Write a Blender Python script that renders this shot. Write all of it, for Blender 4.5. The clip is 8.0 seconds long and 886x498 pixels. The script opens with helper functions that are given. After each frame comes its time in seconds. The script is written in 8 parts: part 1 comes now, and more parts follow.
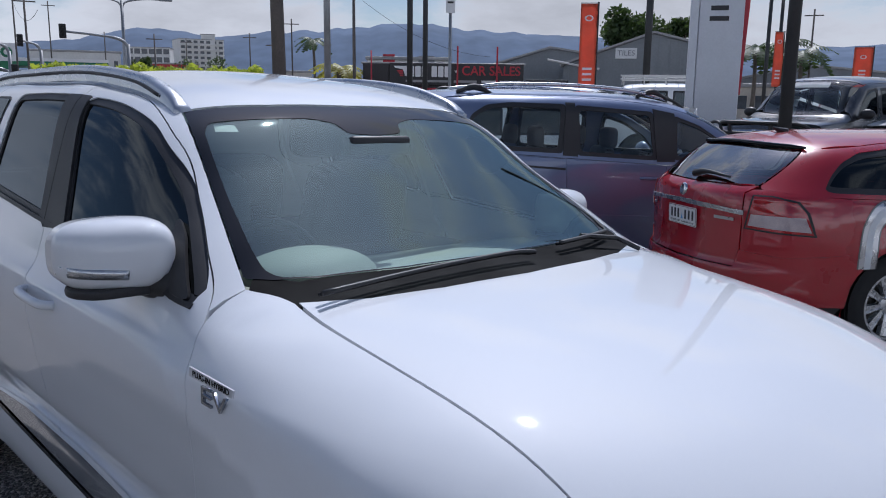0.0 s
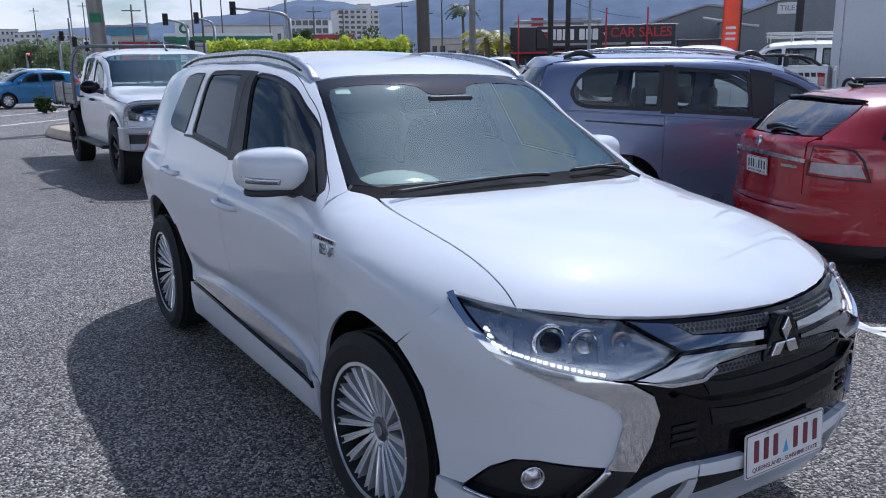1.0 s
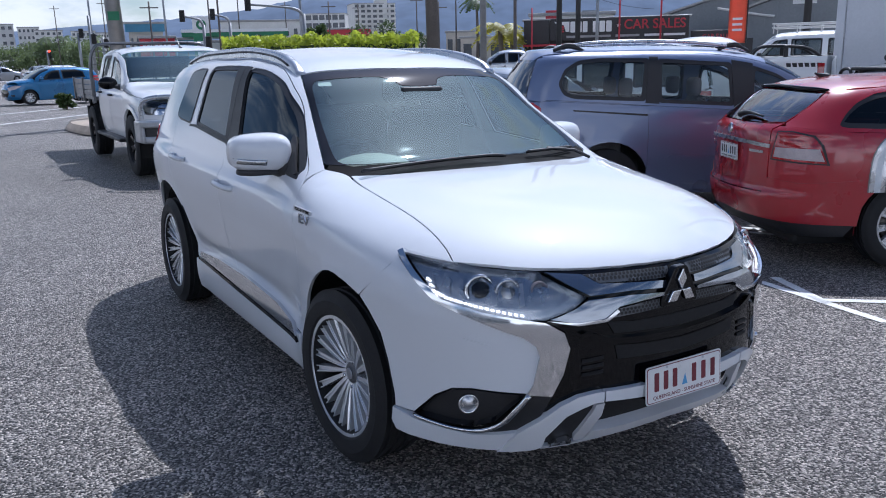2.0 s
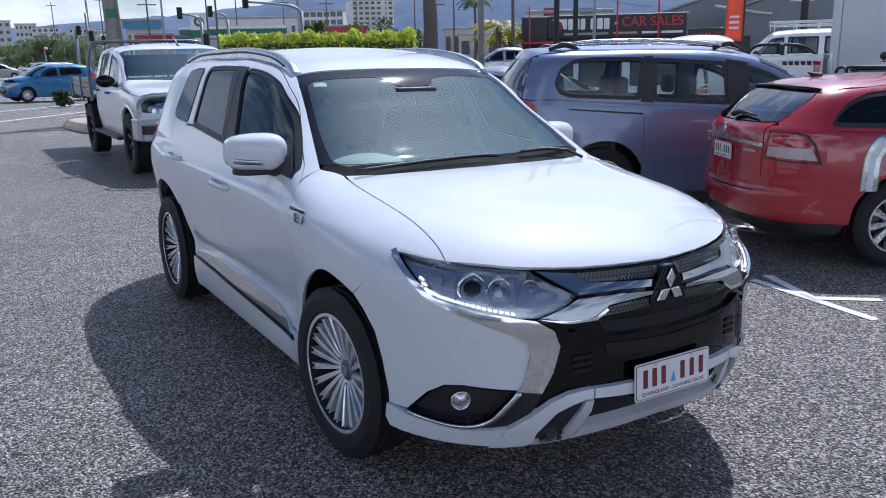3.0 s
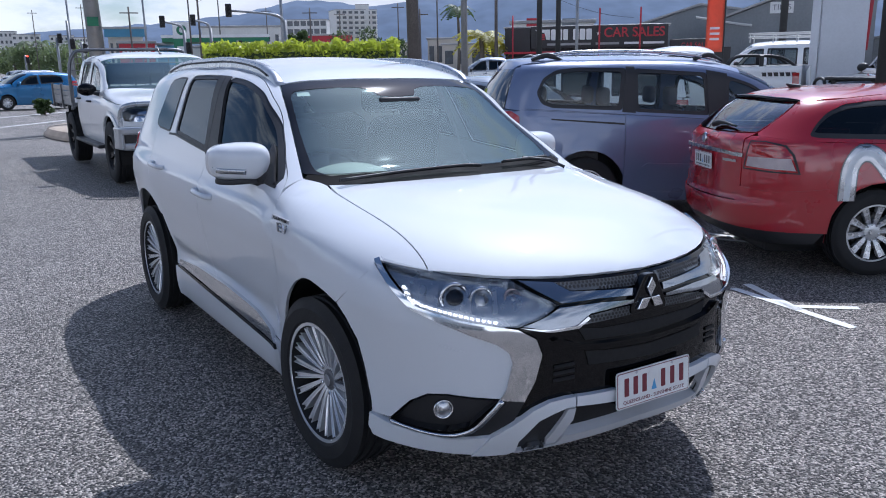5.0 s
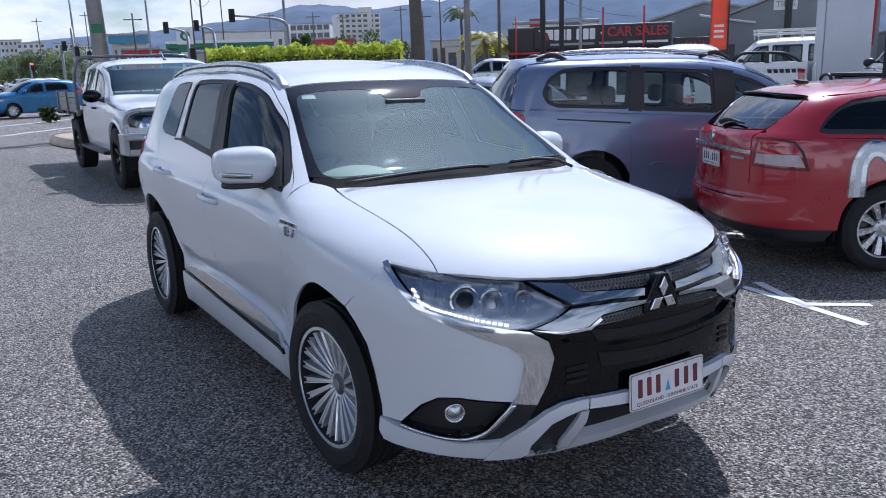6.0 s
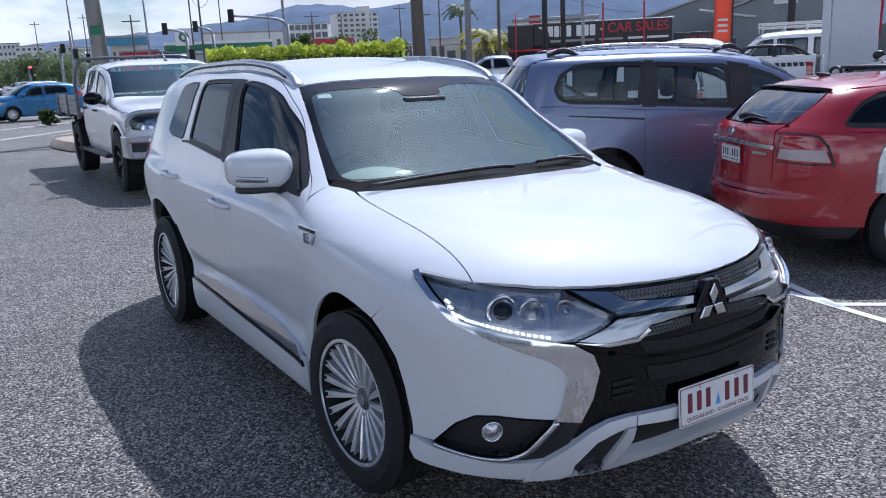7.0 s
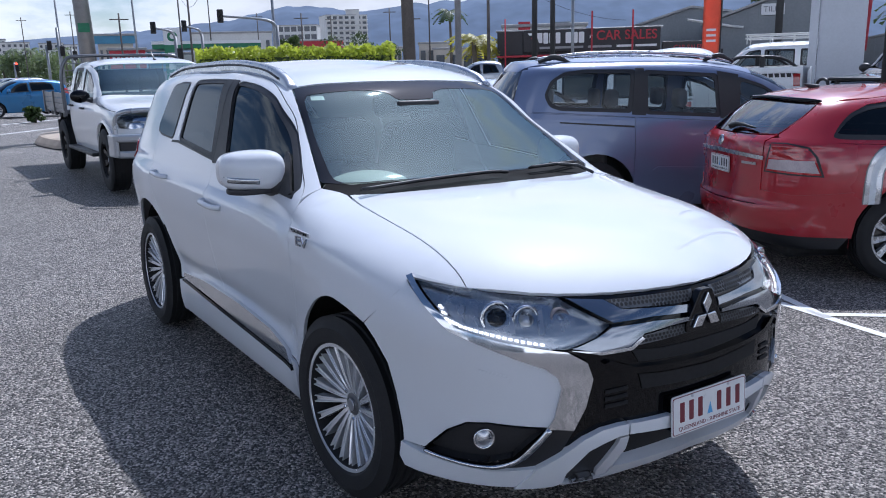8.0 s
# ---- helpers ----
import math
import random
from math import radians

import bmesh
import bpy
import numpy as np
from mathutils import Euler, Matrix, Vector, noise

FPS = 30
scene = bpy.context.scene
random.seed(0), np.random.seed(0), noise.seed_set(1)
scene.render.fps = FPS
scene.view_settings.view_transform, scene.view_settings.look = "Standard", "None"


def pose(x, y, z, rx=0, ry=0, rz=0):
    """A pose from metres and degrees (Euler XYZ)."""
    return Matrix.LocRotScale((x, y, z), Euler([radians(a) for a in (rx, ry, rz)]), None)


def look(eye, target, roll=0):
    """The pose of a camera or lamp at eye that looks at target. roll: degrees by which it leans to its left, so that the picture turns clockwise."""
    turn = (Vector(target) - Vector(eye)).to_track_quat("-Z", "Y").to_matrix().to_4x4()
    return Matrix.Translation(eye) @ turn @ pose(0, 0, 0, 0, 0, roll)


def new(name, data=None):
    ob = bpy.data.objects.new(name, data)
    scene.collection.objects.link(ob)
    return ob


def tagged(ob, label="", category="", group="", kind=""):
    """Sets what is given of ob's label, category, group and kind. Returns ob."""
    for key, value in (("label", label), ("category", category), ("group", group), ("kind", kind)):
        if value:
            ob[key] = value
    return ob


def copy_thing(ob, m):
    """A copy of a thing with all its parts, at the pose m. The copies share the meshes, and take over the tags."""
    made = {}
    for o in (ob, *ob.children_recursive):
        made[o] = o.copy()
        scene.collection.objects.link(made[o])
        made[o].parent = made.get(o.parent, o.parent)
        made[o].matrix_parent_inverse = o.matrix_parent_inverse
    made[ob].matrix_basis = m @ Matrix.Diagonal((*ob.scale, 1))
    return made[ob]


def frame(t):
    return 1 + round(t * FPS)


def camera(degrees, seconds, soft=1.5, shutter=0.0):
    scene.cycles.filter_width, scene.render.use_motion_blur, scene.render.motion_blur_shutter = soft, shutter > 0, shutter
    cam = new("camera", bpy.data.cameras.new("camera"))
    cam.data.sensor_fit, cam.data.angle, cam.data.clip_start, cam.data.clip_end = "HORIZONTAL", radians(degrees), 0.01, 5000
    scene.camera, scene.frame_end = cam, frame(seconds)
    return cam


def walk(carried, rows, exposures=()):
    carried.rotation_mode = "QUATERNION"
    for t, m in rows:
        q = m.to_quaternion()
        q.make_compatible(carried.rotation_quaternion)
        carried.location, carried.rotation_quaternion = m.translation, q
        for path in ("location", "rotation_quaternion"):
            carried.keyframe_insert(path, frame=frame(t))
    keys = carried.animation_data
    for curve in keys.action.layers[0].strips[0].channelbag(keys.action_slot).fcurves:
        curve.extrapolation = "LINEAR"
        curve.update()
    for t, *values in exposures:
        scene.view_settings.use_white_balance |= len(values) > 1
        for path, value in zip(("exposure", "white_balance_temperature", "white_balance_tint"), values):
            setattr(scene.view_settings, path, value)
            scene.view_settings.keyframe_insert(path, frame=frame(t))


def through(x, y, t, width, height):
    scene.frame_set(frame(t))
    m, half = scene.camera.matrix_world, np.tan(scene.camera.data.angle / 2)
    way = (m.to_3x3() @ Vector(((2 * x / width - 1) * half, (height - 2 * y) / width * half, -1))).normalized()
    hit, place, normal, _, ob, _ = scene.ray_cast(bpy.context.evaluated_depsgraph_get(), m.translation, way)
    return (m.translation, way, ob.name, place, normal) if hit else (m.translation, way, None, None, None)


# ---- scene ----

cam = camera(58.0, 8.0, 1.0)
PATH = [
    (0, (1.219, -1.605, 1.571), (-0.202, -0.248, 1.197), 0.7),
    (0.5, (1.784, -1.865, 1.585), (0.182, -0.738, 1.18), 0.3),
    (1, (2.281, -1.999, 1.595), (0.643, -0.945, 1.138), -0.8),
    (1.5, (2.685, -2.044, 1.593), (1.027, -1.028, 1.126), -1.3),
    (3, (2.84, -2.065, 1.616), (1.186, -1.048, 1.138), -1.3),
    (3.5, (2.844, -2.05, 1.617), (1.198, -1.019, 1.142), -1.1),
    (4, (2.853, -2.06, 1.622), (1.215, -1.014, 1.154), -1.0),
    (4.5, (2.855, -2.07, 1.622), (1.219, -1.015, 1.163), -0.9),
    (6, (2.822, -2.063, 1.614), (1.177, -1.02, 1.162), -1.9),
    (6.5, (2.705, -2.047, 1.617), (1.057, -1.009, 1.163), -2.5),
    (7, (2.612, -2.057, 1.607), (0.967, -1.016, 1.151), -2.6),
    (7.5, (2.584, -2.066, 1.605), (0.945, -1.012, 1.153), -2.3),
    (8, (2.584, -2.07, 1.607), (0.956, -0.998, 1.16), -1.5),
]
walk(cam, [(t, look(eye, target, roll)) for t, eye, target, roll in PATH], [(0.0, -0.24, 5750, 14), (0.5, -0.20, 5650, 14), (1.0, 0.02, 5550, 14), (1.5, 0.12, 5550, 14), (3.0, 0.18, 5550, 14), (8.0, 0.20, 5550, 14)])

# ---- light ----
SUN = Vector((-0.34, 0.47, 0.815)).normalized()
world = bpy.data.worlds.new("sky")
scene.world = world
world.use_nodes = True
nodes, links = world.node_tree.nodes, world.node_tree.links
sky = nodes.new("ShaderNodeTexSky")
sky.sky_type, sky.sun_disc = "NISHITA", False
sky.sun_elevation = math.asin(SUN.z)
sky.sun_rotation = math.atan2(SUN.x, SUN.y)
sky.air_density, sky.dust_density, sky.ozone_density = 1.0, 0.6, 1.5
# broken cloud over the blue
geo = nodes.new("ShaderNodeTexCoord")
flat = nodes.new("ShaderNodeMapping")
flat.inputs["Scale"].default_value = (1.6, 1.6, 4.5)
clouds = nodes.new("ShaderNodeTexNoise")
clouds.inputs["Scale"].default_value, clouds.inputs["Detail"].default_value, clouds.inputs["Roughness"].default_value = 2.1, 10, 0.58
links.new(geo.outputs["Generated"], flat.inputs["Vector"])
links.new(flat.outputs["Vector"], clouds.inputs["Vector"])
cover = nodes.new("ShaderNodeMapRange")
cover.interpolation_type = "SMOOTHSTEP"
cover.inputs["From Min"].default_value, cover.inputs["From Max"].default_value = 0.42, 0.60
# heaped cloud stands thick along the horizon and thins out overhead
height = nodes.new("ShaderNodeSeparateXYZ")
links.new(geo.outputs["Generated"], height.inputs["Vector"])
thin_out = nodes.new("ShaderNodeMath")
thin_out.operation = "MULTIPLY_ADD"
thin_out.inputs[1].default_value, thin_out.inputs[2].default_value = -0.24, 0.07
links.new(height.outputs["Z"], thin_out.inputs[0])
heaped = nodes.new("ShaderNodeMath")
links.new(clouds.outputs["Fac"], heaped.inputs[0])
links.new(thin_out.outputs["Value"], heaped.inputs[1])
links.new(heaped.outputs["Value"], cover.inputs["Value"])
tone = nodes.new("ShaderNodeMapRange")
tone.inputs["From Min"].default_value, tone.inputs["From Max"].default_value = 0.48, 0.8
tone.inputs["To Min"].default_value, tone.inputs["To Max"].default_value = 16.0, 9.0
links.new(clouds.outputs["Fac"], tone.inputs["Value"])
both = nodes.new("ShaderNodeMix")
both.data_type = "RGBA"
links.new(cover.outputs["Result"], both.inputs["Factor"])
links.new(sky.outputs["Color"], both.inputs[6])
# thin cloud glows round the sun
toward = nodes.new("ShaderNodeVectorMath")
toward.operation = "DOT_PRODUCT"
toward.inputs[1].default_value = SUN
links.new(geo.outputs["Generated"], toward.inputs[0])
# cloud that faces the sun is brighter than cloud lit from behind
facing_sun = nodes.new("ShaderNodeMapRange")
facing_sun.inputs["From Min"].default_value, facing_sun.inputs["From Max"].default_value = -0.6, 0.7
facing_sun.inputs["To Min"].default_value, facing_sun.inputs["To Max"].default_value = 1.45, 0.54
links.new(toward.outputs["Value"], facing_sun.inputs["Value"])
lit = nodes.new("ShaderNodeMath")
lit.operation = "MULTIPLY"
links.new(tone.outputs["Result"], lit.inputs[0])
links.new(facing_sun.outputs["Result"], lit.inputs[1])
links.new(lit.outputs["Value"], both.inputs[7])
glow = nodes.new("ShaderNodeMapRange")
glow.inputs["From Min"].default_value, glow.inputs["From Max"].default_value = 0.72, 1.0
glow.inputs["To Min"].default_value, glow.inputs["To Max"].default_value = 0.0, 1.0
links.new(toward.outputs["Value"], glow.inputs["Value"])
peak = nodes.new("ShaderNodeMath")
peak.operation = "POWER"
peak.inputs[1].default_value = 2.2
links.new(glow.outputs["Result"], peak.inputs[0])
gain = nodes.new("ShaderNodeMath")
gain.operation = "MULTIPLY_ADD"
gain.inputs[1].default_value, gain.inputs[2].default_value = 1.4, 1.0
links.new(peak.outputs["Value"], gain.inputs[0])
halo = nodes.new("ShaderNodeVectorMath")
halo.operation = "SCALE"
links.new(both.outputs[2], halo.inputs[0])
links.new(gain.outputs["Value"], halo.inputs["Scale"])
links.new(halo.outputs["Vector"], nodes["Background"].inputs["Color"])
nodes["Background"].inputs["Strength"].default_value = 0.08
lamp_data = bpy.data.lights.new("sun", "SUN")
lamp_data.energy, lamp_data.angle, lamp_data.color = 3.9, radians(0.53), (1.0, 0.96, 0.90)
sun = new("sun", lamp_data)
sun.matrix_basis = look(SUN * 50, (0, 0, 0))


# ---- materials ----
def material(name, color, rough=0.5, metal=0.0, coat=0.0, grain=None, stain=None, bump=None, spec=0.5, emit=0.0, coat_rough=0.03):
    """A surface. grain and stain: (size in metres, how much the colour varies); bump: (size, height)."""
    m = bpy.data.materials.new(name)
    m.use_nodes = True
    nodes, links = m.node_tree.nodes, m.node_tree.links
    b = nodes["Principled BSDF"]
    b.inputs["Base Color"].default_value = (*color, 1)
    b.inputs["Roughness"].default_value = rough
    b.inputs["Metallic"].default_value = metal
    b.inputs["Coat Weight"].default_value = coat
    b.inputs["Coat Roughness"].default_value = coat_rough
    b.inputs["Specular IOR Level"].default_value = spec
    if emit:
        b.inputs["Emission Color"].default_value = (*color, 1)
        b.inputs["Emission Strength"].default_value = emit
    place = nodes.new("ShaderNodeTexCoord").outputs["Object"] if grain or stain or bump else None

    def noisy(size, detail):
        n = nodes.new("ShaderNodeTexNoise")
        n.inputs["Scale"].default_value, n.inputs["Detail"].default_value = 1 / size, detail
        links.new(place, n.inputs["Vector"])
        return n.outputs["Fac"]

    last = None
    for k, (what, detail) in enumerate(((grain, 2), (stain, 5))):
        if not what:
            continue
        size, amount = what
        ramp = nodes.new("ShaderNodeMapRange")
        ramp.inputs["From Min"].default_value, ramp.inputs["From Max"].default_value = 0.3, 0.7
        ramp.inputs["To Min"].default_value, ramp.inputs["To Max"].default_value = 1 - amount, 1 + amount
        links.new(noisy(size, detail), ramp.inputs["Value"])
        mul = nodes.new("ShaderNodeMix")
        mul.data_type, mul.blend_type = "RGBA", "MULTIPLY"
        mul.inputs["Factor"].default_value = 1
        if last:
            links.new(last, mul.inputs[6])
        else:
            mul.inputs[6].default_value = (*color, 1)
        links.new(ramp.outputs["Result"], mul.inputs[7])
        last = mul.outputs[2]
        if k == 1:
            rr = nodes.new("ShaderNodeMapRange")
            rr.inputs["To Min"].default_value, rr.inputs["To Max"].default_value = max(rough - 0.08, 0.02), min(rough + 0.08, 1)
            links.new(ramp.outputs["Result"], rr.inputs["Value"])
            rr.inputs["From Min"].default_value, rr.inputs["From Max"].default_value = 1 - amount, 1 + amount
            links.new(rr.outputs["Result"], b.inputs["Roughness"])
    if last:
        links.new(last, b.inputs["Base Color"])
    if bump:
        n = nodes.new("ShaderNodeBump")
        n.inputs["Distance"].default_value, n.inputs["Strength"].default_value = bump[1], 1.0
        links.new(noisy(bump[0], 3), n.inputs["Height"])
        links.new(n.outputs["Normal"], b.inputs["Normal"])
    return m


def glass(name, tint, through, rough=0.02, ior=1.55, sheen=(1.0, 1.0, 1.0)):
    """A tinted pane: gloss by Fresnel over a clear, coloured sheet."""
    m = bpy.data.materials.new(name)
    m.use_nodes = True
    nodes, links = m.node_tree.nodes, m.node_tree.links
    nodes.remove(nodes["Principled BSDF"])
    clear, gloss, mix, fres = (nodes.new("ShaderNode" + k) for k in ("BsdfTransparent", "BsdfGlossy", "MixShader", "Fresnel"))
    clear.inputs["Color"].default_value = (*(c * through for c in tint), 1)
    gloss.inputs["Roughness"].default_value = rough
    gloss.inputs["Color"].default_value = (*sheen, 1)
    fres.inputs["IOR"].default_value = ior
    links.new(fres.outputs["Fac"], mix.inputs["Fac"])
    links.new(clear.outputs["BSDF"], mix.inputs[1])
    links.new(gloss.outputs["BSDF"], mix.inputs[2])
    last = mix.outputs["Shader"]
    links.new(last, nodes["Material Output"].inputs["Surface"])
    return m


def asphalt_material(name, dark, light):
    """Worn bitumen with pale and dark chips, patches and a fine relief."""
    m = bpy.data.materials.new(name)
    m.use_nodes = True
    nodes, links = m.node_tree.nodes, m.node_tree.links
    b = nodes["Principled BSDF"]
    b.inputs["Roughness"].default_value = 0.58
    b.inputs["Specular IOR Level"].default_value = 0.65
    place = nodes.new("ShaderNodeTexCoord").outputs["Object"]
    chips = nodes.new("ShaderNodeTexVoronoi")
    chips.inputs["Scale"].default_value = 105
    links.new(place, chips.inputs["Vector"])
    one = nodes.new("ShaderNodeSeparateColor")
    links.new(chips.outputs["Color"], one.inputs["Color"])
    ramp = nodes.new("ShaderNodeValToRGB")
    ramp.color_ramp.elements[0].position, ramp.color_ramp.elements[0].color = 0.25, (*dark, 1)
    ramp.color_ramp.elements[1].position, ramp.color_ramp.elements[1].color = 1.0, (*light, 1)
    mid = ramp.color_ramp.elements.new(0.72)
    mid.color = (*((a * 0.6 + c * 0.4) for a, c in zip(dark, light)), 1)
    links.new(one.outputs["Red"], ramp.inputs["Fac"])
    last = ramp.outputs["Color"]
    for scale, lo, hi in ((0.55, 0.82, 1.15), (6.0, 0.88, 1.12)):
        n = nodes.new("ShaderNodeTexNoise")
        n.inputs["Scale"].default_value, n.inputs["Detail"].default_value = scale, 5
        links.new(place, n.inputs["Vector"])
        r = nodes.new("ShaderNodeMapRange")
        r.inputs["From Min"].default_value, r.inputs["From Max"].default_value = 0.3, 0.7
        r.inputs["To Min"].default_value, r.inputs["To Max"].default_value = lo, hi
        links.new(n.outputs["Fac"], r.inputs["Value"])
        mul = nodes.new("ShaderNodeMix")
        mul.data_type, mul.blend_type = "RGBA", "MULTIPLY"
        mul.inputs["Factor"].default_value = 1
        links.new(last, mul.inputs[6])
        links.new(r.outputs["Result"], mul.inputs[7])
        last = mul.outputs[2]
    links.new(last, b.inputs["Base Color"])
    bump = nodes.new("ShaderNodeBump")
    bump.inputs["Distance"].default_value = 0.016
    bump.invert = True
    links.new(chips.outputs["Distance"], bump.inputs["Height"])
    links.new(bump.outputs["Normal"], b.inputs["Normal"])
    return m


WHITE = material("white_pearl_paint", (0.67, 0.69, 0.72), 0.5, coat=1.0, spec=0.1, grain=(0.0015, 0.03), stain=(0.5, 0.015))
BLACK = material("gloss_black_plastic", (0.002, 0.002, 0.003), 0.05, spec=0.3)
COWL = material("dull_black_cowl", (0.003, 0.003, 0.0035), 0.75, spec=0.08, grain=(0.004, 0.2), stain=(0.2, 0.15))
SATIN = material("satin_black_plastic", (0.02, 0.02, 0.022), 0.5, grain=(0.004, 0.2), stain=(0.2, 0.15), bump=(0.003, 0.0004))
# near-black colour supplies the shade inside gaps, openings and cavities
GAP = material("cavity_shade_black", (0.006, 0.006, 0.007), 0.8, grain=(0.02, 0.3), stain=(0.3, 0.3))
CHROME = material("chrome_trim", (0.64, 0.65, 0.67), 0.07, 1.0, stain=(0.2, 0.03))
SILVER = material("silver_trim", (0.52, 0.53, 0.55), 0.28, 0.9, stain=(0.1, 0.06))
GREYBAR = material("grey_grille_bar", (0.24, 0.26, 0.295), 0.10, 0.95, coat=0.7, stain=(0.2, 0.06))
GRILLE = material("grey_grille_mesh", (0.13, 0.135, 0.145), 0.25, 0.4, stain=(0.1, 0.1))
LAMPGREY = material("satin_lamp_reflector", (0.510, 0.525, 0.540), 0.22, 0.8, stain=(0.05, 0.1))
RUBBER = material("tyre_rubber", (0.010, 0.010, 0.011), 0.75, grain=(0.006, 0.25), stain=(0.12, 0.25), bump=(0.004, 0.0006))
ALLOY = material("machined_alloy", (0.80, 0.81, 0.83), 0.22, 0.6, grain=(0.002, 0.06), stain=(0.1, 0.05))
ALLOYGREY = material("grey_alloy", (0.16, 0.165, 0.175), 0.35, 0.8, stain=(0.1, 0.1))
DISC = material("brake_steel", (0.18, 0.17, 0.16), 0.4, 0.9, grain=(0.01, 0.2), stain=(0.05, 0.2))
TINT = glass("privacy_glass", (0.10, 0.12, 0.14), 0.35, ior=1.48, sheen=(0.90, 0.98, 1.0))
# privacy glass with its gloss colour darkened to dim the mirrored sky
REARTINT = glass("dimmed_rear_privacy_glass", (0.06, 0.07, 0.08), 0.30, ior=1.42, sheen=(0.58, 0.66, 0.74))
SCREEN = glass("windscreen_glass", (0.72, 0.92, 0.86), 0.88, ior=2.0, sheen=(0.80, 1.0, 0.97))
CLEAR = glass("clear_lens", (0.95, 0.97, 1.0), 0.92)
CARGLASS = glass("car_glass", (0.80, 0.86, 0.86), 0.92)
REDLENS = material("red_lamp_lens", (0.35, 0.012, 0.015), 0.1, coat=1.0, grain=(0.006, 0.25), stain=(0.05, 0.15))
PALELENS = material("pale_lamp_lens", (0.46, 0.38, 0.38), 0.12, coat=1.0, grain=(0.006, 0.12), stain=(0.05, 0.1))
AMBER = material("amber_lens", (0.7, 0.25, 0.03), 0.15, coat=1.0, grain=(0.006, 0.15), stain=(0.05, 0.1))
LED = material("daylight_led", (1.0, 0.98, 0.94), 0.2, emit=1.5)
PLATE = material("plate_white", (0.75, 0.75, 0.74), 0.35, grain=(0.004, 0.03), stain=(0.08, 0.06))
MAROON = material("plate_maroon", (0.16, 0.015, 0.03), 0.4, grain=(0.004, 0.1), stain=(0.08, 0.1))
PLATEBLUE = material("plate_blue", (0.10, 0.35, 0.65), 0.4, grain=(0.004, 0.1))
INTERIOR = material("grey_dash_plastic", (0.30, 0.33, 0.30), 0.7, grain=(0.004, 0.12), stain=(0.2, 0.1), bump=(0.003, 0.0004))
SEAT = material("dark_seat_fabric", (0.10, 0.105, 0.105), 0.9, grain=(0.004, 0.25), stain=(0.1, 0.15))
GREYSEAT = material("grey_seat_fabric", (0.16, 0.16, 0.165), 0.9, grain=(0.004, 0.25), stain=(0.1, 0.15))
SKID = material("silver_grey_paint", (0.60, 0.61, 0.64), 0.35, 0.2, stain=(0.2, 0.08))
# index set well above glass so the pane mirrors pale sky strongly
BRIGHTGLOSS = glass("boosted_gloss_rear_glass", (0.5, 0.56, 0.56), 0.8, ior=2.7)
PAPER = material("paper_label", (0.62, 0.63, 0.62), 0.7, grain=(0.01, 0.06))


def leaf_material(name, color, share=0.45):
    """Thin leaves that let some light through."""
    m = material(name, color, 0.5, grain=(0.12, 0.35), stain=(1.2, 0.25))
    nodes, links = m.node_tree.nodes, m.node_tree.links
    b, thin, mix = nodes["Principled BSDF"], nodes.new("ShaderNodeBsdfTranslucent"), nodes.new("ShaderNodeMixShader")
    thin.inputs["Color"].default_value = (color[0] * 1.7, color[1] * 1.7, color[2], 1)
    mix.inputs["Fac"].default_value = share
    links.new(b.outputs["BSDF"], mix.inputs[1])
    links.new(thin.outputs["BSDF"], mix.inputs[2])
    links.new(mix.outputs["Shader"], nodes["Material Output"].inputs["Surface"])
    return m


# ---- building blocks ----
def mesh_of(verts, faces, mat, smooth=False):
    me = bpy.data.meshes.new("mesh")
    me.from_pydata([tuple(map(float, v)) for v in verts], [], faces)
    me.materials.append(mat)
    if smooth:
        me.polygons.foreach_set("use_smooth", [True] * len(me.polygons))
    me.update()
    return me


def part(name, bm, mat, parent=None, label="", smooth=False, m=None):
    """Links a bmesh or mesh as one object, under its thing or part."""
    if isinstance(bm, bmesh.types.BMesh):
        me = bpy.data.meshes.new(name)
        bm.to_mesh(me)
        bm.free()
        me.materials.append(mat)
        if smooth:
            me.polygons.foreach_set("use_smooth", [True] * len(me.polygons))
    else:
        me = bm
    me.name = name
    ob = new(name, me)
    ob.parent = parent
    if m is not None:
        ob.matrix_basis = m
    if label:
        tagged(ob, label)
    return ob


def thing(name, label, category, m=None, group="", kind=""):
    ob = tagged(new(name), label, category, group, kind)
    ob.empty_display_size = 0.1
    if m is not None:
        ob.matrix_basis = m
    return ob


def box(x0, x1, y0, y1, z0, z1, bevel=0.0, segments=2):
    bm = bmesh.new()
    bmesh.ops.create_cube(bm, size=1, matrix=Matrix.LocRotScale(((x0 + x1) / 2, (y0 + y1) / 2, (z0 + z1) / 2), None, (abs(x1 - x0), abs(y1 - y0), abs(z1 - z0))))
    if bevel:
        bmesh.ops.bevel(bm, geom=bm.edges[:], offset=bevel, segments=segments, affect="EDGES", profile=0.5)
    return bm


def rod(a, b, r0, r1=None, sides=12, bm=None):
    """A straight round bar from a to b."""
    bm = bm or bmesh.new()
    a, b = Vector(a), Vector(b)
    turn = (b - a).to_track_quat("Z", "Y").to_matrix().to_4x4()
    bmesh.ops.create_cone(bm, cap_ends=True, segments=sides, radius1=r0, radius2=r0 if r1 is None else r1, depth=(b - a).length,
                          matrix=Matrix.Translation((a + b) / 2) @ turn)
    return bm


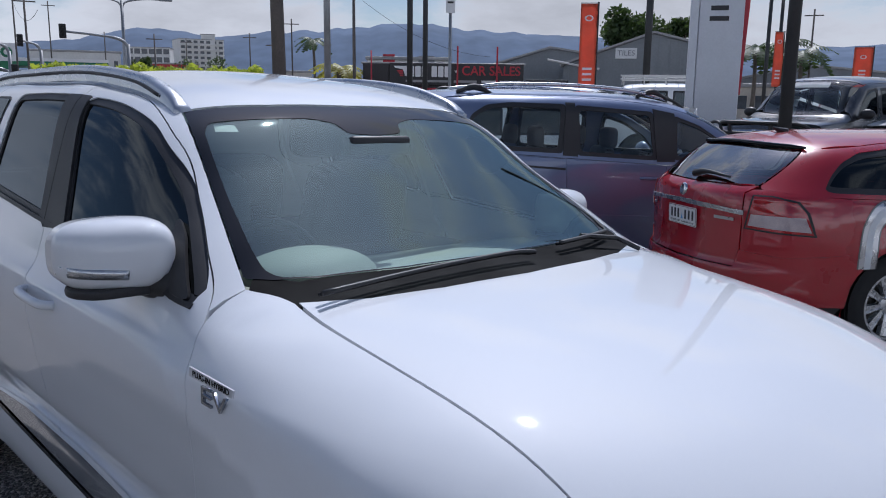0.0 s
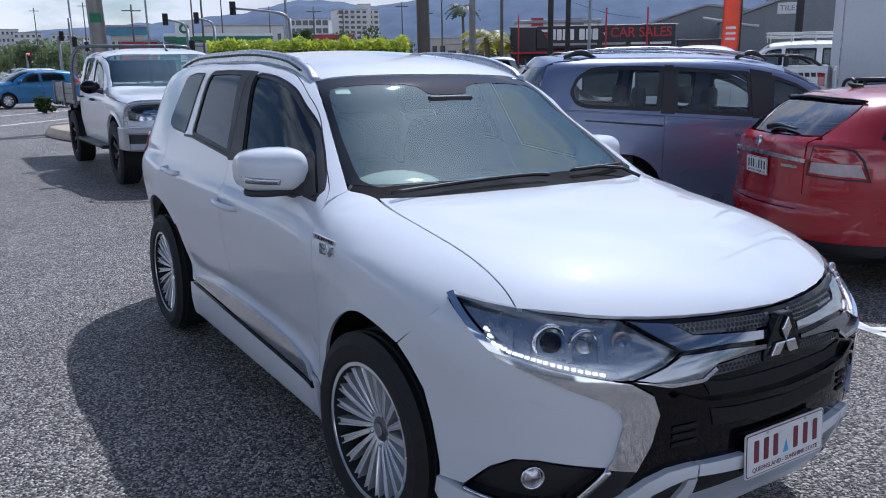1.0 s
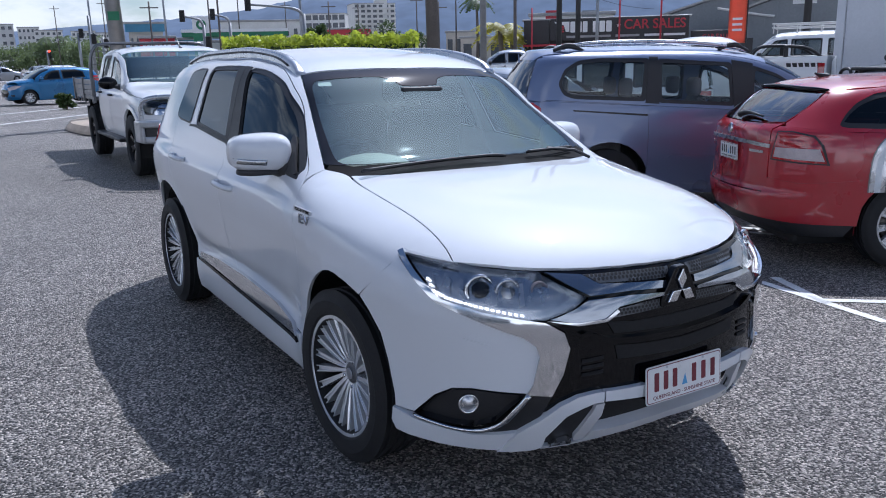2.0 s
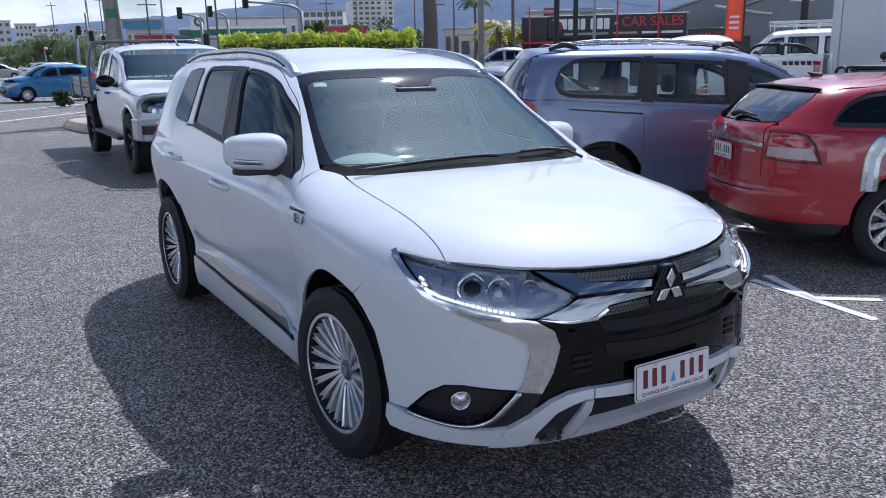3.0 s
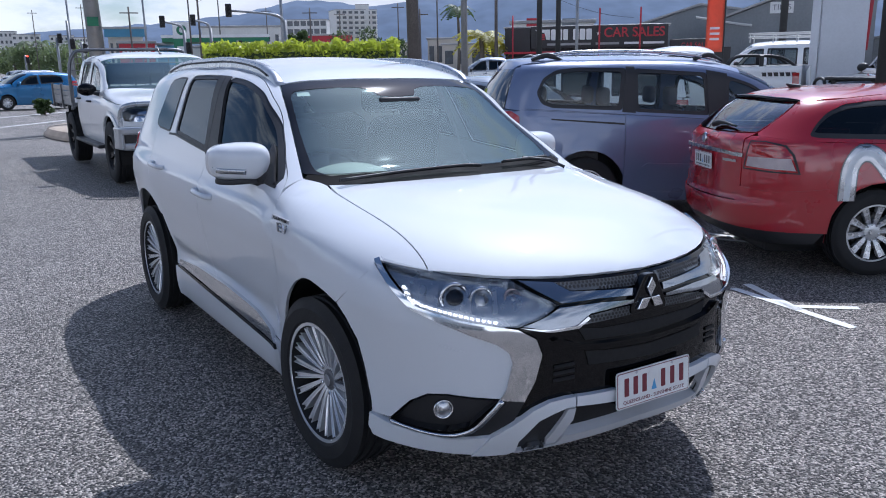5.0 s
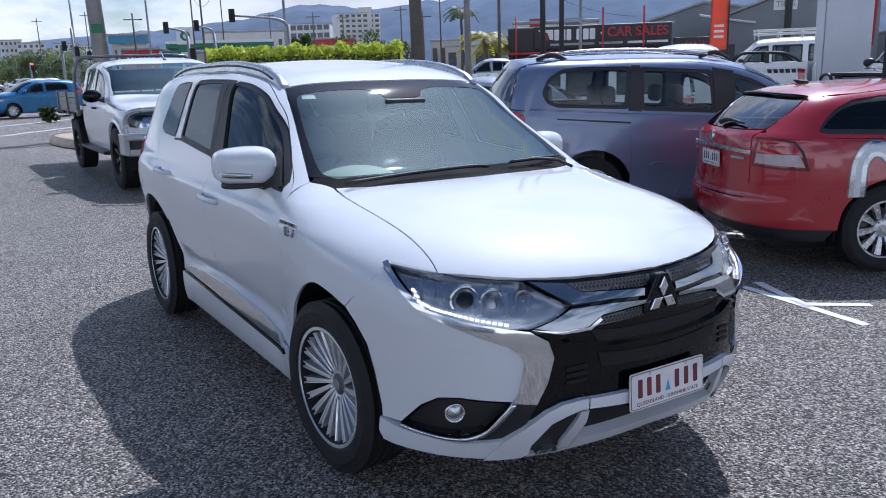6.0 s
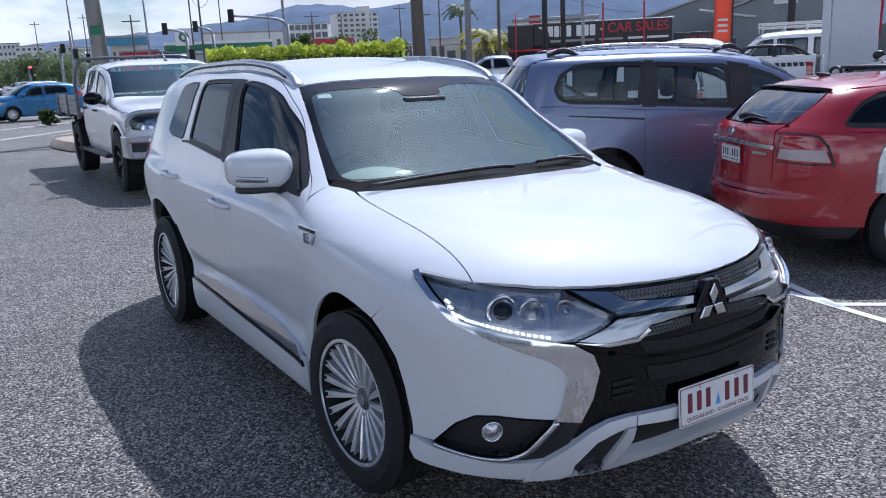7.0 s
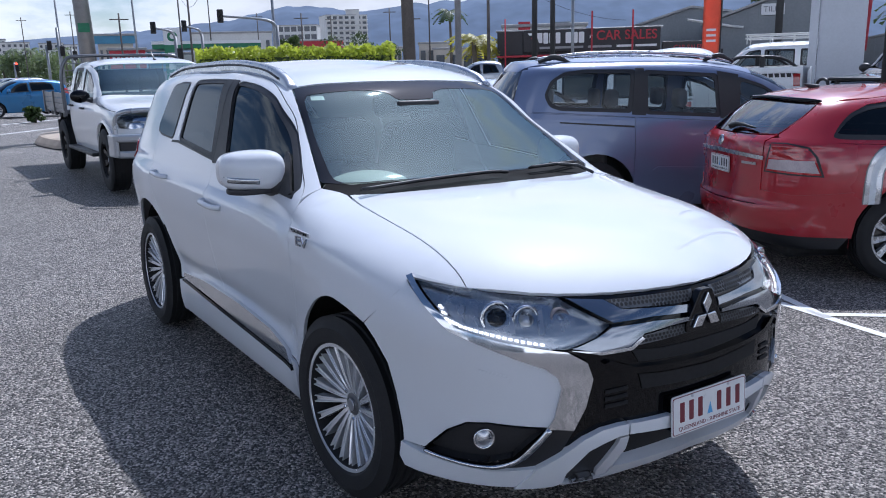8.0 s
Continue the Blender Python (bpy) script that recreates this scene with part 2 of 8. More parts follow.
def tube(points, r, sides=8, closed=False):
    """A round bar bent along points; r a number or one for each point."""
    pts = [Vector(p) for p in points]
    n = len(pts)
    rs = [r] * n if isinstance(r, (int, float)) else r
    verts, faces, up = [], [], None
    for i, p in enumerate(pts):
        d = (pts[(i + 1) % n] - pts[i - 1]) if closed else (pts[min(i + 1, n - 1)] - pts[max(i - 1, 0)])
        d.normalize()
        up = (up - up.dot(d) * d).normalized() if up else d.orthogonal().normalized()
        side = d.cross(up)
        for k in range(sides):
            a = 2 * math.pi * k / sides
            verts.append(p + rs[i] * (math.cos(a) * up + math.sin(a) * side))
    for i in range(n if closed else n - 1):
        j = (i + 1) % n
        for k in range(sides):
            l = (k + 1) % sides
            faces.append((i * sides + k, i * sides + l, j * sides + l, j * sides + k))
    if not closed:
        faces += [tuple(range(sides))[::-1], tuple((n - 1) * sides + k for k in range(sides))]
    bm = bmesh.new()
    vs = [bm.verts.new(v) for v in verts]
    for f in faces:
        bm.faces.new([vs[i] for i in f])
    bmesh.ops.recalc_face_normals(bm, faces=bm.faces)
    return bm


def bent(points, steps=6, closed=False):
    """Points of a smooth curve through the given ones."""
    p = [Vector(q) for q in points]
    n, out = len(p), []
    for i in range(n if closed else n - 1):
        a, b, c, d = (p[(i + j) % n] if closed else p[min(max(i + j, 0), n - 1)] for j in (-1, 0, 1, 2))
        for s in range(steps):
            t = s / steps
            out.append(0.5 * (2 * b + (c - a) * t + (2 * a - 5 * b + 4 * c - d) * t * t + (3 * b - a - 3 * c + d) * t**3))
    return out if closed else out + [p[-1]]


def lathe(profile, sides=48, axis="y"):
    """A turned body from (along the axis, radius) pairs."""
    bm = bmesh.new()
    rings = []
    for s, r in profile:
        ring = []
        for k in range(sides):
            a = 2 * math.pi * k / sides
            c, d = r * math.cos(a), r * math.sin(a)
            ring.append(bm.verts.new((c, s, d) if axis == "y" else (c, d, s) if axis == "z" else (s, c, d)))
        rings.append(ring)
    for p, q in zip(rings, rings[1:]):
        for k in range(sides):
            bm.faces.new((p[k], p[(k + 1) % sides], q[(k + 1) % sides], q[k]))
    bmesh.ops.recalc_face_normals(bm, faces=bm.faces)
    return bm


def slab(outline, z0, z1, bevel=0.0, m=None):
    """A flat plate: an outline in x, y between two heights."""
    bm = bmesh.new()
    f = bm.faces.new([bm.verts.new((x, y, z0)) for x, y in outline])
    up = bmesh.ops.extrude_face_region(bm, geom=[f])
    bmesh.ops.translate(bm, verts=[v for v in up["geom"] if isinstance(v, bmesh.types.BMVert)], vec=(0, 0, z1 - z0))
    bmesh.ops.recalc_face_normals(bm, faces=bm.faces)
    if bevel:
        bmesh.ops.bevel(bm, geom=bm.edges[:], offset=bevel, segments=2, affect="EDGES", profile=0.5)
    if m is not None:
        bmesh.ops.transform(bm, matrix=m, verts=bm.verts)
    return bm


def lettering(text, size, mat, name, parent, m, depth=0.002, width=None, bold=0.0):
    """Words as flat, raised letters, centred on m."""
    c = bpy.data.curves.new(name, "FONT")
    c.offset = bold
    c.body, c.size, c.extrude, c.align_x, c.align_y = text, size, depth, "CENTER", "CENTER"
    ob = new(name, c)
    bpy.context.view_layer.update()
    me = bpy.data.meshes.new_from_object(ob.evaluated_get(bpy.context.evaluated_depsgraph_get()))
    bpy.data.objects.remove(ob)
    me.materials.clear()
    me.materials.append(mat)
    if width:
        xs = [v.co.x for v in me.vertices]
        k = width / (max(xs) - min(xs))
        for v in me.vertices:
            v.co.x *= k
    return part(name, me, mat, parent, m=m)


def spline(*pts):
    """A smooth curve through (x, value) pairs that does not overshoot; flat beyond its ends."""
    xs, vs = (np.array(a, float) for a in zip(*sorted(pts)))
    d = np.diff(vs) / np.diff(xs)
    m = np.zeros(len(xs))
    for i in range(1, len(xs) - 1):
        if d[i - 1] * d[i] > 0:
            w1, w2 = 2 * (xs[i + 1] - xs[i]) + xs[i] - xs[i - 1], xs[i + 1] - xs[i] + 2 * (xs[i] - xs[i - 1])
            m[i] = (w1 + w2) / (w1 / d[i - 1] + w2 / d[i])
    if len(xs) > 1:
        m[0], m[-1] = d[0], d[-1]

    def f(x):
        x = np.clip(np.asarray(x, float), xs[0], xs[-1])
        i = np.clip(np.searchsorted(xs, x) - 1, 0, len(xs) - 2)
        h = xs[i + 1] - xs[i]
        t = (x - xs[i]) / h
        return ((2 * t**3 - 3 * t**2 + 1) * vs[i] + (t**3 - 2 * t**2 + t) * h * m[i]
                + (3 * t**2 - 2 * t**3) * vs[i + 1] + (t**3 - t**2) * h * m[i + 1])
    return f


class CarShape:
    """The outer skin of a car: half width as a function of x (ahead) and z (up)."""

    def __init__(self, top, belt, width, low, nose, tail, lean, k, m, x0=(0.15, -2.9), front=(2.6, 2.6), rear=(3.2, 3.2),
                 bumps=(), nose_up=0.0):
        self.top, self.belt, self.width, self.low, self.nose, self.tail = (spline(*a) for a in (top, belt, width, low, nose, tail))
        self.lean, self.k, self.m = (spline(*a) for a in (lean, k, m))
        self.x0, self.front, self.rear, self.bumps, self.nose_up = x0, front, rear, bumps, nose_up

    def half(self, x, z):
        x, z = np.broadcast_arrays(np.asarray(x, float), np.asarray(z, float))
        h, b = self.top(x), self.belt(x)
        w = self.width(x) * self.low(np.minimum(z, b))
        for f in self.bumps:
            w = w + f(x, z)
        s = np.clip((z - b) / np.maximum(h - b, 1e-4), 0, 1)
        w = w * (1 - self.lean(x) * s) * np.power(np.maximum(1 - s ** self.k(x), 0), 1 / self.m(x))
        u = np.clip((x - self.x0[0]) / np.maximum(self.nose(z) - self.x0[0], 1e-3), 0, 1)
        w = w * np.power(np.maximum(1 - u ** self.front[0], 0), 1 / self.front[1])
        u = np.clip((self.x0[1] - x) / np.maximum(self.x0[1] - self.tail(z), 1e-3), 0, 1)
        return w * np.power(np.maximum(1 - u ** self.rear[0], 0), 1 / self.rear[1])

    def _bisect(self, inside, a, b):
        for _ in range(24):
            c = (a + b) / 2
            ok = inside(c)
            a, b = np.where(ok, c, a), np.where(ok, b, c)
        return (a + b) / 2

    def place(self, how, u, v):
        """The point of the skin seen from the side (x, z), from above (x, y), from ahead (y, z) or from behind."""
        u, v = np.asarray(u, float), np.asarray(v, float)
        if how == "side":
            return np.stack([u, self.half(u, v), v], -1)
        if how == "top":
            z = self._bisect(lambda c: self.half(u, c) >= np.abs(v), self.belt(u) - 0.35, self.top(u) + 0 * v)
            return np.stack([u, v, z], -1)
        if how in ("nose", "rump"):
            a, cx, sx = np.radians(u), self.x0[0], 1
            v = v + self.nose_up * (how == "nose")
            if how == "rump":
                cx, sx = self.x0[1], -1
            c, s = np.cos(a) * sx, np.sin(a)
            r = self._bisect(lambda r: self.half(cx + r * c, v) >= np.maximum(np.abs(r * s), 0.002), 0 * u + 0.02, 0 * u + 1.6)
            return np.stack([cx + r * c, r * s, v], -1)
        y = np.maximum(np.abs(u), 0.004)
        if how == "front":
            x = self._bisect(lambda c: self.half(c, v) >= y, self.x0[0] + 0 * u, self.nose(v) + 0 * u)
        else:
            x = self._bisect(lambda c: self.half(c, v) >= y, self.x0[1] + 0 * u, self.tail(v) + 0 * u)
        return np.stack([x, u, v], -1)

    def normal(self, how, u, v):
        e = 0.004
        d = 0.3 if how in ("nose", "rump") else e
        a = self.place(how, u + d, v) - self.place(how, u - d, v)
        b = self.place(how, u, v + e) - self.place(how, u, v - e)
        n = np.cross(a, b)
        n /= np.maximum(np.linalg.norm(n, axis=-1, keepdims=True), 1e-9)
        if how in ("nose", "rump"):
            sx = 1 if how == "nose" else -1
            out = np.stack([np.cos(np.radians(u)) * sx, np.sin(np.radians(u)), 0 * u], -1)
            return n * np.where((n * out).sum(-1, keepdims=True) < 0, -1, 1)
        axis, sign = {"side": (1, 1), "top": (2, 1), "front": (0, 1), "back": (0, -1)}[how]
        return n * np.where(n[..., axis:axis + 1] * sign < 0, -1, 1)


from mathutils.geometry import delaunay_2d_cdt


def rounded(pts, r, steps=4):
    """A closed outline with its corners rounded."""
    out, n = [], len(pts)
    for i in range(n):
        a, b, c = (np.array(pts[(i + j) % n], float) for j in (-1, 0, 1))
        da, dc = np.linalg.norm(a - b), np.linalg.norm(c - b)
        k = min(r, da * 0.45, dc * 0.45)
        p, q = b + (a - b) / da * k, b + (c - b) / dc * k
        for s in range(steps + 1):
            t = s / steps
            out.append((1 - t) ** 2 * p + 2 * t * (1 - t) * b + t * t * q)
    return out


def arc(cx, cz, r, a0, a1, steps=14):
    return [(cx + r * math.cos(radians(a0 + (a1 - a0) * s / steps)), cz + r * math.sin(radians(a0 + (a1 - a0) * s / steps))) for s in range(steps + 1)]


def curve2(pts, steps=5):
    return [(p.x, p.y) for p in bent([(a, b, 0) for a, b in pts], steps)]


def inside(poly, p):
    x, y = p[:, 0], p[:, 1]
    hit = np.zeros(len(p), bool)
    for (x0, y0), (x1, y1) in zip(poly, np.roll(poly, -1, 0)):
        cross = (y0 > y) != (y1 > y)
        hit ^= cross & (x < (x1 - x0) * (y - y0) / (y1 - y0 + 1e-15) + x0)
    return hit


def dense(poly, step):
    out = []
    for a, b in zip(poly, np.roll(poly, -1, 0)):
        n = max(1, int(math.ceil(np.linalg.norm(b - a) / step)))
        out += [a + (b - a) * k / n for k in range(n)]
    return np.array(out)


def shrunk(poly, d):
    if not d:
        return poly
    t = np.roll(poly, -1, 0) - np.roll(poly, 1, 0)
    t /= np.maximum(np.linalg.norm(t, axis=1, keepdims=True), 1e-9)
    area = np.sum(poly[:, 0] * np.roll(poly[:, 1], -1) - np.roll(poly[:, 0], -1) * poly[:, 1])
    return poly + d * np.stack([-t[:, 1], t[:, 0]], 1) * (1 if area > 0 else -1)


ARM = 0.85
SHEETS = {}


def skin(shape, how, outline, mat, side=1, lift=0.0, gap=0.0021, lip=0.014, step=0.03, holes=(), calm=0.0):
    """A sheet that follows a car's skin inside an outline, with its edges turned in. how: side (x, z), top (x, y), front or back (y, z),
    nose or rump (degrees round from the middle, z). side: -1 right of the car, 1 left."""
    key = (id(shape), how, str([tuple(map(float, q)) for q in outline]), lift, gap, lip, step, str([[tuple(map(float, q)) for q in h] for h in holes]))
    if key not in SHEETS:
        SHEETS[key] = sheet(shape, how, outline, lift, gap, lip, step, holes)
    verts, norms, faces = SHEETS[key]
    if side < 0:
        verts, norms, faces = verts * (1, -1, 1), norms * (1, -1, 1), [f[::-1] for f in faces]
    if calm:
        # a pane is stiffer than the panels round it
        mid = norms.sum(0) / np.linalg.norm(norms.sum(0))
        size = np.linalg.norm(norms, axis=1, keepdims=True)
        norms = np.where(size > 0.5, norms * (1 - calm) + mid * calm, norms)
        norms = norms / np.maximum(np.linalg.norm(norms, axis=1, keepdims=True), 1e-9) * (size > 0.5)
    me = mesh_of(verts, faces, mat, True)
    me.normals_split_custom_set_from_vertices([tuple(n) for n in norms])
    return me


def sheet(shape, how, outline, lift, gap, lip, step, holes):
    """The points, normals and faces of a skin, for the left side."""
    unit = np.array([radians(1) * ARM, 1.0]) if how in ("nose", "rump") else np.ones(2)
    rims = [shrunk(dense(np.array(outline, float) * unit, step * 0.8), gap)]
    rims += [shrunk(dense(np.array(h, float) * unit, step * 0.8), -gap) for h in holes]
    lo, hi = rims[0].min(0), rims[0].max(0)
    gx, gy = np.meshgrid(np.arange(lo[0] + step / 2, hi[0], step), np.arange(lo[1] + step / 2, hi[1], step))
    grid = np.stack([gx.ravel(), gy.ravel()], 1)
    ok = inside(rims[0], grid)
    for rim in rims[1:]:
        ok &= ~inside(rim, grid)
    grid = grid[ok]
    edge = np.concatenate(rims)
    if len(grid):
        near = np.min(np.linalg.norm(grid[:, None] - edge[None], axis=2), 1)
        grid = grid[near > step * 0.45]
    pts = np.concatenate([edge, grid])
    loops, first = [], 0
    for rim in rims:
        loops.append([first + i for i in range(len(rim))])
        first += len(rim)
    edges = [(a, b) for loop in loops for a, b in zip(loop, loop[1:] + loop[:1])]
    vs, _, fs, origin, *_ = delaunay_2d_cdt([Vector(p) for p in pts], edges, [], 0, 1e-6)
    vs = np.array([tuple(v) for v in vs])
    mids = np.array([vs[list(f)].mean(0) for f in fs])
    ok = inside(rims[0], mids)
    for rim in rims[1:]:
        ok &= ~inside(rim, mids)
    fs = [f for f, o in zip(fs, ok) if o]
    place, normal = shape.place(how, *(vs / unit).T), shape.normal(how, *(vs / unit).T)
    co = place + normal * lift
    faces = []
    for f in fs:
        n = np.cross(co[f[1]] - co[f[0]], co[f[2]] - co[f[0]])
        faces.append(tuple(f) if n @ normal[f[0]] > 0 else tuple(f)[::-1])
    count, ring, rn = len(co), [], []
    back = {}
    for i, o in enumerate(origin):
        for k in o:
            back.setdefault(k, i)
    verts, norms = [*co], [*normal]
    if lip:
        for loop in loops:
            ids = [back[k] for k in loop if k in back]
            base = len(verts)
            for i in ids:
                verts += [co[i], co[i] - normal[i] * lip]
                norms += [np.zeros(3), np.zeros(3)]
            n = len(ids)
            for k in range(n):
                a, b = base + 2 * k, base + 2 * ((k + 1) % n)
                faces.append((a, b, b + 1, a + 1))
    return np.array(verts), np.array(norms), faces


def whole(pts):
    """An outline that is the same on both sides of the middle, from its half with y or degrees above nought."""
    return list(pts) + [(-a, b) for a, b in reversed(pts) if abs(a) > 1e-6]


def whole_top(pts):
    return list(pts) + [(x, -y) for x, y in reversed(pts) if abs(y) > 1e-6]


def ridge(x, z, line, up, down, size):
    d = z - line(x)
    return size * np.exp(-np.where(d > 0, d / up, -d / down) ** 2)

def flare(cx, r, size, spread=0.10):
    return lambda x, z: size * np.exp(-(np.maximum(np.hypot(x - cx, z - 0.35) - r, 0) / spread) ** 2) * (z > 0)

CREASE = spline((0.4, 0.93), (0.0, 0.965), (-0.4, 0.975), (-1.0, 0.995), (-2.0, 1.02), (-2.7, 1.035), (-3.4, 1.04))
SUV = CarShape(
    top=[(0.99, 0.86), (0.9, 0.925), (0.8, 0.97), (0.6, 1.03), (0.3, 1.08), (0.0, 1.11), (-0.24, 1.13), (-0.31, 1.15), (-0.4, 1.20), (-0.5, 1.262),
         (-0.7, 1.395), (-0.92, 1.538), (-1.1, 1.606), (-1.3, 1.642), (-1.7, 1.672), (-2.3, 1.672), (-2.8, 1.65), (-3.2, 1.61), (-3.5, 1.56), (-3.71, 1.51)],
    belt=[(0.99, 0.72), (0.5, 0.78), (0.0, 0.83), (-0.3, 0.90), (-0.55, 1.02), (-0.9, 1.05), (-2.0, 1.08), (-3.2, 1.14), (-3.7, 1.15)],
    width=[(1.0, 0.895), (0.0, 0.90), (-1.0, 0.893), (-2.0, 0.893), (-2.6, 0.89), (-3.0, 0.865), (-3.3, 0.83), (-3.7, 0.78)],
    low=[(0.15, 0.86), (0.22, 0.90), (0.30, 0.918), (0.45, 0.928), (0.55, 0.94), (0.65, 0.958), (0.80, 0.988), (0.9, 1.0), (1.0, 0.985), (1.06, 0.957), (1.15, 0.935)],
    nose=[(0.2, 0.82), (0.3, 0.895), (0.4, 0.955), (0.5, 0.985), (0.65, 0.982), (0.8, 0.967), (0.87, 0.948), (0.93, 0.91), (1.0, 0.85), (1.2, 0.8)],
    tail=[(0.2, -3.55), (0.4, -3.69), (0.7, -3.71), (1.0, -3.68), (1.2, -3.62), (1.5, -3.47), (1.7, -3.45)],
    lean=[(0.3, 0.02), (-0.2, 0.03), (-0.4, 0.08), (-0.8, 0.22), (-3.7, 0.24)],
    k=[(0.9, 2.2), (0.5, 3.2), (0.0, 5.0), (-0.25, 7.0), (-0.4, 5.5), (-0.6, 8.0), (-1.0, 13.0), (-3.7, 13.0)],
    m=[(0.9, 2.6), (0.0, 2.6), (-0.35, 2.6), (-0.9, 2.2), (-3.7, 2.2)],
    bumps=[flare(0.0, 0.40, 0.014), flare(-2.67, 0.40, 0.016),
           lambda x, z: ridge(x, z, CREASE, 0.035, 0.11, 0.014) * np.clip((x + 3.4) / 0.3, 0, 1) * np.clip((0.35 - x) / 0.4, 0, 1),
           lambda x, z: -0.018 * np.exp(-((z - 0.50) / 0.065) ** 2) * np.clip((-0.40 - x) / 0.12, 0, 1) * np.clip((x + 2.27) / 0.12, 0, 1)], nose_up=0.026)


# ---- wheels ----
WHEELS = {}


def wheel(car, m, kind, radius, width, rim, spokes, twin=0.0, rim_mat=None, face_mat=None, thick=0.018, label=""):
    """A wheel under a car, its outer face towards -y: tyre, rim, spokes, hub cap, wheel nuts and brake disc."""
    hub = new("wheel")
    hub.parent, hub.matrix_basis = car, m
    face_mat = face_mat or ALLOY
    key = (kind, radius, rim, spokes)
    if key not in WHEELS:
        h = width / 2
        prof = [(h * 0.72, rim - 0.01), (h * 0.95, rim + 0.01), (h, (rim + radius) / 2), (h * 0.94, radius - 0.03), (h * 0.78, radius - 0.006)]
        for k in range(5):
            y = h * 0.78 - k * h * 0.39
            prof += [(y, radius), (y - h * 0.13, radius), (y - h * 0.15, radius - 0.008), (y - h * 0.24, radius - 0.008)] if k < 4 else [(y, radius)]
        prof += [(-h * 0.78, radius - 0.004), (-h * 0.94, radius - 0.03), (-h, (rim + radius) / 2 + 0.01), (-h * 0.985, (rim + radius) / 2),
                 (-h, (rim + radius) / 2 - 0.012), (-h * 0.95, rim + 0.012), (-h * 0.80, rim - 0.004)]
        def data(bm, mat, smooth):
            me = bpy.data.meshes.new("mesh")
            bm.to_mesh(me)
            bm.free()
            me.materials.append(mat)
            if smooth:
                me.polygons.foreach_set("use_smooth", [True] * len(me.polygons))
                me.set_sharp_from_angle(angle=radians(35))
            return me
        tyre = data(lathe(prof, 64), RUBBER, True)
        # by default the barrel takes the shade colour, so the spokes stand out
        barrel = data(lathe([(-h * 0.78, rim + 0.004), (-h * 0.86, rim + 0.002), (-h * 0.86, rim - 0.012), (-h * 0.72, rim - 0.018), (h * 0.5, rim - 0.045),
                             (h * 0.7, rim - 0.005)], 64), GAP if rim_mat is None else rim_mat, True)
        lip = data(lathe([(-h * 0.80, rim + 0.005), (-h * 0.885, rim + 0.003), (-h * 0.885, rim - 0.010), (-h * 0.74, rim - 0.016)], 64), face_mat, True)
        disc = data(lathe([(-0.005, 0.03), (-0.005, rim * 0.68), (0.02, rim * 0.68), (0.02, 0.03)], 40), DISC, False)
        well = data(lathe([(h * 0.3, 0.01), (h * 0.3, rim - 0.03)], 40), GAP, False)
        # one spoke, from the hub out to the rim: two bright edges with a hollow between, and sloping flanks
        fine = kind == "multi"
        y0, y1 = (-h * 0.34 if fine else -h * 0.50), -h * 0.78
        bm = bmesh.new()
        n = 8
        rows = []
        for i in range(n):
            t = i / (n - 1)
            r = (0.036 if fine else 0.055) + t * (rim - (0.047 if fine else 0.066))
            w = thick * (0.42 + 0.58 * t if fine else 0.55 + 0.45 * t)
            y = y0 + (y1 - y0) * t**0.7
            off = twin * (1 - t)
            dip = 0.010 * t if fine else 0.003
            rows.append([bm.verts.new(v) for v in ((off - w, y + 0.035, r), (off - w * 0.92, y, r), (off - w * 0.62, y, r), (off - w * 0.40, y + dip, r),
                                                   (off + w * 0.40, y + dip, r), (off + w * 0.62, y, r), (off + w * 0.92, y, r), (off + w, y + 0.035, r))])
        for a, b in zip(rows, rows[1:]):
            for k in range(7):
                bm.faces.new((a[k], a[k + 1], b[k + 1], b[k]))
        bmesh.ops.recalc_face_normals(bm, faces=bm.faces)
        spoke = data(bm, face_mat, False)
        cap = data(lathe([(y0 + 0.03, 0.052 if fine else 0.075), (y0 + 0.002, 0.049 if fine else 0.072), (y0 - 0.006, 0.042 if fine else 0.055), (y0 - 0.008, 0.03), (y0 - 0.012, 0.028), (y0 - 0.014, 0.001)], 32), ALLOYGREY if fine else face_mat, True)
        nut = data(lathe([(y0 + 0.01, 0.009), (y0 - 0.010, 0.009), (y0 - 0.013, 0.006), (y0 - 0.013, 0.0005)], 6), CHROME, False)
        badge = data(lathe([(y0 - 0.0145, 0.024), (y0 - 0.017, 0.022), (y0 - 0.017, 0.0005)], 24), SILVER, True)
        WHEELS[key] = tyre, barrel, lip, disc, well, spoke, cap, nut, badge
    tyre, barrel, lip, disc, well, spoke, cap, nut, badge = WHEELS[key]
    part("tyre", tyre, None, hub)
    part("rim", barrel, None, hub)
    part("rim_lip", lip, None, hub)
    part("brake_disc", disc, None, hub)
    part("wheel_back", well, None, hub)
    for k in range(spokes):
        part("spoke", spoke, None, hub, m=pose(0, 0, 0, 0, 360 * k / spokes, 0))
    part("hub_cap", cap, None, hub)
    part("cap_badge", badge, None, hub)
    for k in range(5):
        part("wheel_nut", nut, None, hub, m=pose(0, 0, 0, 0, 72 * k + 20, 0) @ pose(0, 0, 0.058))
    return hub


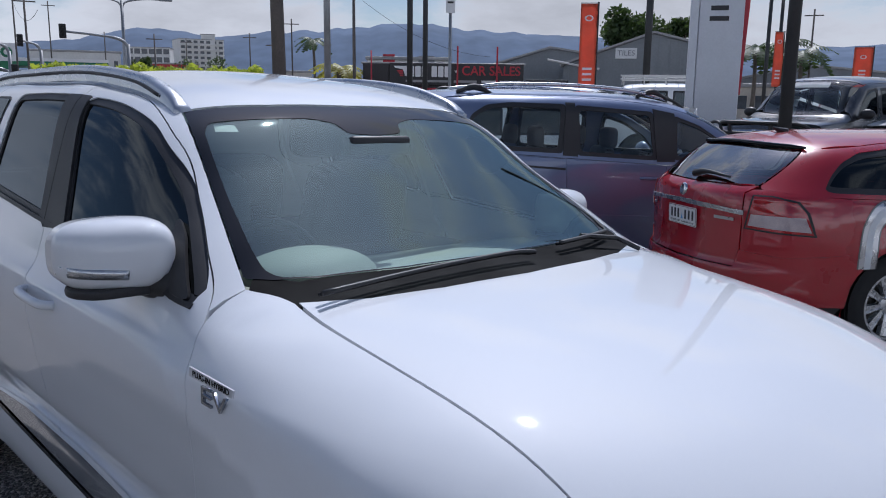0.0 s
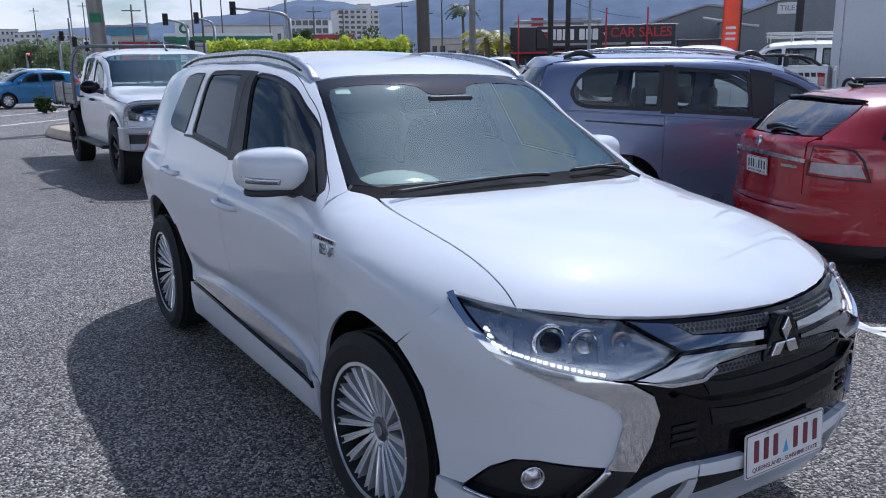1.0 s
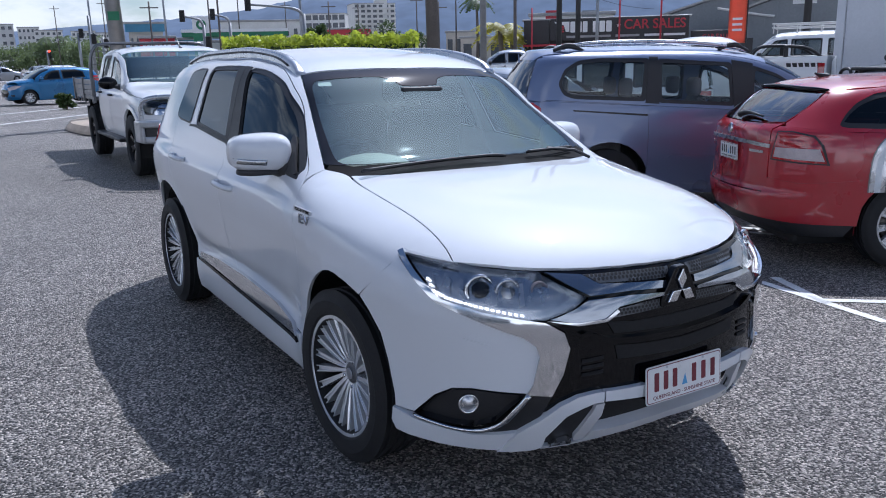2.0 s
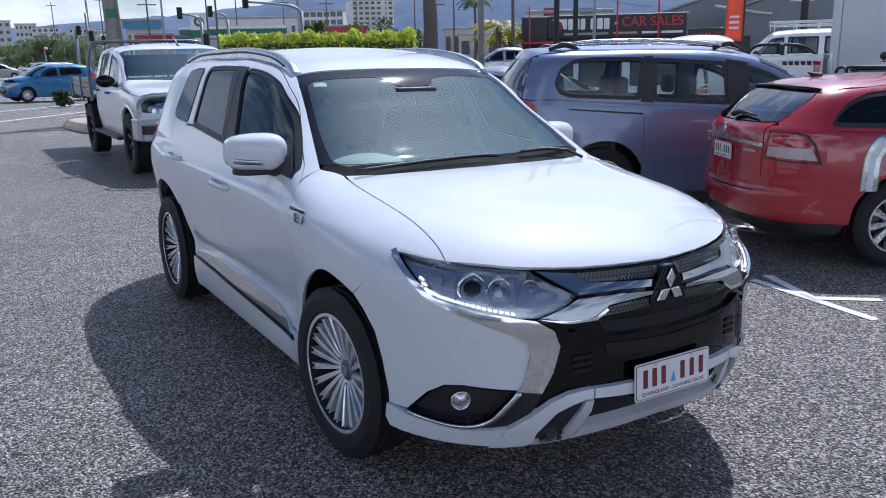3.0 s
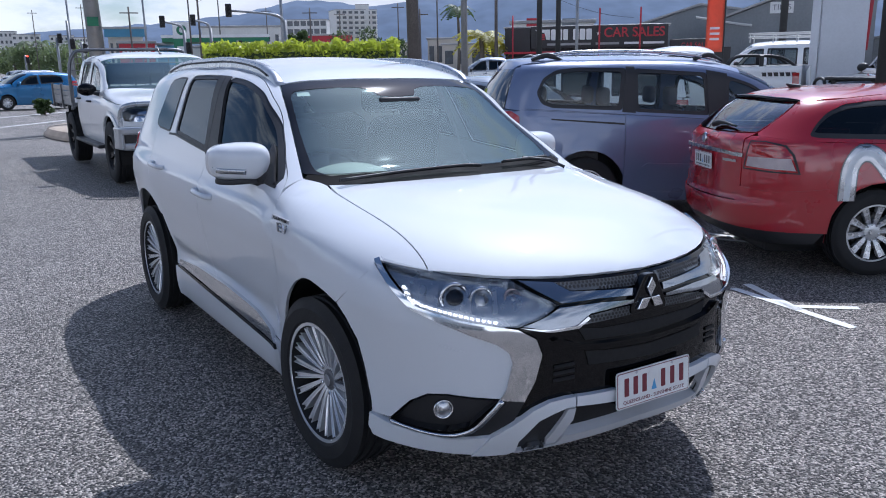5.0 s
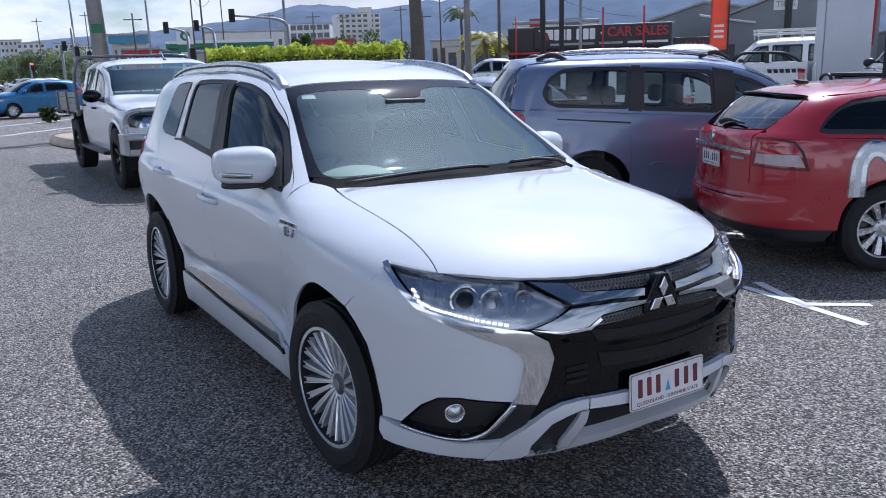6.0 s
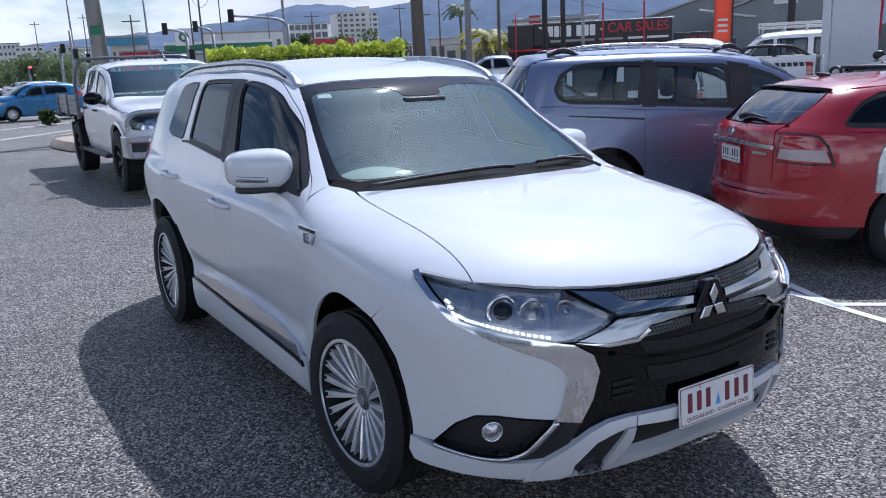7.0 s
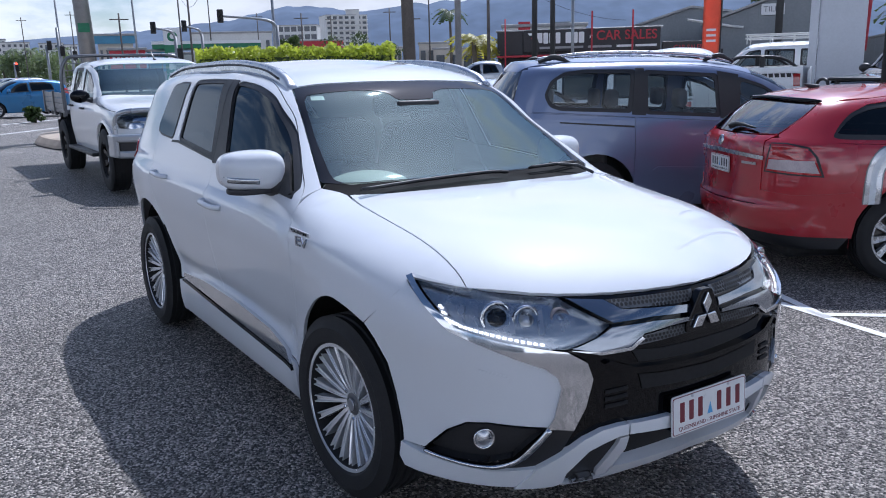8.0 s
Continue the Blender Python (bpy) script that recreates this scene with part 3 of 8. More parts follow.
def well_liner(car, x, z, r, y0, y1):
    """The dark tub over a wheel, open below and towards the outside."""
    bm = bmesh.new()
    n, rows = 16, []
    for k in range(n + 1):
        a = radians(-15 + 210 * k / n)
        p = (x + r * math.cos(a), z + r * math.sin(a))
        rows.append((bm.verts.new((p[0], y0, p[1])), bm.verts.new((p[0], y1, p[1]))))
    for a, b in zip(rows, rows[1:]):
        bm.faces.new((a[0], a[1], b[1], b[0]))
    bm.faces.new([r1[1] for r1 in rows])
    return part("wheel_arch_liner", bm, GAP, car)


# ---- the white car ----
FACE = Matrix(((0, 0, 1, 0), (1, 0, 0, 0), (0, 1, 0, 0), (0, 0, 0, 1)))
S = SUV


def edge(pts, shape=None):
    """A line given from above, as it shows from the side."""
    p = (shape or S).place("top", *np.array(pts).T)
    return [(a, c) for a, _, c in p.tolist()]


car = thing("suv_car", "white pearl plug-in hybrid five-door suv parked on asphalt", "car", pose(0, -0.8, 0, -1.0, 0, 0) @ pose(0, 0.8, 0))
HOOD_EDGE = [(-0.268, 0.652), (-0.13, 0.668), (0.07, 0.672), (0.356, 0.676), (0.525, 0.685), (0.607, 0.698)]
SCREEN_EDGE = [(-0.37, 0.725), (-0.50, 0.69), (-0.75, 0.625), (-0.985, 0.57)]
ROOF_EDGE = [(-0.985, 0.57), (-1.3, 0.565), (-1.8, 0.57), (-2.4, 0.565), (-3.0, 0.54), (-3.35, 0.51)]
LAMP_TIP = (0.43, 0.944)
ARCH_R = (-2.64, 0.37, 0.465)
ARCH_LINE = [(0.262, 0.761), (0.19, 0.783), (0.115, 0.797), (0.05, 0.803), (-0.005, 0.796), (-0.07, 0.773), (-0.15, 0.728), (-0.235, 0.662), (-0.298, 0.588), (-0.345, 0.50), (-0.384, 0.42), (-0.40, 0.37)]
DOOR_F = [(-0.45, 0.40), (-0.40, 0.50), (-0.345, 0.70), (-0.312, 0.90), (-0.325, 0.96), (-0.345, 1.03), (-0.355, 1.08)]
PILLAR = [(-0.355, 1.08), (-0.41, 1.135), (-0.543, 1.228), (-0.692, 1.325), (-0.869, 1.448), (-1.079, 1.542), (-1.304, 1.583), (-1.50, 1.598)]
DOOR_B = [(-1.50, 1.598), (-1.46, 1.35), (-1.43, 1.15), (-1.42, 1.05), (-1.405, 0.92), (-1.42, 0.79), (-1.42, 0.54), (-1.44, 0.41)]
TOPLINE = [(-1.50, 1.598), (-1.70, 1.605), (-2.1, 1.607), (-2.32, 1.598), (-2.42, 1.57)]
DOOR_C = [(-2.42, 1.57), (-2.52, 1.40), (-2.55, 1.25), (-2.53, 1.10), (-2.47, 0.95), (-2.41, 0.87), (-2.36, 0.785), (-2.297, 0.705), (-2.21, 0.56), (-2.175, 0.41)]
BODY_REAR = [(-3.36, 1.30), (-3.30, 1.10), (-3.32, 0.80)]

for sd in (-1, 1):
    arch = curve2(ARCH_LINE, 3)
    part("front_fender", skin(S, "side", [(-0.37, edge([(-0.37, 0.725)])[0][1])] + edge(curve2(HOOD_EDGE)) + [LAMP_TIP, (0.425, 0.905), (0.378, 0.847)] + arch
                              + [(-0.45, 0.40)] + curve2(DOOR_F)[1:] + [(-0.36, 1.10)], WHITE, sd, gap=0.0012), WHITE, car)
    window_f = np.array(curve2([(-0.425, 1.120), (-0.50, 1.182), (-0.695, 1.312), (-0.857, 1.412), (-1.01, 1.487), (-1.21, 1.532), (-1.425, 1.549)]) + [(-1.27, 1.178)])
    open_f = shrunk(window_f, -0.012)
    front = part("front_door", skin(S, "side", curve2(DOOR_F) + curve2(PILLAR)[1:] + curve2(DOOR_B)[1:], WHITE, sd, gap=0.001, holes=[open_f]), WHITE, car)
    part("window_frame", skin(S, "side", open_f, SATIN, sd, lift=-0.004, gap=-0.006, holes=[window_f]), SATIN, front, "black window surround")
    part("window", skin(S, "side", window_f, TINT, sd, lift=-0.010, gap=-0.004, lip=0, calm=0.6), TINT, front, "dark tinted glass")
    part("pillar_trim", skin(S, "side", [(-1.272, 1.168), (-1.430, 1.562), (-1.498, 1.566), (-1.436, 1.155)], SATIN, sd, lift=0.003, lip=0.006, gap=0), SATIN, front, "black pillar trim")
    window_r = np.array(rounded([(-1.487, 1.192), (-1.597, 1.556), (-1.85, 1.558), (-2.095, 1.552), (-2.112, 1.240)], 0.03))
    open_r = shrunk(window_r, -0.012)
    rear = part("rear_door", skin(S, "side", curve2(DOOR_B)[::-1] + curve2(TOPLINE)[1:] + curve2(DOOR_C)[1:], WHITE, sd,
                                  holes=[open_r]), WHITE, car)
    part("window_frame", skin(S, "side", open_r, SATIN, sd, lift=-0.004, gap=-0.006, holes=[window_r]), SATIN, rear, "black window surround")
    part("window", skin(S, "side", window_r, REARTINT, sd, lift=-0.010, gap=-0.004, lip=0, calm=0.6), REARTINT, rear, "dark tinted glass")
    part("pillar_trim", skin(S, "side", [(-1.440, 1.155), (-1.502, 1.566), (-1.602, 1.568), (-1.487, 1.178)], SATIN, sd, lift=0.003, lip=0.006, gap=0), SATIN, rear, "black pillar trim")
    quarter = rounded([(-2.232, 1.232), (-2.19, 1.548), (-2.35, 1.548), (-2.50, 1.530), (-2.59, 1.30), (-2.575, 1.265), (-2.48, 1.243)], 0.03)
    # pillar, cant rail and rear quarter in one pressing
    body = part("body_side", skin(S, "side", [(-0.37, 1.10), (-0.37, edge([(-0.37, 0.725)])[0][1])] + edge(curve2(SCREEN_EDGE))[1:] + edge(curve2(ROOF_EDGE))[1:]
                                  + BODY_REAR + [(-3.32, 0.62), (-3.05, 0.56)] + arc(*ARCH_R, 157, 47)
                                  + curve2(DOOR_C)[::-1][11:-1] + curve2(TOPLINE)[::-1] + curve2(PILLAR)[::-1][1:], WHITE, sd, gap=0.0006), WHITE, car)
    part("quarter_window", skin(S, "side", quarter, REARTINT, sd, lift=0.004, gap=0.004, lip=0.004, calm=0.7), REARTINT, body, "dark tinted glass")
    part("quarter_surround", skin(S, "side", quarter, SATIN, sd, lift=0.002, gap=-0.006, lip=0.006), SATIN, body, "black window surround")
    part("belt_strip", skin(S, "side", [(-0.42, 1.108), (-1.27, 1.168), (-1.487, 1.181), (-2.11, 1.228), (-2.235, 1.223), (-2.235, 1.211), (-2.11, 1.214), (-1.487, 1.168), (-1.27, 1.155), (-0.42, 1.097)], SATIN, sd, lift=0.004, lip=0.006, gap=0), SATIN, car, "black strip under the side windows")
    # sill with its bright strip
    part("sill", skin(S, "side", [(-0.43, 0.21), (-0.43, 0.37), (-0.45, 0.395), (-1.44, 0.405), (-2.178, 0.40), (-2.195, 0.21)], WHITE, sd, lift=0.012), WHITE, car, "white side skirt")
    part("sill_strip", skin(S, "side", [(-0.48, 0.375), (-0.54, 0.425), (-0.75, 0.465), (-1.2, 0.487), (-1.7, 0.485), (-2.08, 0.455), (-2.08, 0.425)], CHROME, sd, lift=0.022, lip=0.02), CHROME, car, "chrome side strip")
    part("sill_line", skin(S, "side", [(-0.46, 0.352), (-0.48, 0.374), (-2.10, 0.42), (-2.10, 0.402)], BLACK, sd, lift=0.024, lip=0.02), BLACK, car, "black line under the chrome strip")
    # handles
    for door, (hx, hz) in ((front, (-1.27, 0.972)), (rear, (-2.24, 1.025))):
        y = float(S.half(hx, hz)) * sd
        part("handle_cup", skin(S, "side", rounded([(hx + 0.06, hz - 0.045), (hx + 0.07, hz + 0.02), (hx - 0.07, hz + 0.025), (hx - 0.09, hz - 0.03)], 0.04), WHITE, sd, lift=0.001, lip=0, gap=0), WHITE, door)
        part("handle", tube(bent([(hx + 0.12, y * 0.995, hz - 0.004), (hx + 0.09, y + 0.028 * sd, hz), (hx, y + 0.036 * sd, hz + 0.003), (hx - 0.10, y + 0.03 * sd, hz + 0.004), (hx - 0.13, y * 0.995, hz + 0.004)], 4), 0.014, 10), WHITE, door, "body-coloured door handle", True)
    # mirror
    # the far mirror sits a little lower and closer in
    mx, my, mz = (-0.68, 0.905, 1.193) if sd < 0 else (-0.72, 0.86, 1.165)
    arm = part("door_mirror", tube(bent([(-0.52, 0.76 * sd, 1.105), (-0.60, 0.81 * sd, 1.115), (mx + 0.02, (my - 0.06) * sd, mz - 0.065)], 4), [0.05] * 4 + [0.04] * 5, 12), SATIN, front, "white mirror on a black arm", True)

    def shell(y, z, lift=0.0):
        """The forward face of the mirror, for y and z from -1 to 1."""
        x = max(1 - abs(y) ** 4 - abs(z) ** 3, 0) ** 0.4
        return Vector((mx + 0.10 * x * (1 - 0.12 * y) - 0.025 * y + lift, sd * (my + 0.128 * y), mz + 0.088 * z * (1 - 0.10 * max(y, 0))))
    bm = bmesh.new()
    rows = []
    n, k = 26, 18
    for i in range(n + 1):
        y = math.sin(math.pi * (i / n - 0.5))
        zt = max(1 - abs(y) ** 4, 0) ** (1 / 3)
        rows.append([shell(y, zt * math.sin(math.pi * (j / k - 0.5))) for j in range(k + 1)])
    grid = [[bm.verts.new(p) for p in row] for row in rows]
    tail = [[bm.verts.new((mx - 0.045 - 0.025 * math.sin(math.pi * (i / n - 0.5)), p.y, mz + (p.z - mz) * 0.96)) for p in (row[0], row[-1])] for i, row in enumerate(rows)]
    for a, b, ta, tb in zip(grid, grid[1:], tail, tail[1:]):
        for j in range(k):
            bm.faces.new((a[j], b[j], b[j + 1], a[j + 1]))
        bm.faces.new((a[0], ta[0], tb[0], b[0]))
        bm.faces.new((a[k], b[k], tb[1], ta[1]))
        bm.faces.new((ta[0], ta[1], tb[1], tb[0]))
    bmesh.ops.remove_doubles(bm, verts=bm.verts, dist=0.0004)
    bmesh.ops.recalc_face_normals(bm, faces=bm.faces)
    part("mirror_shell", bm, WHITE, arm, "white mirror shell", True)
    part("mirror_foot", slab(rounded([(mx + 0.088, my - 0.12), (mx + 0.080, my + 0.07), (mx + 0.02, my + 0.115), (mx - 0.05, my + 0.10), (mx - 0.05, my - 0.11)], 0.04), mz - 0.094, mz - 0.070, 0.008, Matrix.Diagonal((1, sd, 1, 1))), SATIN, arm)
    bm = bmesh.new()
    lo = [bm.verts.new(shell(0.0 + 0.0975 * i, -0.56 + 0.006 * i, 0.003)) for i in range(11)]
    hi = [bm.verts.new(shell(0.0 + 0.0975 * i, -0.30 + 0.010 * i, 0.003)) for i in range(11)]
    for i in range(10):
        bm.faces.new((lo[i], lo[i + 1], hi[i + 1], hi[i]))
    bmesh.ops.recalc_face_normals(bm, faces=bm.faces)
    bmesh.ops.solidify(bm, geom=bm.faces[:], thickness=0.006)
    part("mirror_indicator", bm, LAMPGREY, arm, "dark turn signal strip", True)
    part("mirror_corner", skin(S, "side", rounded([(-0.44, 1.115), (-0.52, 1.10), (-0.62, 1.165), (-0.665, 1.27), (-0.60, 1.235)], 0.015), SATIN, sd, lift=0.003, gap=0), SATIN, front, "black mirror base")
    # roof rail
    zr = lambda x, y: float(S.place("top", np.array([x]), np.array([y]))[0, 2])
    rail_pts = [(-0.985, 0.565, zr(-0.985, 0.565) + 0.004), (-1.10, 0.56, zr(-1.10, 0.56) + 0.012), (-1.3, 0.555, zr(-1.3, 0.555) + 0.022), (-1.7, 0.555, zr(-1.7, 0.555) + 0.024),
                (-2.2, 0.555, zr(-2.2, 0.555) + 0.022), (-2.7, 0.54, zr(-2.7, 0.54) + 0.02), (-3.1, 0.52, zr(-3.1, 0.52) + 0.008), (-3.2, 0.515, zr(-3.2, 0.515) - 0.01)]
    path = bent([(x, y * sd, z) for x, y, z in rail_pts], 5)
    bm = bmesh.new()
    rings = []
    for i, p in enumerate(path):
        k = min(1.0, 0.35 + 0.25 * i, 0.3 + 0.2 * (len(path) - 1 - i))
        rings.append([bm.verts.new((p.x, p.y + dy, p.z - 0.004 + dz * (k if dz > 0 else 1))) for dy, dz in ((-0.027, -0.03), (-0.026, 0.010), (-0.018, 0.022), (0.0, 0.026), (0.018, 0.022), (0.026, 0.010), (0.027, -0.03))])
    for a, b in zip(rings, rings[1:]):
        for k in range(6):
            bm.faces.new((a[k], a[k + 1], b[k + 1], b[k]))
    bm.faces.new(rings[0])
    bm.faces.new(rings[-1][::-1])
    bmesh.ops.recalc_face_normals(bm, faces=bm.faces)
    part("roof_rail", bm, SILVER, car, "silver roof rail", True)
    part("rail_groove", tube(bent([(p[0], (p[1] + 0.028) * sd, p[2] - 0.004) for p in rail_pts[1:-1]], 5), 0.006, 6), SATIN, car, "", True)
    # lamps and bumper corners
    q = lambda pts: [(a * 1.0, b) for a, b in pts]
    lamp_line = rounded([(70.5, 0.928), (56.6, 0.905), (50, 0.893), (43.2, 0.886), (37.5, 0.882), (26.0, 0.802), (30.0, 0.765), (35.5, 0.738), (39.5, 0.741), (57.3, 0.800), (60.5, 0.832)], 0.012)
    lamp = part("headlamp", skin(S, "nose", lamp_line, CLEAR, sd, lift=0.001, lip=0.006), CLEAR, car, "clear headlamp with bright led strip")
    lamp.visible_shadow = False
    part("lamp_bowl", skin(S, "nose", lamp_line, LAMPGREY, sd, lift=-0.032, lip=-0.03, gap=0.002), LAMPGREY, lamp)
    part("lamp_bezel", skin(S, "nose", rounded([(63, 0.893), (52, 0.884), (40, 0.876), (30.5, 0.822), (34, 0.772), (42, 0.764), (56, 0.806), (60, 0.838)], 0.02), LAMPGREY, sd, lift=-0.022, lip=0.012), LAMPGREY, lamp, "satin silver inner reflector")
    for name, deg, zz, rr, mt in (("projector", 49.5, 0.838, 0.042, CHROME), ("reflector", 43.5, 0.834, 0.036, CHROME), ("turn_lamp", 36.5, 0.838, 0.024, PALELENS)):
        o, nn = S.place("nose", np.array([deg]), np.array([zz]))[0], S.normal("nose", np.array([deg]), np.array([zz]))[0]
        o, nn = Vector((o[0], o[1] * sd, o[2])), Vector((nn[0], nn[1] * sd, nn[2]))
        ax = Vector((0.94, 0.30 * sd, 0.0)).normalized()
        bm = lathe([(-0.04, rr * 0.9), (-0.008, rr * 1.25), (0.002, rr * 1.22), (0.0, rr), (-0.018, rr * 0.8), (-0.02, rr * 0.75)], 28, "z")
        ring = part(name, bm, mt, lamp, "", True, Matrix.Translation(o - nn * 0.024) @ ax.to_track_quat("Z", "Y").to_matrix().to_4x4())
        bm = bmesh.new()
        bmesh.ops.create_uvsphere(bm, u_segments=20, v_segments=12, radius=rr * 0.82)
        part("lens", bm, BLACK if name == "projector" else SILVER, lamp, "", True, Matrix.Translation(o - nn * 0.04))
    for deg in (41.0, 46.8, 54.0, 57.0):
        part("lamp_fin", skin(S, "nose", [(deg + 0.55, 0.868), (deg - 0.55, 0.862), (deg - 1.3, 0.790), (deg - 0.3, 0.786)], SILVER, sd, lift=-0.014, lip=0.010, gap=0), SILVER, lamp, "bright reflector fin")
    strip = [(61.5, 0.852), (59.5, 0.818), (56.5, 0.800), (50, 0.781), (44, 0.764), (39.0, 0.752)]
    dots = []
    for a, b in zip(strip, strip[1:]):
        n = max(2, int(abs(a[0] - b[0]) / 1.3) + 1)
        dots += [(a[0] + (b[0] - a[0]) * k / n, a[1] + (b[1] - a[1]) * k / n) for k in range(n)]
    for deg, zz in dots:
        part("led", skin(S, "nose", rounded([(deg + 0.36, zz + 0.006), (deg - 0.36, zz + 0.004), (deg - 0.36, zz - 0.004), (deg + 0.36, zz - 0.002)], 0.003, 2), LED, sd, lift=-0.006, gap=0, lip=0.006, step=0.02), LED, lamp)
    part("lamp_strip", skin(S, "nose", [(62.5, 0.855), (60, 0.80), (56.5, 0.784), (39, 0.737), (37, 0.745), (38, 0.764), (56, 0.812), (59.5, 0.83), (60.5, 0.868)], SILVER, sd, lift=-0.018, lip=0.01, gap=0.001), SILVER, lamp)
    # the chrome hook from the lamp down to the fog lamp
    part("chrome_hook", skin(S, "nose", [(70.3, 0.925), (60.5, 0.830), (57.3, 0.797), (48, 0.766), (35.6, 0.735), (31.6, 0.700), (30.3, 0.645), (31.6, 0.555), (33.9, 0.479), (39.3, 0.486),
                                         (38.0, 0.525), (36.8, 0.62), (37.5, 0.655), (40, 0.684), (50, 0.738), (58.5, 0.782), (61.5, 0.812), (71.5, 0.915)], CHROME, sd, lift=0.010, lip=0.03), CHROME, car, "chrome hook round the bumper corner")
    part("front_bumper", skin(S, "nose", [(71.5, 0.914), (61.2, 0.817), (58.2, 0.788), (49.6, 0.744), (39.5, 0.690), (36.8, 0.659), (36.0, 0.618), (37.2, 0.525), (38.2, 0.487), (50.7, 0.491), (55.4, 0.480), (60.1, 0.437), (66.4, 0.346),
                                          (72.5, 0.345), (72.5, 0.39), (73.8, 0.512), (75.6, 0.616), (79.3, 0.690), (82.6, 0.735), (76.0, 0.82), (72.0, 0.878)], WHITE, sd), WHITE, car, "white bumper corner")
    part("washer_cover", skin(S, "nose", rounded([(52.5, 0.672), (46.5, 0.655), (46.5, 0.632), (52.5, 0.648)], 0.01), WHITE, sd, lift=0.002, lip=0.004, gap=0), WHITE, car)
    fog_line = rounded([(66.2, 0.343), (60, 0.434), (55.4, 0.477), (50.7, 0.488), (39.2, 0.483), (42, 0.439), (45.9, 0.371), (51.2, 0.341), (58.4, 0.336)], 0.015)
    fog = part("fog_lamp", skin(S, "nose", fog_line, SATIN, sd, lift=-0.03, lip=-0.03), SATIN, car, "black fog lamp recess")
    line = [S.place("nose", np.array([a]), np.array([b]))[0] + 0.008 * S.normal("nose", np.array([a]), np.array([b]))[0]
            for a, b in ((66.4, 0.339), (62, 0.333), (56, 0.328), (51, 0.331), (47.5, 0.345), (44.2, 0.376), (41.0, 0.436), (38.6, 0.486))]
    part("fog_trim", tube(bent([(p[0], p[1] * sd, p[2]) for p in line], 4), [0.004] + [0.007] * 12 + [0.009] * 8 + [0.011] * 8, 8), CHROME, fog, "chrome fog lamp trim", True)
    part("fog_base", skin(S, "nose", [(67, 0.336), (58.4, 0.325), (50.5, 0.329), (44.6, 0.359), (40.4, 0.432), (37.4, 0.483), (33.5, 0.482), (36.5, 0.38), (40.5, 0.335), (45.3, 0.320), (51.4, 0.308), (58.5, 0.312), (67, 0.322)], SATIN, sd, lift=-0.002), SATIN, fog)
    o = S.place("nose", np.array([52.0]), np.array([0.425]))[0]
    aim = Matrix.Translation((o[0] - 0.012, (o[1] - 0.012) * sd, o[2])) @ Vector((0.93, 0.36 * sd, 0)).to_track_quat("Z", "Y").to_matrix().to_4x4()
    part("fog_ring", lathe([(-0.03, 0.026), (0.004, 0.036), (0.010, 0.033), (0.002, 0.028), (-0.01, 0.026)], 28, "z"), CHROME, fog, "", True, aim)
    part("fog_glass", lathe([(0.0, 0.028), (0.006, 0.020), (0.009, 0.001)], 28, "z"), SILVER, fog, "", True, aim)
    # lower corner skirt and the wing of the lip
    part("corner_skirt", skin(S, "nose", [(72.6, 0.348), (66.6, 0.330), (58.5, 0.323), (51.4, 0.319), (45.3, 0.331), (40.5, 0.345), (42.5, 0.278), (43.6, 0.254), (54.2, 0.251), (60.2, 0.249), (68.3, 0.250), (72.3, 0.256), (73.6, 0.29)], WHITE, sd, lift=0.012, lip=0.03), WHITE, car, "white lower bumper skirt")
    part("lip_arm", skin(S, "nose", [(46.2, 0.254), (44.8, 0.277), (41.2, 0.346), (37, 0.392), (32.2, 0.454), (28.5, 0.480), (24.5, 0.489), (22.5, 0.489), (22.5, 0.452), (24.6, 0.450), (27.6, 0.434), (30.6, 0.410), (34.9, 0.325), (35.6, 0.278), (37.5, 0.264), (42.7, 0.256)], WHITE, sd, lift=0.020, lip=0.04), WHITE, car, "white lower lip arm")
    part("lip_vent", skin(S, "nose", [(35.6, 0.280), (34.8, 0.325), (30.5, 0.408), (27.6, 0.432), (24.6, 0.447), (22.2, 0.447), (22.5, 0.40), (25, 0.32), (27, 0.285), (33, 0.272)], SATIN, sd, lift=0.004, lip=0.006), SATIN, car, "black vent in the lower lip")
    part("lip_upright", skin(S, "nose", [(28.6, 0.318), (25.0, 0.420), (24.4, 0.447), (22.2, 0.447), (22.4, 0.40), (24.6, 0.336), (26.0, 0.296), (28.4, 0.294)], SKID, sd, lift=0.018, lip=0.03), SKID, car, "silver grey upright of the lower lip")
    part("lip_chrome", skin(S, "nose", rounded([(34.2, 0.284), (33.0, 0.306), (29.4, 0.314), (28.8, 0.292)], 0.006), CHROME, sd, lift=0.026, lip=0.02), CHROME, car, "bright foot of the vent")
    # tail lamp
    part("tail_lamp", skin(S, "side", rounded([(-3.10, 1.09), (-3.14, 1.17), (-3.45, 1.17), (-3.45, 1.06), (-3.2, 1.04)], 0.03), REDLENS, sd, lift=0.008, lip=0.02), REDLENS, car, "red tail lamp")

# bonnet, roof, screens
part("bonnet", skin(S, "top", whole_top([tuple(S.place("nose", np.array([d]), np.array([z]))[0][:2].tolist()) for d, z in ((0.3, 0.8815), (8, 0.8815), (16, 0.8815), (24, 0.882), (31, 0.884), (37.5, 0.887), (43.2, 0.891), (50, 0.898))] + curve2(HOOD_EDGE)[::-1]
                                        + [(-0.20, 0.5), (-0.165, 0.3), (-0.15, 0.0)]), WHITE, gap=0.0012), WHITE, car, "white bonnet")
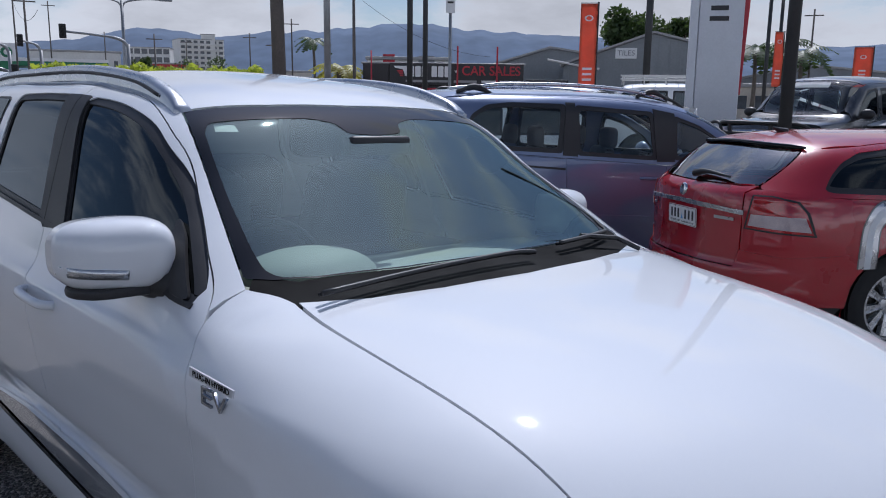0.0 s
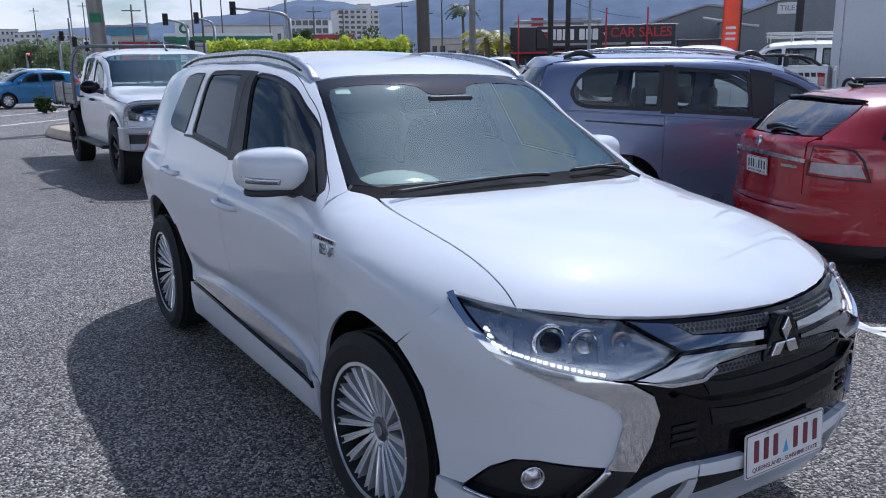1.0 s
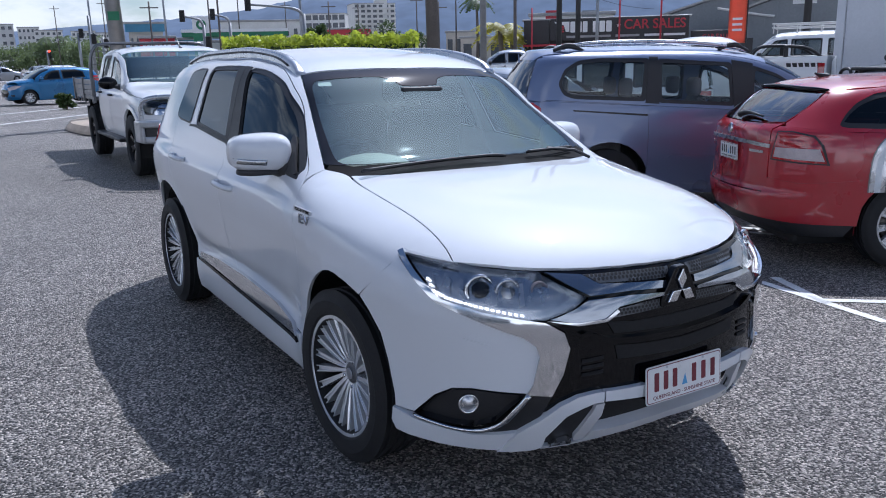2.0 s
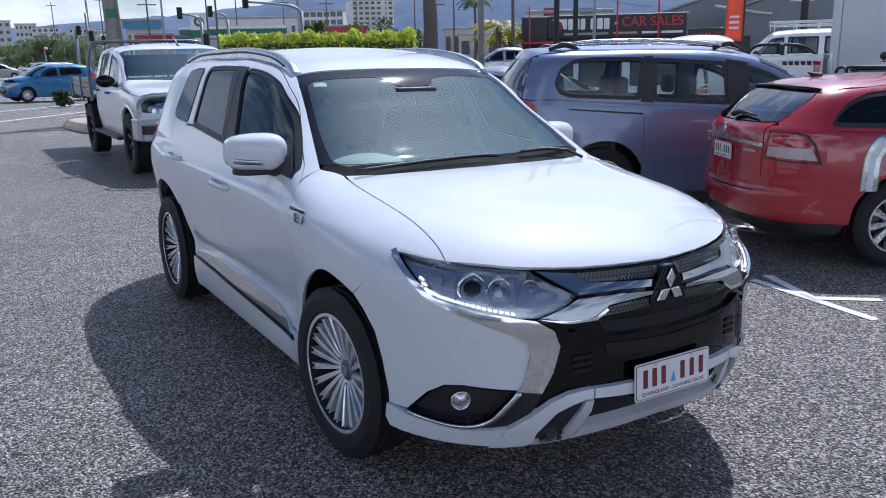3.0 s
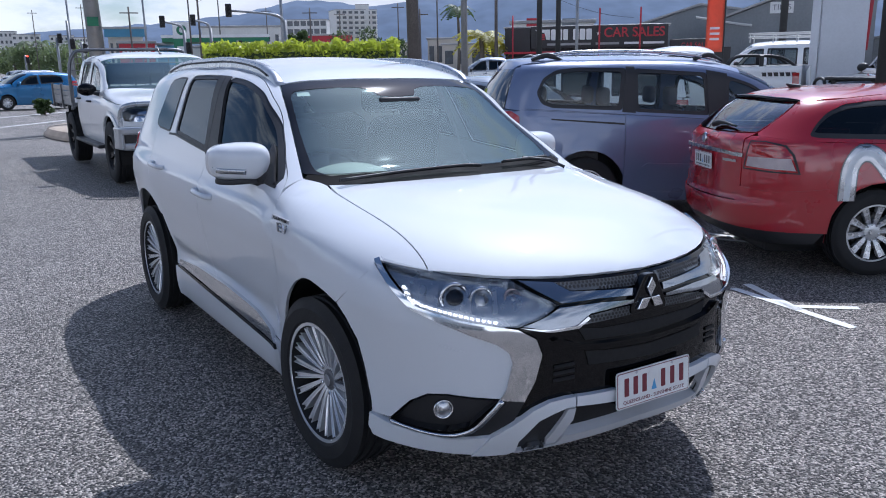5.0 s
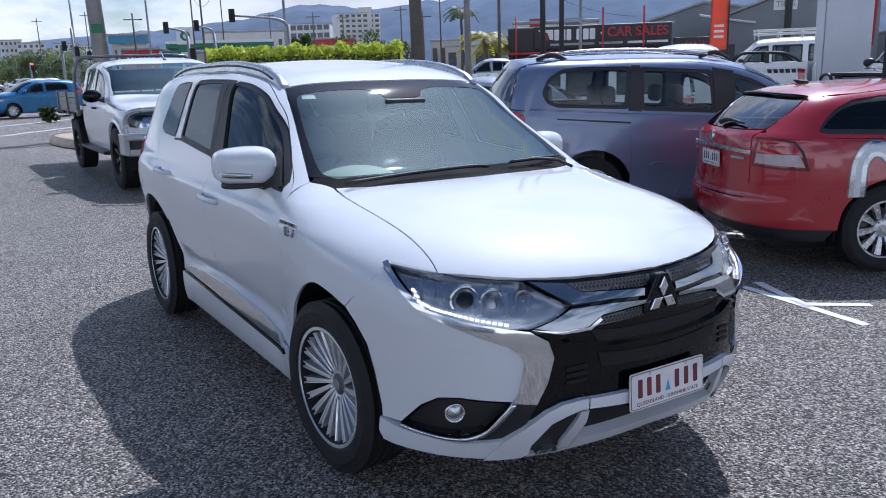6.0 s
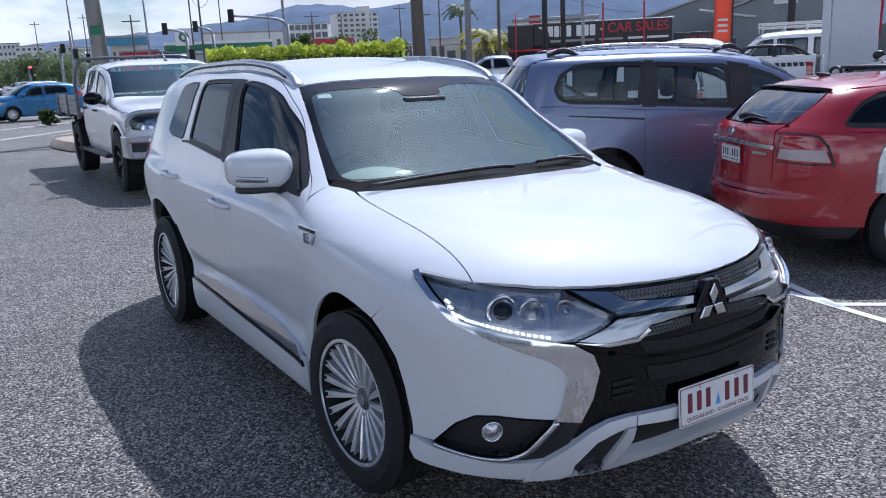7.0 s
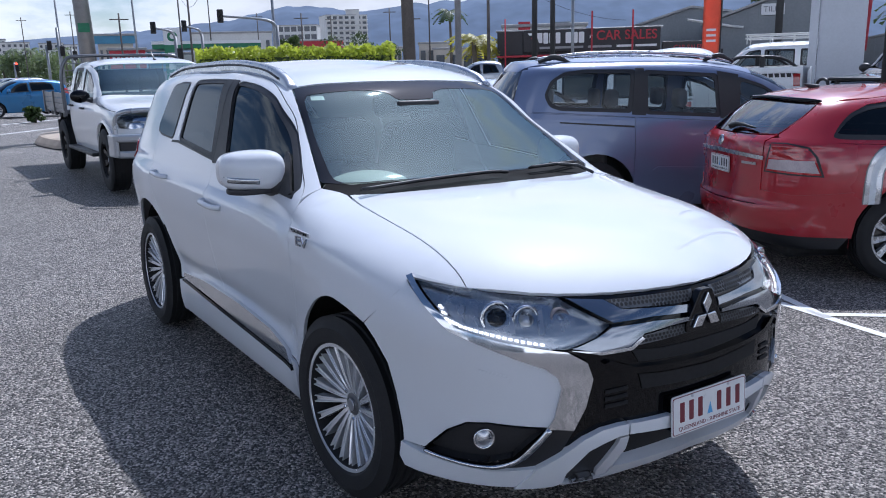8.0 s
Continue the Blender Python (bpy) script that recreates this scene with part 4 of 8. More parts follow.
part("cowl", skin(S, "top", whole_top([(-0.155, 0.0), (-0.17, 0.3), (-0.205, 0.5), (-0.25, 0.66), (-0.37, 0.72), (-0.40, 0.69), (-0.345, 0.6), (-0.31, 0.3), (-0.30, 0.0)]), COWL, lift=-0.003), COWL, car, "black cowl panel")
screen_line = [(-0.297, 0.0), (-0.307, 0.3), (-0.335, 0.55), (-0.365, 0.655), (-0.395, 0.71)] + curve2(SCREEN_EDGE)[2:] + [(-0.955, 0.3), (-0.945, 0.0)]
clear_line = [(-0.308, 0.0), (-0.318, 0.3), (-0.346, 0.55), (-0.37, 0.632), (-0.40, 0.655), (-0.47, 0.650), (-0.614, 0.622), (-0.86, 0.562), (-0.898, 0.535), (-0.888, 0.41), (-0.874, 0.20), (-0.850, 0.13), (-0.805, 0.11), (-0.795, 0.0)]
screen = part("windscreen", skin(S, "top", whole_top(screen_line), SCREEN, lift=-0.003, lip=0.0, gap=0.002), SCREEN, car, "clear windscreen with black edging")
screen.visible_shadow = False
part("windscreen_edging", skin(S, "top", whole_top(screen_line), BLACK, lift=-0.0015, lip=0.0, gap=0.003, holes=[rounded(whole_top(clear_line), 0.02)]), BLACK, screen, "black printed edging")
part("roof", skin(S, "top", whole_top([(-0.95, 0.0), (-0.96, 0.3), (-0.988, 0.566)] + curve2(ROOF_EDGE)[1:] + [(-3.45, 0.4), (-3.5, 0.0)]), WHITE), WHITE, car, "white roof")

# nose between the lamps
part("bumper_mask", skin(S, "nose", whole([(0, 0.8785), (8, 0.8785), (16, 0.8785), (24.2, 0.879), (31, 0.881), (36.5, 0.881), (26.0, 0.800), (30, 0.763), (35.5, 0.735), (31.6, 0.700), (30.3, 0.645), (31.6, 0.555), (33.9, 0.479), (36, 0.41), (30, 0.44), (0, 0.46)]), BLACK, lift=-0.004), BLACK, car, "gloss black bumper mask")
# intake openings are near-black sheets; their depth of shade is only colour
part("lower_opening", skin(S, "nose", whole([(0, 0.455), (23, 0.468), (26, 0.42), (25, 0.31), (0, 0.315)]), GAP, lift=-0.02, lip=0.0), GAP, car, "dark lower air intake")
part("lip_top", skin(S, "nose", whole([(0, 0.486), (11, 0.486), (22.4, 0.489), (22.4, 0.452), (10, 0.440), (0, 0.437)]), WHITE, lift=0.020, lip=0.04), WHITE, car, "white upper bar of the lower lip")
part("lip_bottom", skin(S, "nose", whole([(0, 0.346), (14, 0.340), (22.2, 0.334), (24.2, 0.338), (25.8, 0.298), (29, 0.292), (35.6, 0.282), (36.2, 0.268), (30, 0.276), (20, 0.292), (0, 0.306)]), SKID, lift=0.020, lip=0.04), SKID, car, "silver grey lower skid bar")
part("mask_bar", skin(S, "nose", whole([(0, 0.652), (14, 0.660), (21.5, 0.670), (27, 0.70), (28.5, 0.69), (24, 0.655), (20.5, 0.645), (0, 0.628)]), BLACK, lift=0.014, lip=0.02), BLACK, car, "gloss black bar across the mask")
part("slot", skin(S, "nose", whole([(0, 0.62), (14, 0.63), (20, 0.64), (19, 0.585), (0, 0.57)]), GAP, lift=0.0, lip=0.004), GAP, car, "dark intake slot")
part("slot", skin(S, "nose", whole([(0, 0.708), (15, 0.71), (22, 0.722), (20, 0.675), (0, 0.66)]), GAP, lift=0.0, lip=0.004), GAP, car, "dark intake slot")
for sd in (-1, 1):
    part("upper_bar", skin(S, "nose", [(25.8, 0.802), (36.0, 0.874), (27.2, 0.866), (23.2, 0.838), (4.5, 0.826), (4.5, 0.799), (16, 0.806)], GREYBAR, sd, lift=0.010, lip=0.02), GREYBAR, car, "grey metallic grille bar")
    part("lower_bar", skin(S, "nose", [(35.0, 0.742), (30, 0.768), (26.5, 0.794), (16, 0.797), (4.8, 0.789), (4.8, 0.776), (12, 0.772), (19.0, 0.763), (22.3, 0.730), (29, 0.724)], GREYBAR, sd, lift=0.016, lip=0.03), GREYBAR, car, "grey metallic grille bar")
    part("bar_edge", skin(S, "nose", [(35.4, 0.739), (29, 0.719), (22.3, 0.723), (19.3, 0.750), (19.9, 0.757), (22.7, 0.732), (29, 0.728)], CHROME, sd, lift=0.02, lip=0.03, gap=0), CHROME, car, "bright lower edge of the bar")
    for name, line, rows in (("upper_mesh", [(23.0, 0.838), (26.8, 0.866), (16, 0.868), (3, 0.868), (3, 0.830)], (0.839, 0.850, 0.861)), ("lower_mesh", [(22.0, 0.728), (19.0, 0.759), (12, 0.768), (2, 0.772), (2, 0.738), (12, 0.733)], (0.741, 0.752, 0.763))):
        mesh = part(name, skin(S, "nose", line, GRILLE, sd, lift=0.004, lip=0.01, step=0.02), GRILLE, car, "dark perforated grille mesh")
        poly = np.array(line)
        for k, zz in enumerate(rows):
            for j in range(24):
                deg = 4.6 + j * 1.05 + (0.5 if k % 2 else 0)
                if inside(poly, np.array([[deg + 0.45, zz + 0.004], [deg - 0.4, zz - 0.004]])).all():
                    # each hole is a near-black patch laid on the mesh
                    part("hole", skin(S, "nose", rounded([(deg + 0.40, zz), (deg + 0.20, zz + 0.0046), (deg - 0.20, zz + 0.0046), (deg - 0.40, zz), (deg - 0.20, zz - 0.0046), (deg + 0.20, zz - 0.0046)], 0.001, 1), GAP, sd, lift=0.0052, gap=0, lip=0, step=0.05), GAP, mesh)
    for k in range(3):
        z = 0.600 - k * 0.024
        part("vent_slit", skin(S, "nose", [(27.5, z), (22.5, z + 0.006), (22.5, z - 0.006), (27.5, z - 0.012)], GAP, sd, lift=0.001, lip=0.004, gap=0), GAP, car)

# three-diamond shape drawn as plain lozenges
badge = part("nose_badge", slab(rounded([(-0.088, 0.765), (0.088, 0.765), (0.085, 0.795), (0.028, 0.90), (-0.028, 0.90), (-0.085, 0.795)], 0.012), 0.955, 0.981, 0.003, pose(0, -0.018, 0) @ FACE), BLACK, car, "chrome badge of three plain lozenges")
for a in (90, 210, 330):
    c, s = math.cos(radians(a)), math.sin(radians(a))
    L, w = 0.074, 0.022
    pts = [(0, 0), (c * L / 2 - s * w, s * L / 2 + c * w), (c * L, s * L), (c * L / 2 + s * w, s * L / 2 - c * w)]
    part("lozenge", slab(pts, 0, 0.010, 0.003, pose(0.981, -0.018, 0.818) @ FACE), CHROME, badge)

# number plate, its characters as plain bars


def plate(parent, m, w=0.372, h=0.134, words=True, ink=None):
    p = part("number_plate", slab(rounded([(-w / 2, -h / 2), (w / 2, -h / 2), (w / 2, h / 2), (-w / 2, h / 2)], 0.012), 0, 0.004, 0.0, m), PLATE, parent, "white number plate with maroon marks")
    rim = slab(rounded([(-w / 2 + 0.004, -h / 2 + 0.004), (w / 2 - 0.004, -h / 2 + 0.004), (w / 2 - 0.004, h / 2 - 0.004), (-w / 2 + 0.004, h / 2 - 0.004)], 0.010), 0.004, 0.0048, 0.0, m)
    part("plate_rim", rim, MAROON, p)
    part("plate_face", slab(rounded([(-w / 2 + 0.007, -h / 2 + 0.007), (w / 2 - 0.007, -h / 2 + 0.007), (w / 2 - 0.007, h / 2 - 0.007), (-w / 2 + 0.007, h / 2 - 0.007)], 0.009), 0.0048, 0.0056, 0.0, m), PLATE, p)
    for x in (-0.138, -0.094, -0.05, 0.045, 0.093, 0.141):
        part("plate_bar", slab(rounded([(x - 0.011, -0.024), (x + 0.011, -0.024), (x + 0.011, 0.042), (x - 0.011, 0.042)], 0.004), 0.0056, 0.0064, 0.0, m), ink or MAROON, p)
    part("plate_crest", slab([(-0.015, -0.025), (0.012, -0.025), (0.0, 0.015)], 0.0056, 0.0062, 0.0, m), PLATEBLUE, p)
    if words:
        lettering("QUEENSLAND - SUNSHINE STATE", 0.019, ink or MAROON, "plate_text", p, m @ pose(0, -0.046, 0.006), 0.0005, 0.31)
    for x in (-0.09, 0.09):
        part("plate_screw", slab(arc(x, 0.055, 0.005, 0, 330, 11), 0.0056, 0.0075, 0.0, m), SILVER, p)
    return p


plate(car, Matrix.Translation((1.005, 0, 0.503)) @ pose(0, 0, 0, 0, -4, 0) @ FACE)
part("plate_holder", box(0.955, 1.002, -0.17, 0.17, 0.445, 0.56, 0.006), BLACK, car)

# wings of the plug-in badge
for sd in (-1, 1):
    y = float(S.half(-0.20, 0.97)) * sd
    m = Matrix.Translation((-0.20, y + 0.002 * sd, 0.982)) @ (pose(0, 0, 0, 90, 0, 0) if sd < 0 else pose(0, 0, 0, 90, 0, 180))
    b = part("side_badge", slab([(-0.095, 0.008), (0.085, 0.010), (0.09, 0.028), (-0.09, 0.030)], 0, 0.004, 0, m), SKID, car, "silver plug-in hybrid badge")
    lettering("PLUG-IN HYBRID", 0.018, BLACK, "badge_text", b, m @ pose(0, 0.019, 0.005), 0.0006, 0.15)
    lettering("EV", 0.056, GREYBAR, "badge_letters", b, m @ pose(0.01, -0.018, 0.003), 0.003, 0.105)

# wipers
for pts in ([(-0.20, -0.62, 1.128), (-0.21, -0.3, 1.142), (-0.215, 0.02, 1.148), (-0.205, 0.12, 1.142)], [(-0.24, 0.28, 1.148), (-0.26, 0.45, 1.15), (-0.30, 0.60, 1.148)]):
    w = part("wiper", tube(bent([(x - 0.02, y, z + 0.012) for x, y, z in pts], 5), 0.007, 6), SATIN, car, "black windscreen wiper", True)
    part("wiper_blade", tube(bent([(x - 0.035, y, z + 0.006) for x, y, z in pts], 5), 0.005, 6), RUBBER, w, "", True)
part("wiper_arm", tube([(-0.20, 0.62, 1.115), (-0.25, 0.56, 1.15), (-0.29, 0.42, 1.165)], 0.008, 6), SATIN, car)

# wheels
for x, r in ((0.0, 3.5), (-2.67, 0)):
    wheel(car, pose(x, -0.765, 0.353, 0, 8, r), "multi", 0.353, 0.225, 0.246, 20, 0.008, thick=0.0160)
    wheel(car, pose(x, 0.765, 0.353, 0, 8, 180 + r), "multi", 0.353, 0.225, 0.246, 20, 0.008, thick=0.0160)
    for sd in (-1, 1):
        well_liner(car, x, 0.355, 0.455, 0.80 * sd, 0.50 * sd)

# under the skin: floor pan, boxes coloured as the shade behind gaps, cabin trim
part("underbody", box(-3.45, 0.62, -0.50, 0.50, 0.22, 0.36, 0.04), GAP, car)
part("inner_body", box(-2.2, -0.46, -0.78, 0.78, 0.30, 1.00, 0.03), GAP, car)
part("engine_bay", box(-0.44, 0.72, -0.5, 0.5, 0.34, 0.82, 0.05), GAP, car)
part("boot_floor", box(-3.4, -2.2, -0.5, 0.5, 0.35, 1.05, 0.04), GAP, car)
part("bay_side", box(-0.35, 0.35, -0.64, 0.64, 0.70, 0.92, 0.03), GAP, car)
# dashboard with a hood over the dials, wheel and seats
dash = part("dashboard", slab(rounded([(-0.36, -0.66), (-0.36, 0.66), (-0.78, 0.70), (-0.82, 0.3), (-0.82, -0.70)], 0.05), 0.86, 1.075, 0.03), INTERIOR, car, "grey moulded dashboard")
bm = bmesh.new()
bmesh.ops.create_uvsphere(bm, u_segments=24, v_segments=12, radius=1, matrix=Matrix.LocRotScale((-0.66, -0.36, 1.07), None, (0.16, 0.22, 0.085)))
part("dial_hood", bm, INTERIOR, dash, "", True)
part("steering_wheel", tube(bent([(-0.90 + 0.05 * math.cos(a), -0.36 + 0.185 * math.cos(a), 1.02 + 0.175 * math.sin(a)) for a in np.linspace(0, 2 * math.pi, 16, endpoint=False)], 3, True), 0.016, 8, True), SATIN, car, "", True)
for y in (-0.37, 0.37):
    seat = part("front_seat", box(-1.55, -1.02, y - 0.25, y + 0.25, 0.62, 0.80, 0.06, 3), SEAT, car, "dark fabric front seat", True)
    part("seat_back", slab(rounded([(-0.25, 0), (0.25, 0), (0.22, 0.62), (-0.22, 0.62)], 0.10), -0.06, 0.08, 0.03, pose(-1.50, y, 0.72) @ FACE @ pose(0, 0, 0, 12, 0, 0)), SEAT, seat, "", True)
    part("headrest", box(-1.72, -1.60, y - 0.13, y + 0.13, 1.33, 1.51, 0.05, 3), SEAT, seat, "", True)
part("rear_bench", slab(rounded([(-0.62, 0), (0.62, 0), (0.58, 0.6), (-0.58, 0.6)], 0.10), -0.06, 0.08, 0.03, pose(-2.45, 0, 0.72) @ FACE @ pose(0, 0, 0, 14, 0, 0)), SEAT, car, "", True)
part("headlining", skin(S, "top", whole_top([(-0.97, 0.0), (-1.0, 0.5), (-2.0, 0.5), (-3.2, 0.45), (-3.3, 0.0)]), GREYSEAT, lift=-0.03, lip=0), GREYSEAT, car)
part("inner_mirror", box(-0.80, -0.77, -0.12, 0.12, 1.40, 1.46, 0.012), SATIN, car, "", True)
part("windscreen_label", skin(S, "top", [(-0.902, 0.517), (-0.882, 0.46), (-0.852, 0.463), (-0.868, 0.528)], PAPER, -1, lift=-0.009, gap=0, lip=0), PAPER, screen, "small pale paper label")
part("sensor_cover", skin(S, "top", whole_top([(-0.84, 0.0), (-0.84, 0.09), (-0.79, 0.10), (-0.775, 0.0)]), SATIN, lift=-0.03, lip=0.03), SATIN, screen, "black sensor cover")
part("tail_panel", skin(S, "rump", whole([(0, 1.15), (60, 1.15), (75, 1.05), (78, 0.62), (70, 0.35), (0, 0.32)]), WHITE), WHITE, car, "white tailgate and rear bumper")
part("rear_window", skin(S, "rump", whole([(0, 1.48), (50, 1.46), (62, 1.18), (0, 1.17)]), TINT), TINT, car, "dark tailgate glass")


# ---- the other vehicles ----
def paint(name, color, rough=0.3, metal=0.0):
    return material(name, color, rough, metal, coat=1.0, grain=(0.002, 0.05), stain=(0.6, 0.04))


YARD = [(-0.8, 0.0), (6.5, -0.128), (9.0, -0.10), (12.0, 0.04), (16.0, 0.10), (22.0, 0.14)]


def slope(y):
    """The yard falls gently away to the far side and rises again to the street."""
    return float(np.interp(y, *zip(*YARD)))


BLUE = paint("slate_blue_paint", (0.15, 0.19, 0.305), 0.35, 0.3)
RED = paint("red_paint", (0.36, 0.009, 0.020), 0.3)
UTEWHITE = paint("white_paint", (0.76, 0.77, 0.78), 0.35)
DARKGREY = paint("dark_grey_paint", (0.035, 0.038, 0.045), 0.3, 0.3)
SILVERPAINT = paint("silver_paint", (0.42, 0.44, 0.47), 0.3, 0.7)
SILVERWHEEL = material("silver_painted_alloy", (0.55, 0.56, 0.57), 0.3, 0.6, stain=(0.1, 0.05))
SIGNPALE = material("pale_graphic_paint", (0.65, 0.68, 0.70), 0.4, grain=(0.05, 0.05))
HATCHBLUE = paint("bright_blue_paint", (0.02, 0.16, 0.36), 0.3, 0.3)


def lower_panel(S, car, name, mat, sd, x0, x1, sill, belt, arch=None, label="", top=None):
    """A body panel between two upright seams (x0 ahead of x1), from the sill up to the waist, round a wheel arch if there is one."""
    low = [(x0, sill)]
    if arch:
        cx, cz, r = arch
        a = math.degrees(math.asin(max(min((sill - cz) / r, 1), -1)))
        low += arc(cx, cz, r, a, 180 - a)
    low += [(x1, sill)]
    xs = np.linspace(x1, x0, 9)
    up = [(x, float(belt(x))) for x in xs]
    return part(name, skin(S, "side", low + up, mat, sd), mat, car, label)


def road_car(spec):
    """A parked car from its skin, seams, windows and lamps."""
    S, P = spec["shape"], spec["paint"]
    car = thing(spec["name"], spec["label"], spec.get("category", "car"), spec["m"])
    belt, cant = spline(*spec["belt"]), spline(*spec["cant"])
    sill, xs = spec["sill"], spec["seams"]
    wb, R, rim = spec["wheelbase"], spec["tyre"], spec["rim"]
    r = spec.get("arch", R + 0.07)
    af, ar = (0, R, r), (-wb, R, r)
    glass_mat = spec.get("glass", CARGLASS)
    for sd in (-1, 1):
        lower_panel(S, car, "front_fender", P, sd, xs[0], xs[1], sill, belt, af)
        for a, b in zip(xs[1:-2], xs[2:-1]):
            lower_panel(S, car, "door", P, sd, a, b, sill, belt)
        lower_panel(S, car, "rear_fender", P, sd, xs[-2], xs[-1], sill, belt, ar)
        part("sill", skin(S, "side", [(-r - 0.01, sill - 0.10), (-r - 0.01, sill + 0.002), (-wb + r, sill + 0.002), (-wb + r, sill - 0.10)], spec.get("sill_paint", P), sd, lift=-0.006), P, car)
        # upper side: pillars with the windows let in
        ux0, ux1 = spec["upper"]
        line = [(x, float(belt(x))) for x in np.linspace(ux0, ux1, 10)] + [(x, float(cant(x))) for x in np.linspace(spec.get("upper_top", (ux0, ux1))[1], spec.get("upper_top", (ux0, ux1))[0], 16)]
        upper = part("pillar_frame", skin(S, "side", line, P, sd, holes=[rounded(w, 0.04) for w, _ in spec["windows"]]), P, car)
        for w, mt in spec["windows"]:
            wl = np.array(w)
            c = wl.mean(0)
            part("window_frame", skin(S, "side", rounded(w, 0.04), SATIN, sd, lift=-0.004, gap=-0.008, holes=[rounded((wl - c) * (1 - 0.06 / np.maximum(np.ptp(wl, 0), 0.2)) + c, 0.06)]), SATIN, upper, "black window surround")
            pane = part("window", skin(S, "side", rounded(w, 0.04), mt or glass_mat, sd, lift=-0.010, gap=0, lip=0), mt or glass_mat, upper)
            pane.visible_shadow = False
        for hx, hz in spec.get("handles", ()):
            y = float(S.half(hx, hz)) * sd
            part("handle", tube(bent([(hx + 0.11, y * 0.99, hz), (hx + 0.08, y + 0.03 * sd, hz), (hx - 0.08, y + 0.03 * sd, hz), (hx - 0.11, y * 0.99, hz)], 3), 0.014, 8), spec.get("handle_mat", P), car, "", True)
        for x in (0, -wb):
            tw = spec.get("track", 0.78) * sd
            wheel(car, pose(x, tw, R, 0, 11, 0 if sd < 0 else 180), spec["name"], R, spec.get("width", 0.215), rim, spec.get("spokes", 10), 0.0, thick=spec.get("spoke", 0.02),
                  face_mat=spec.get("wheel_mat", ALLOY))
            well_liner(car, x, R, r + 0.01, (abs(tw) + 0.09) * sd, (abs(tw) - 0.24) * sd)
        # mirror
        mx, mz = spec["mirror"]
        y = float(S.half(mx, mz))
        mm = spec.get("mirror_mat", P)
        bm = bmesh.new()
        bmesh.ops.create_uvsphere(bm, u_segments=20, v_segments=12, radius=1, matrix=Matrix.LocRotScale((mx - 0.03, (y + 0.14) * sd, mz + 0.07), None, (0.07, 0.125, 0.085)))
        mir = part("door_mirror", bm, mm, car, "", True)
        part("mirror_stalk", rod((mx, (y - 0.02) * sd, mz), (mx - 0.02, (y + 0.09) * sd, mz + 0.04), 0.03), SATIN, mir)
        for name, how, outline, mt, lift, lab in spec.get("each_side", ()):
            part(name, skin(S, how, outline, mt, sd, lift=lift, lip=0.015), mt, car, lab)
    side_y = lambda x, line: (float(x), float(S.half(x, line(x))))
    ux0, ut = spec["upper"][0], spec.get("upper_top", spec["upper"])
    tops = []
    if "hood" in spec:
        (fore, aft), (base, head, hx) = spec["hood"], spec["screen"]
        tops = [("bonnet", "top", fore + [side_y(x, belt) for x in np.linspace(xs[0], ux0, 7)] + aft, P, 0, ""),
                ("windscreen", "top", base + [side_y(x, cant) for x in np.linspace(ut[0], hx, 7)] + head, spec.get("screen_glass", CARGLASS), -0.004, ""),
                ("roof", "top", head[::-1] + [side_y(x, cant) for x in np.linspace(hx, ut[1], 9)] + spec["roof"], P, 0, "")]
    for name, how, outline, mt, lift, lab in tops + list(spec.get("middle", ())):
        ob = part(name, skin(S, how, (whole_top if how == "top" else whole)(outline), mt, lift=lift, lip=0.012), mt, car, lab)
        if mt in (CARGLASS, SCREEN, BRIGHTGLOSS):
            ob.visible_shadow = False
    x0, x1 = spec["length"]
    hw = float(S.half(-wb / 2, 0.6))
    # plain boxes in the shade colour darken what shows through gaps and glass
    part("underbody", box(x1 + 0.25, x0 - 0.25, -hw + 0.28, hw - 0.28, sill - 0.12, sill + 0.1, 0.04), GAP, car)
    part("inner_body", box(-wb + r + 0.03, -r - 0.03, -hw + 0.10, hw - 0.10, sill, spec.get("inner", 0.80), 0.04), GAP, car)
    part("tail_body", box(x1 + 0.25, -wb + r, -hw + 0.34, hw - 0.34, sill, spec.get("inner", 0.80), 0.04), GAP, car)
    part("engine_bay", box(-r, x0 - 0.3, -hw + 0.34, hw - 0.34, sill, spec.get("inner", 0.80) - 0.08, 0.04), GAP, car)
    part("dashboard", box(spec["dash"] - 0.35, spec["dash"] + 0.05, -hw + 0.16, hw - 0.16, 0.75, spec.get("dash_top", 1.0), 0.05), INTERIOR, car)
    for sx, sy, sz in spec.get("seats", ()):
        seat = part("seat", box(sx - 0.03, sx + 0.45, sy - 0.24, sy + 0.24, sz - 0.1, sz + 0.12, 0.06, 3), GREYSEAT, car, "grey fabric seat", True)
        part("seat_back", slab(rounded([(-0.24, 0), (0.24, 0), (0.20, 0.60), (-0.20, 0.60)], 0.10), -0.06, 0.07, 0.03, pose(sx, sy, sz) @ FACE @ pose(0, 0, 0, 12, 0, 0)), GREYSEAT, seat, "", True)
        part("headrest", box(sx - 0.23, sx - 0.12, sy - 0.13, sy + 0.13, sz + 0.60, sz + 0.80, 0.05, 3), GREYSEAT, seat, "", True)
    return car


# slate-blue people mover
def parked(x, y, yaw):
    """A car's place on the falling yard."""
    return pose(x, y, slope(y), -1.0, 0, 0) @ pose(0, 0, 0, 0, 0, yaw)


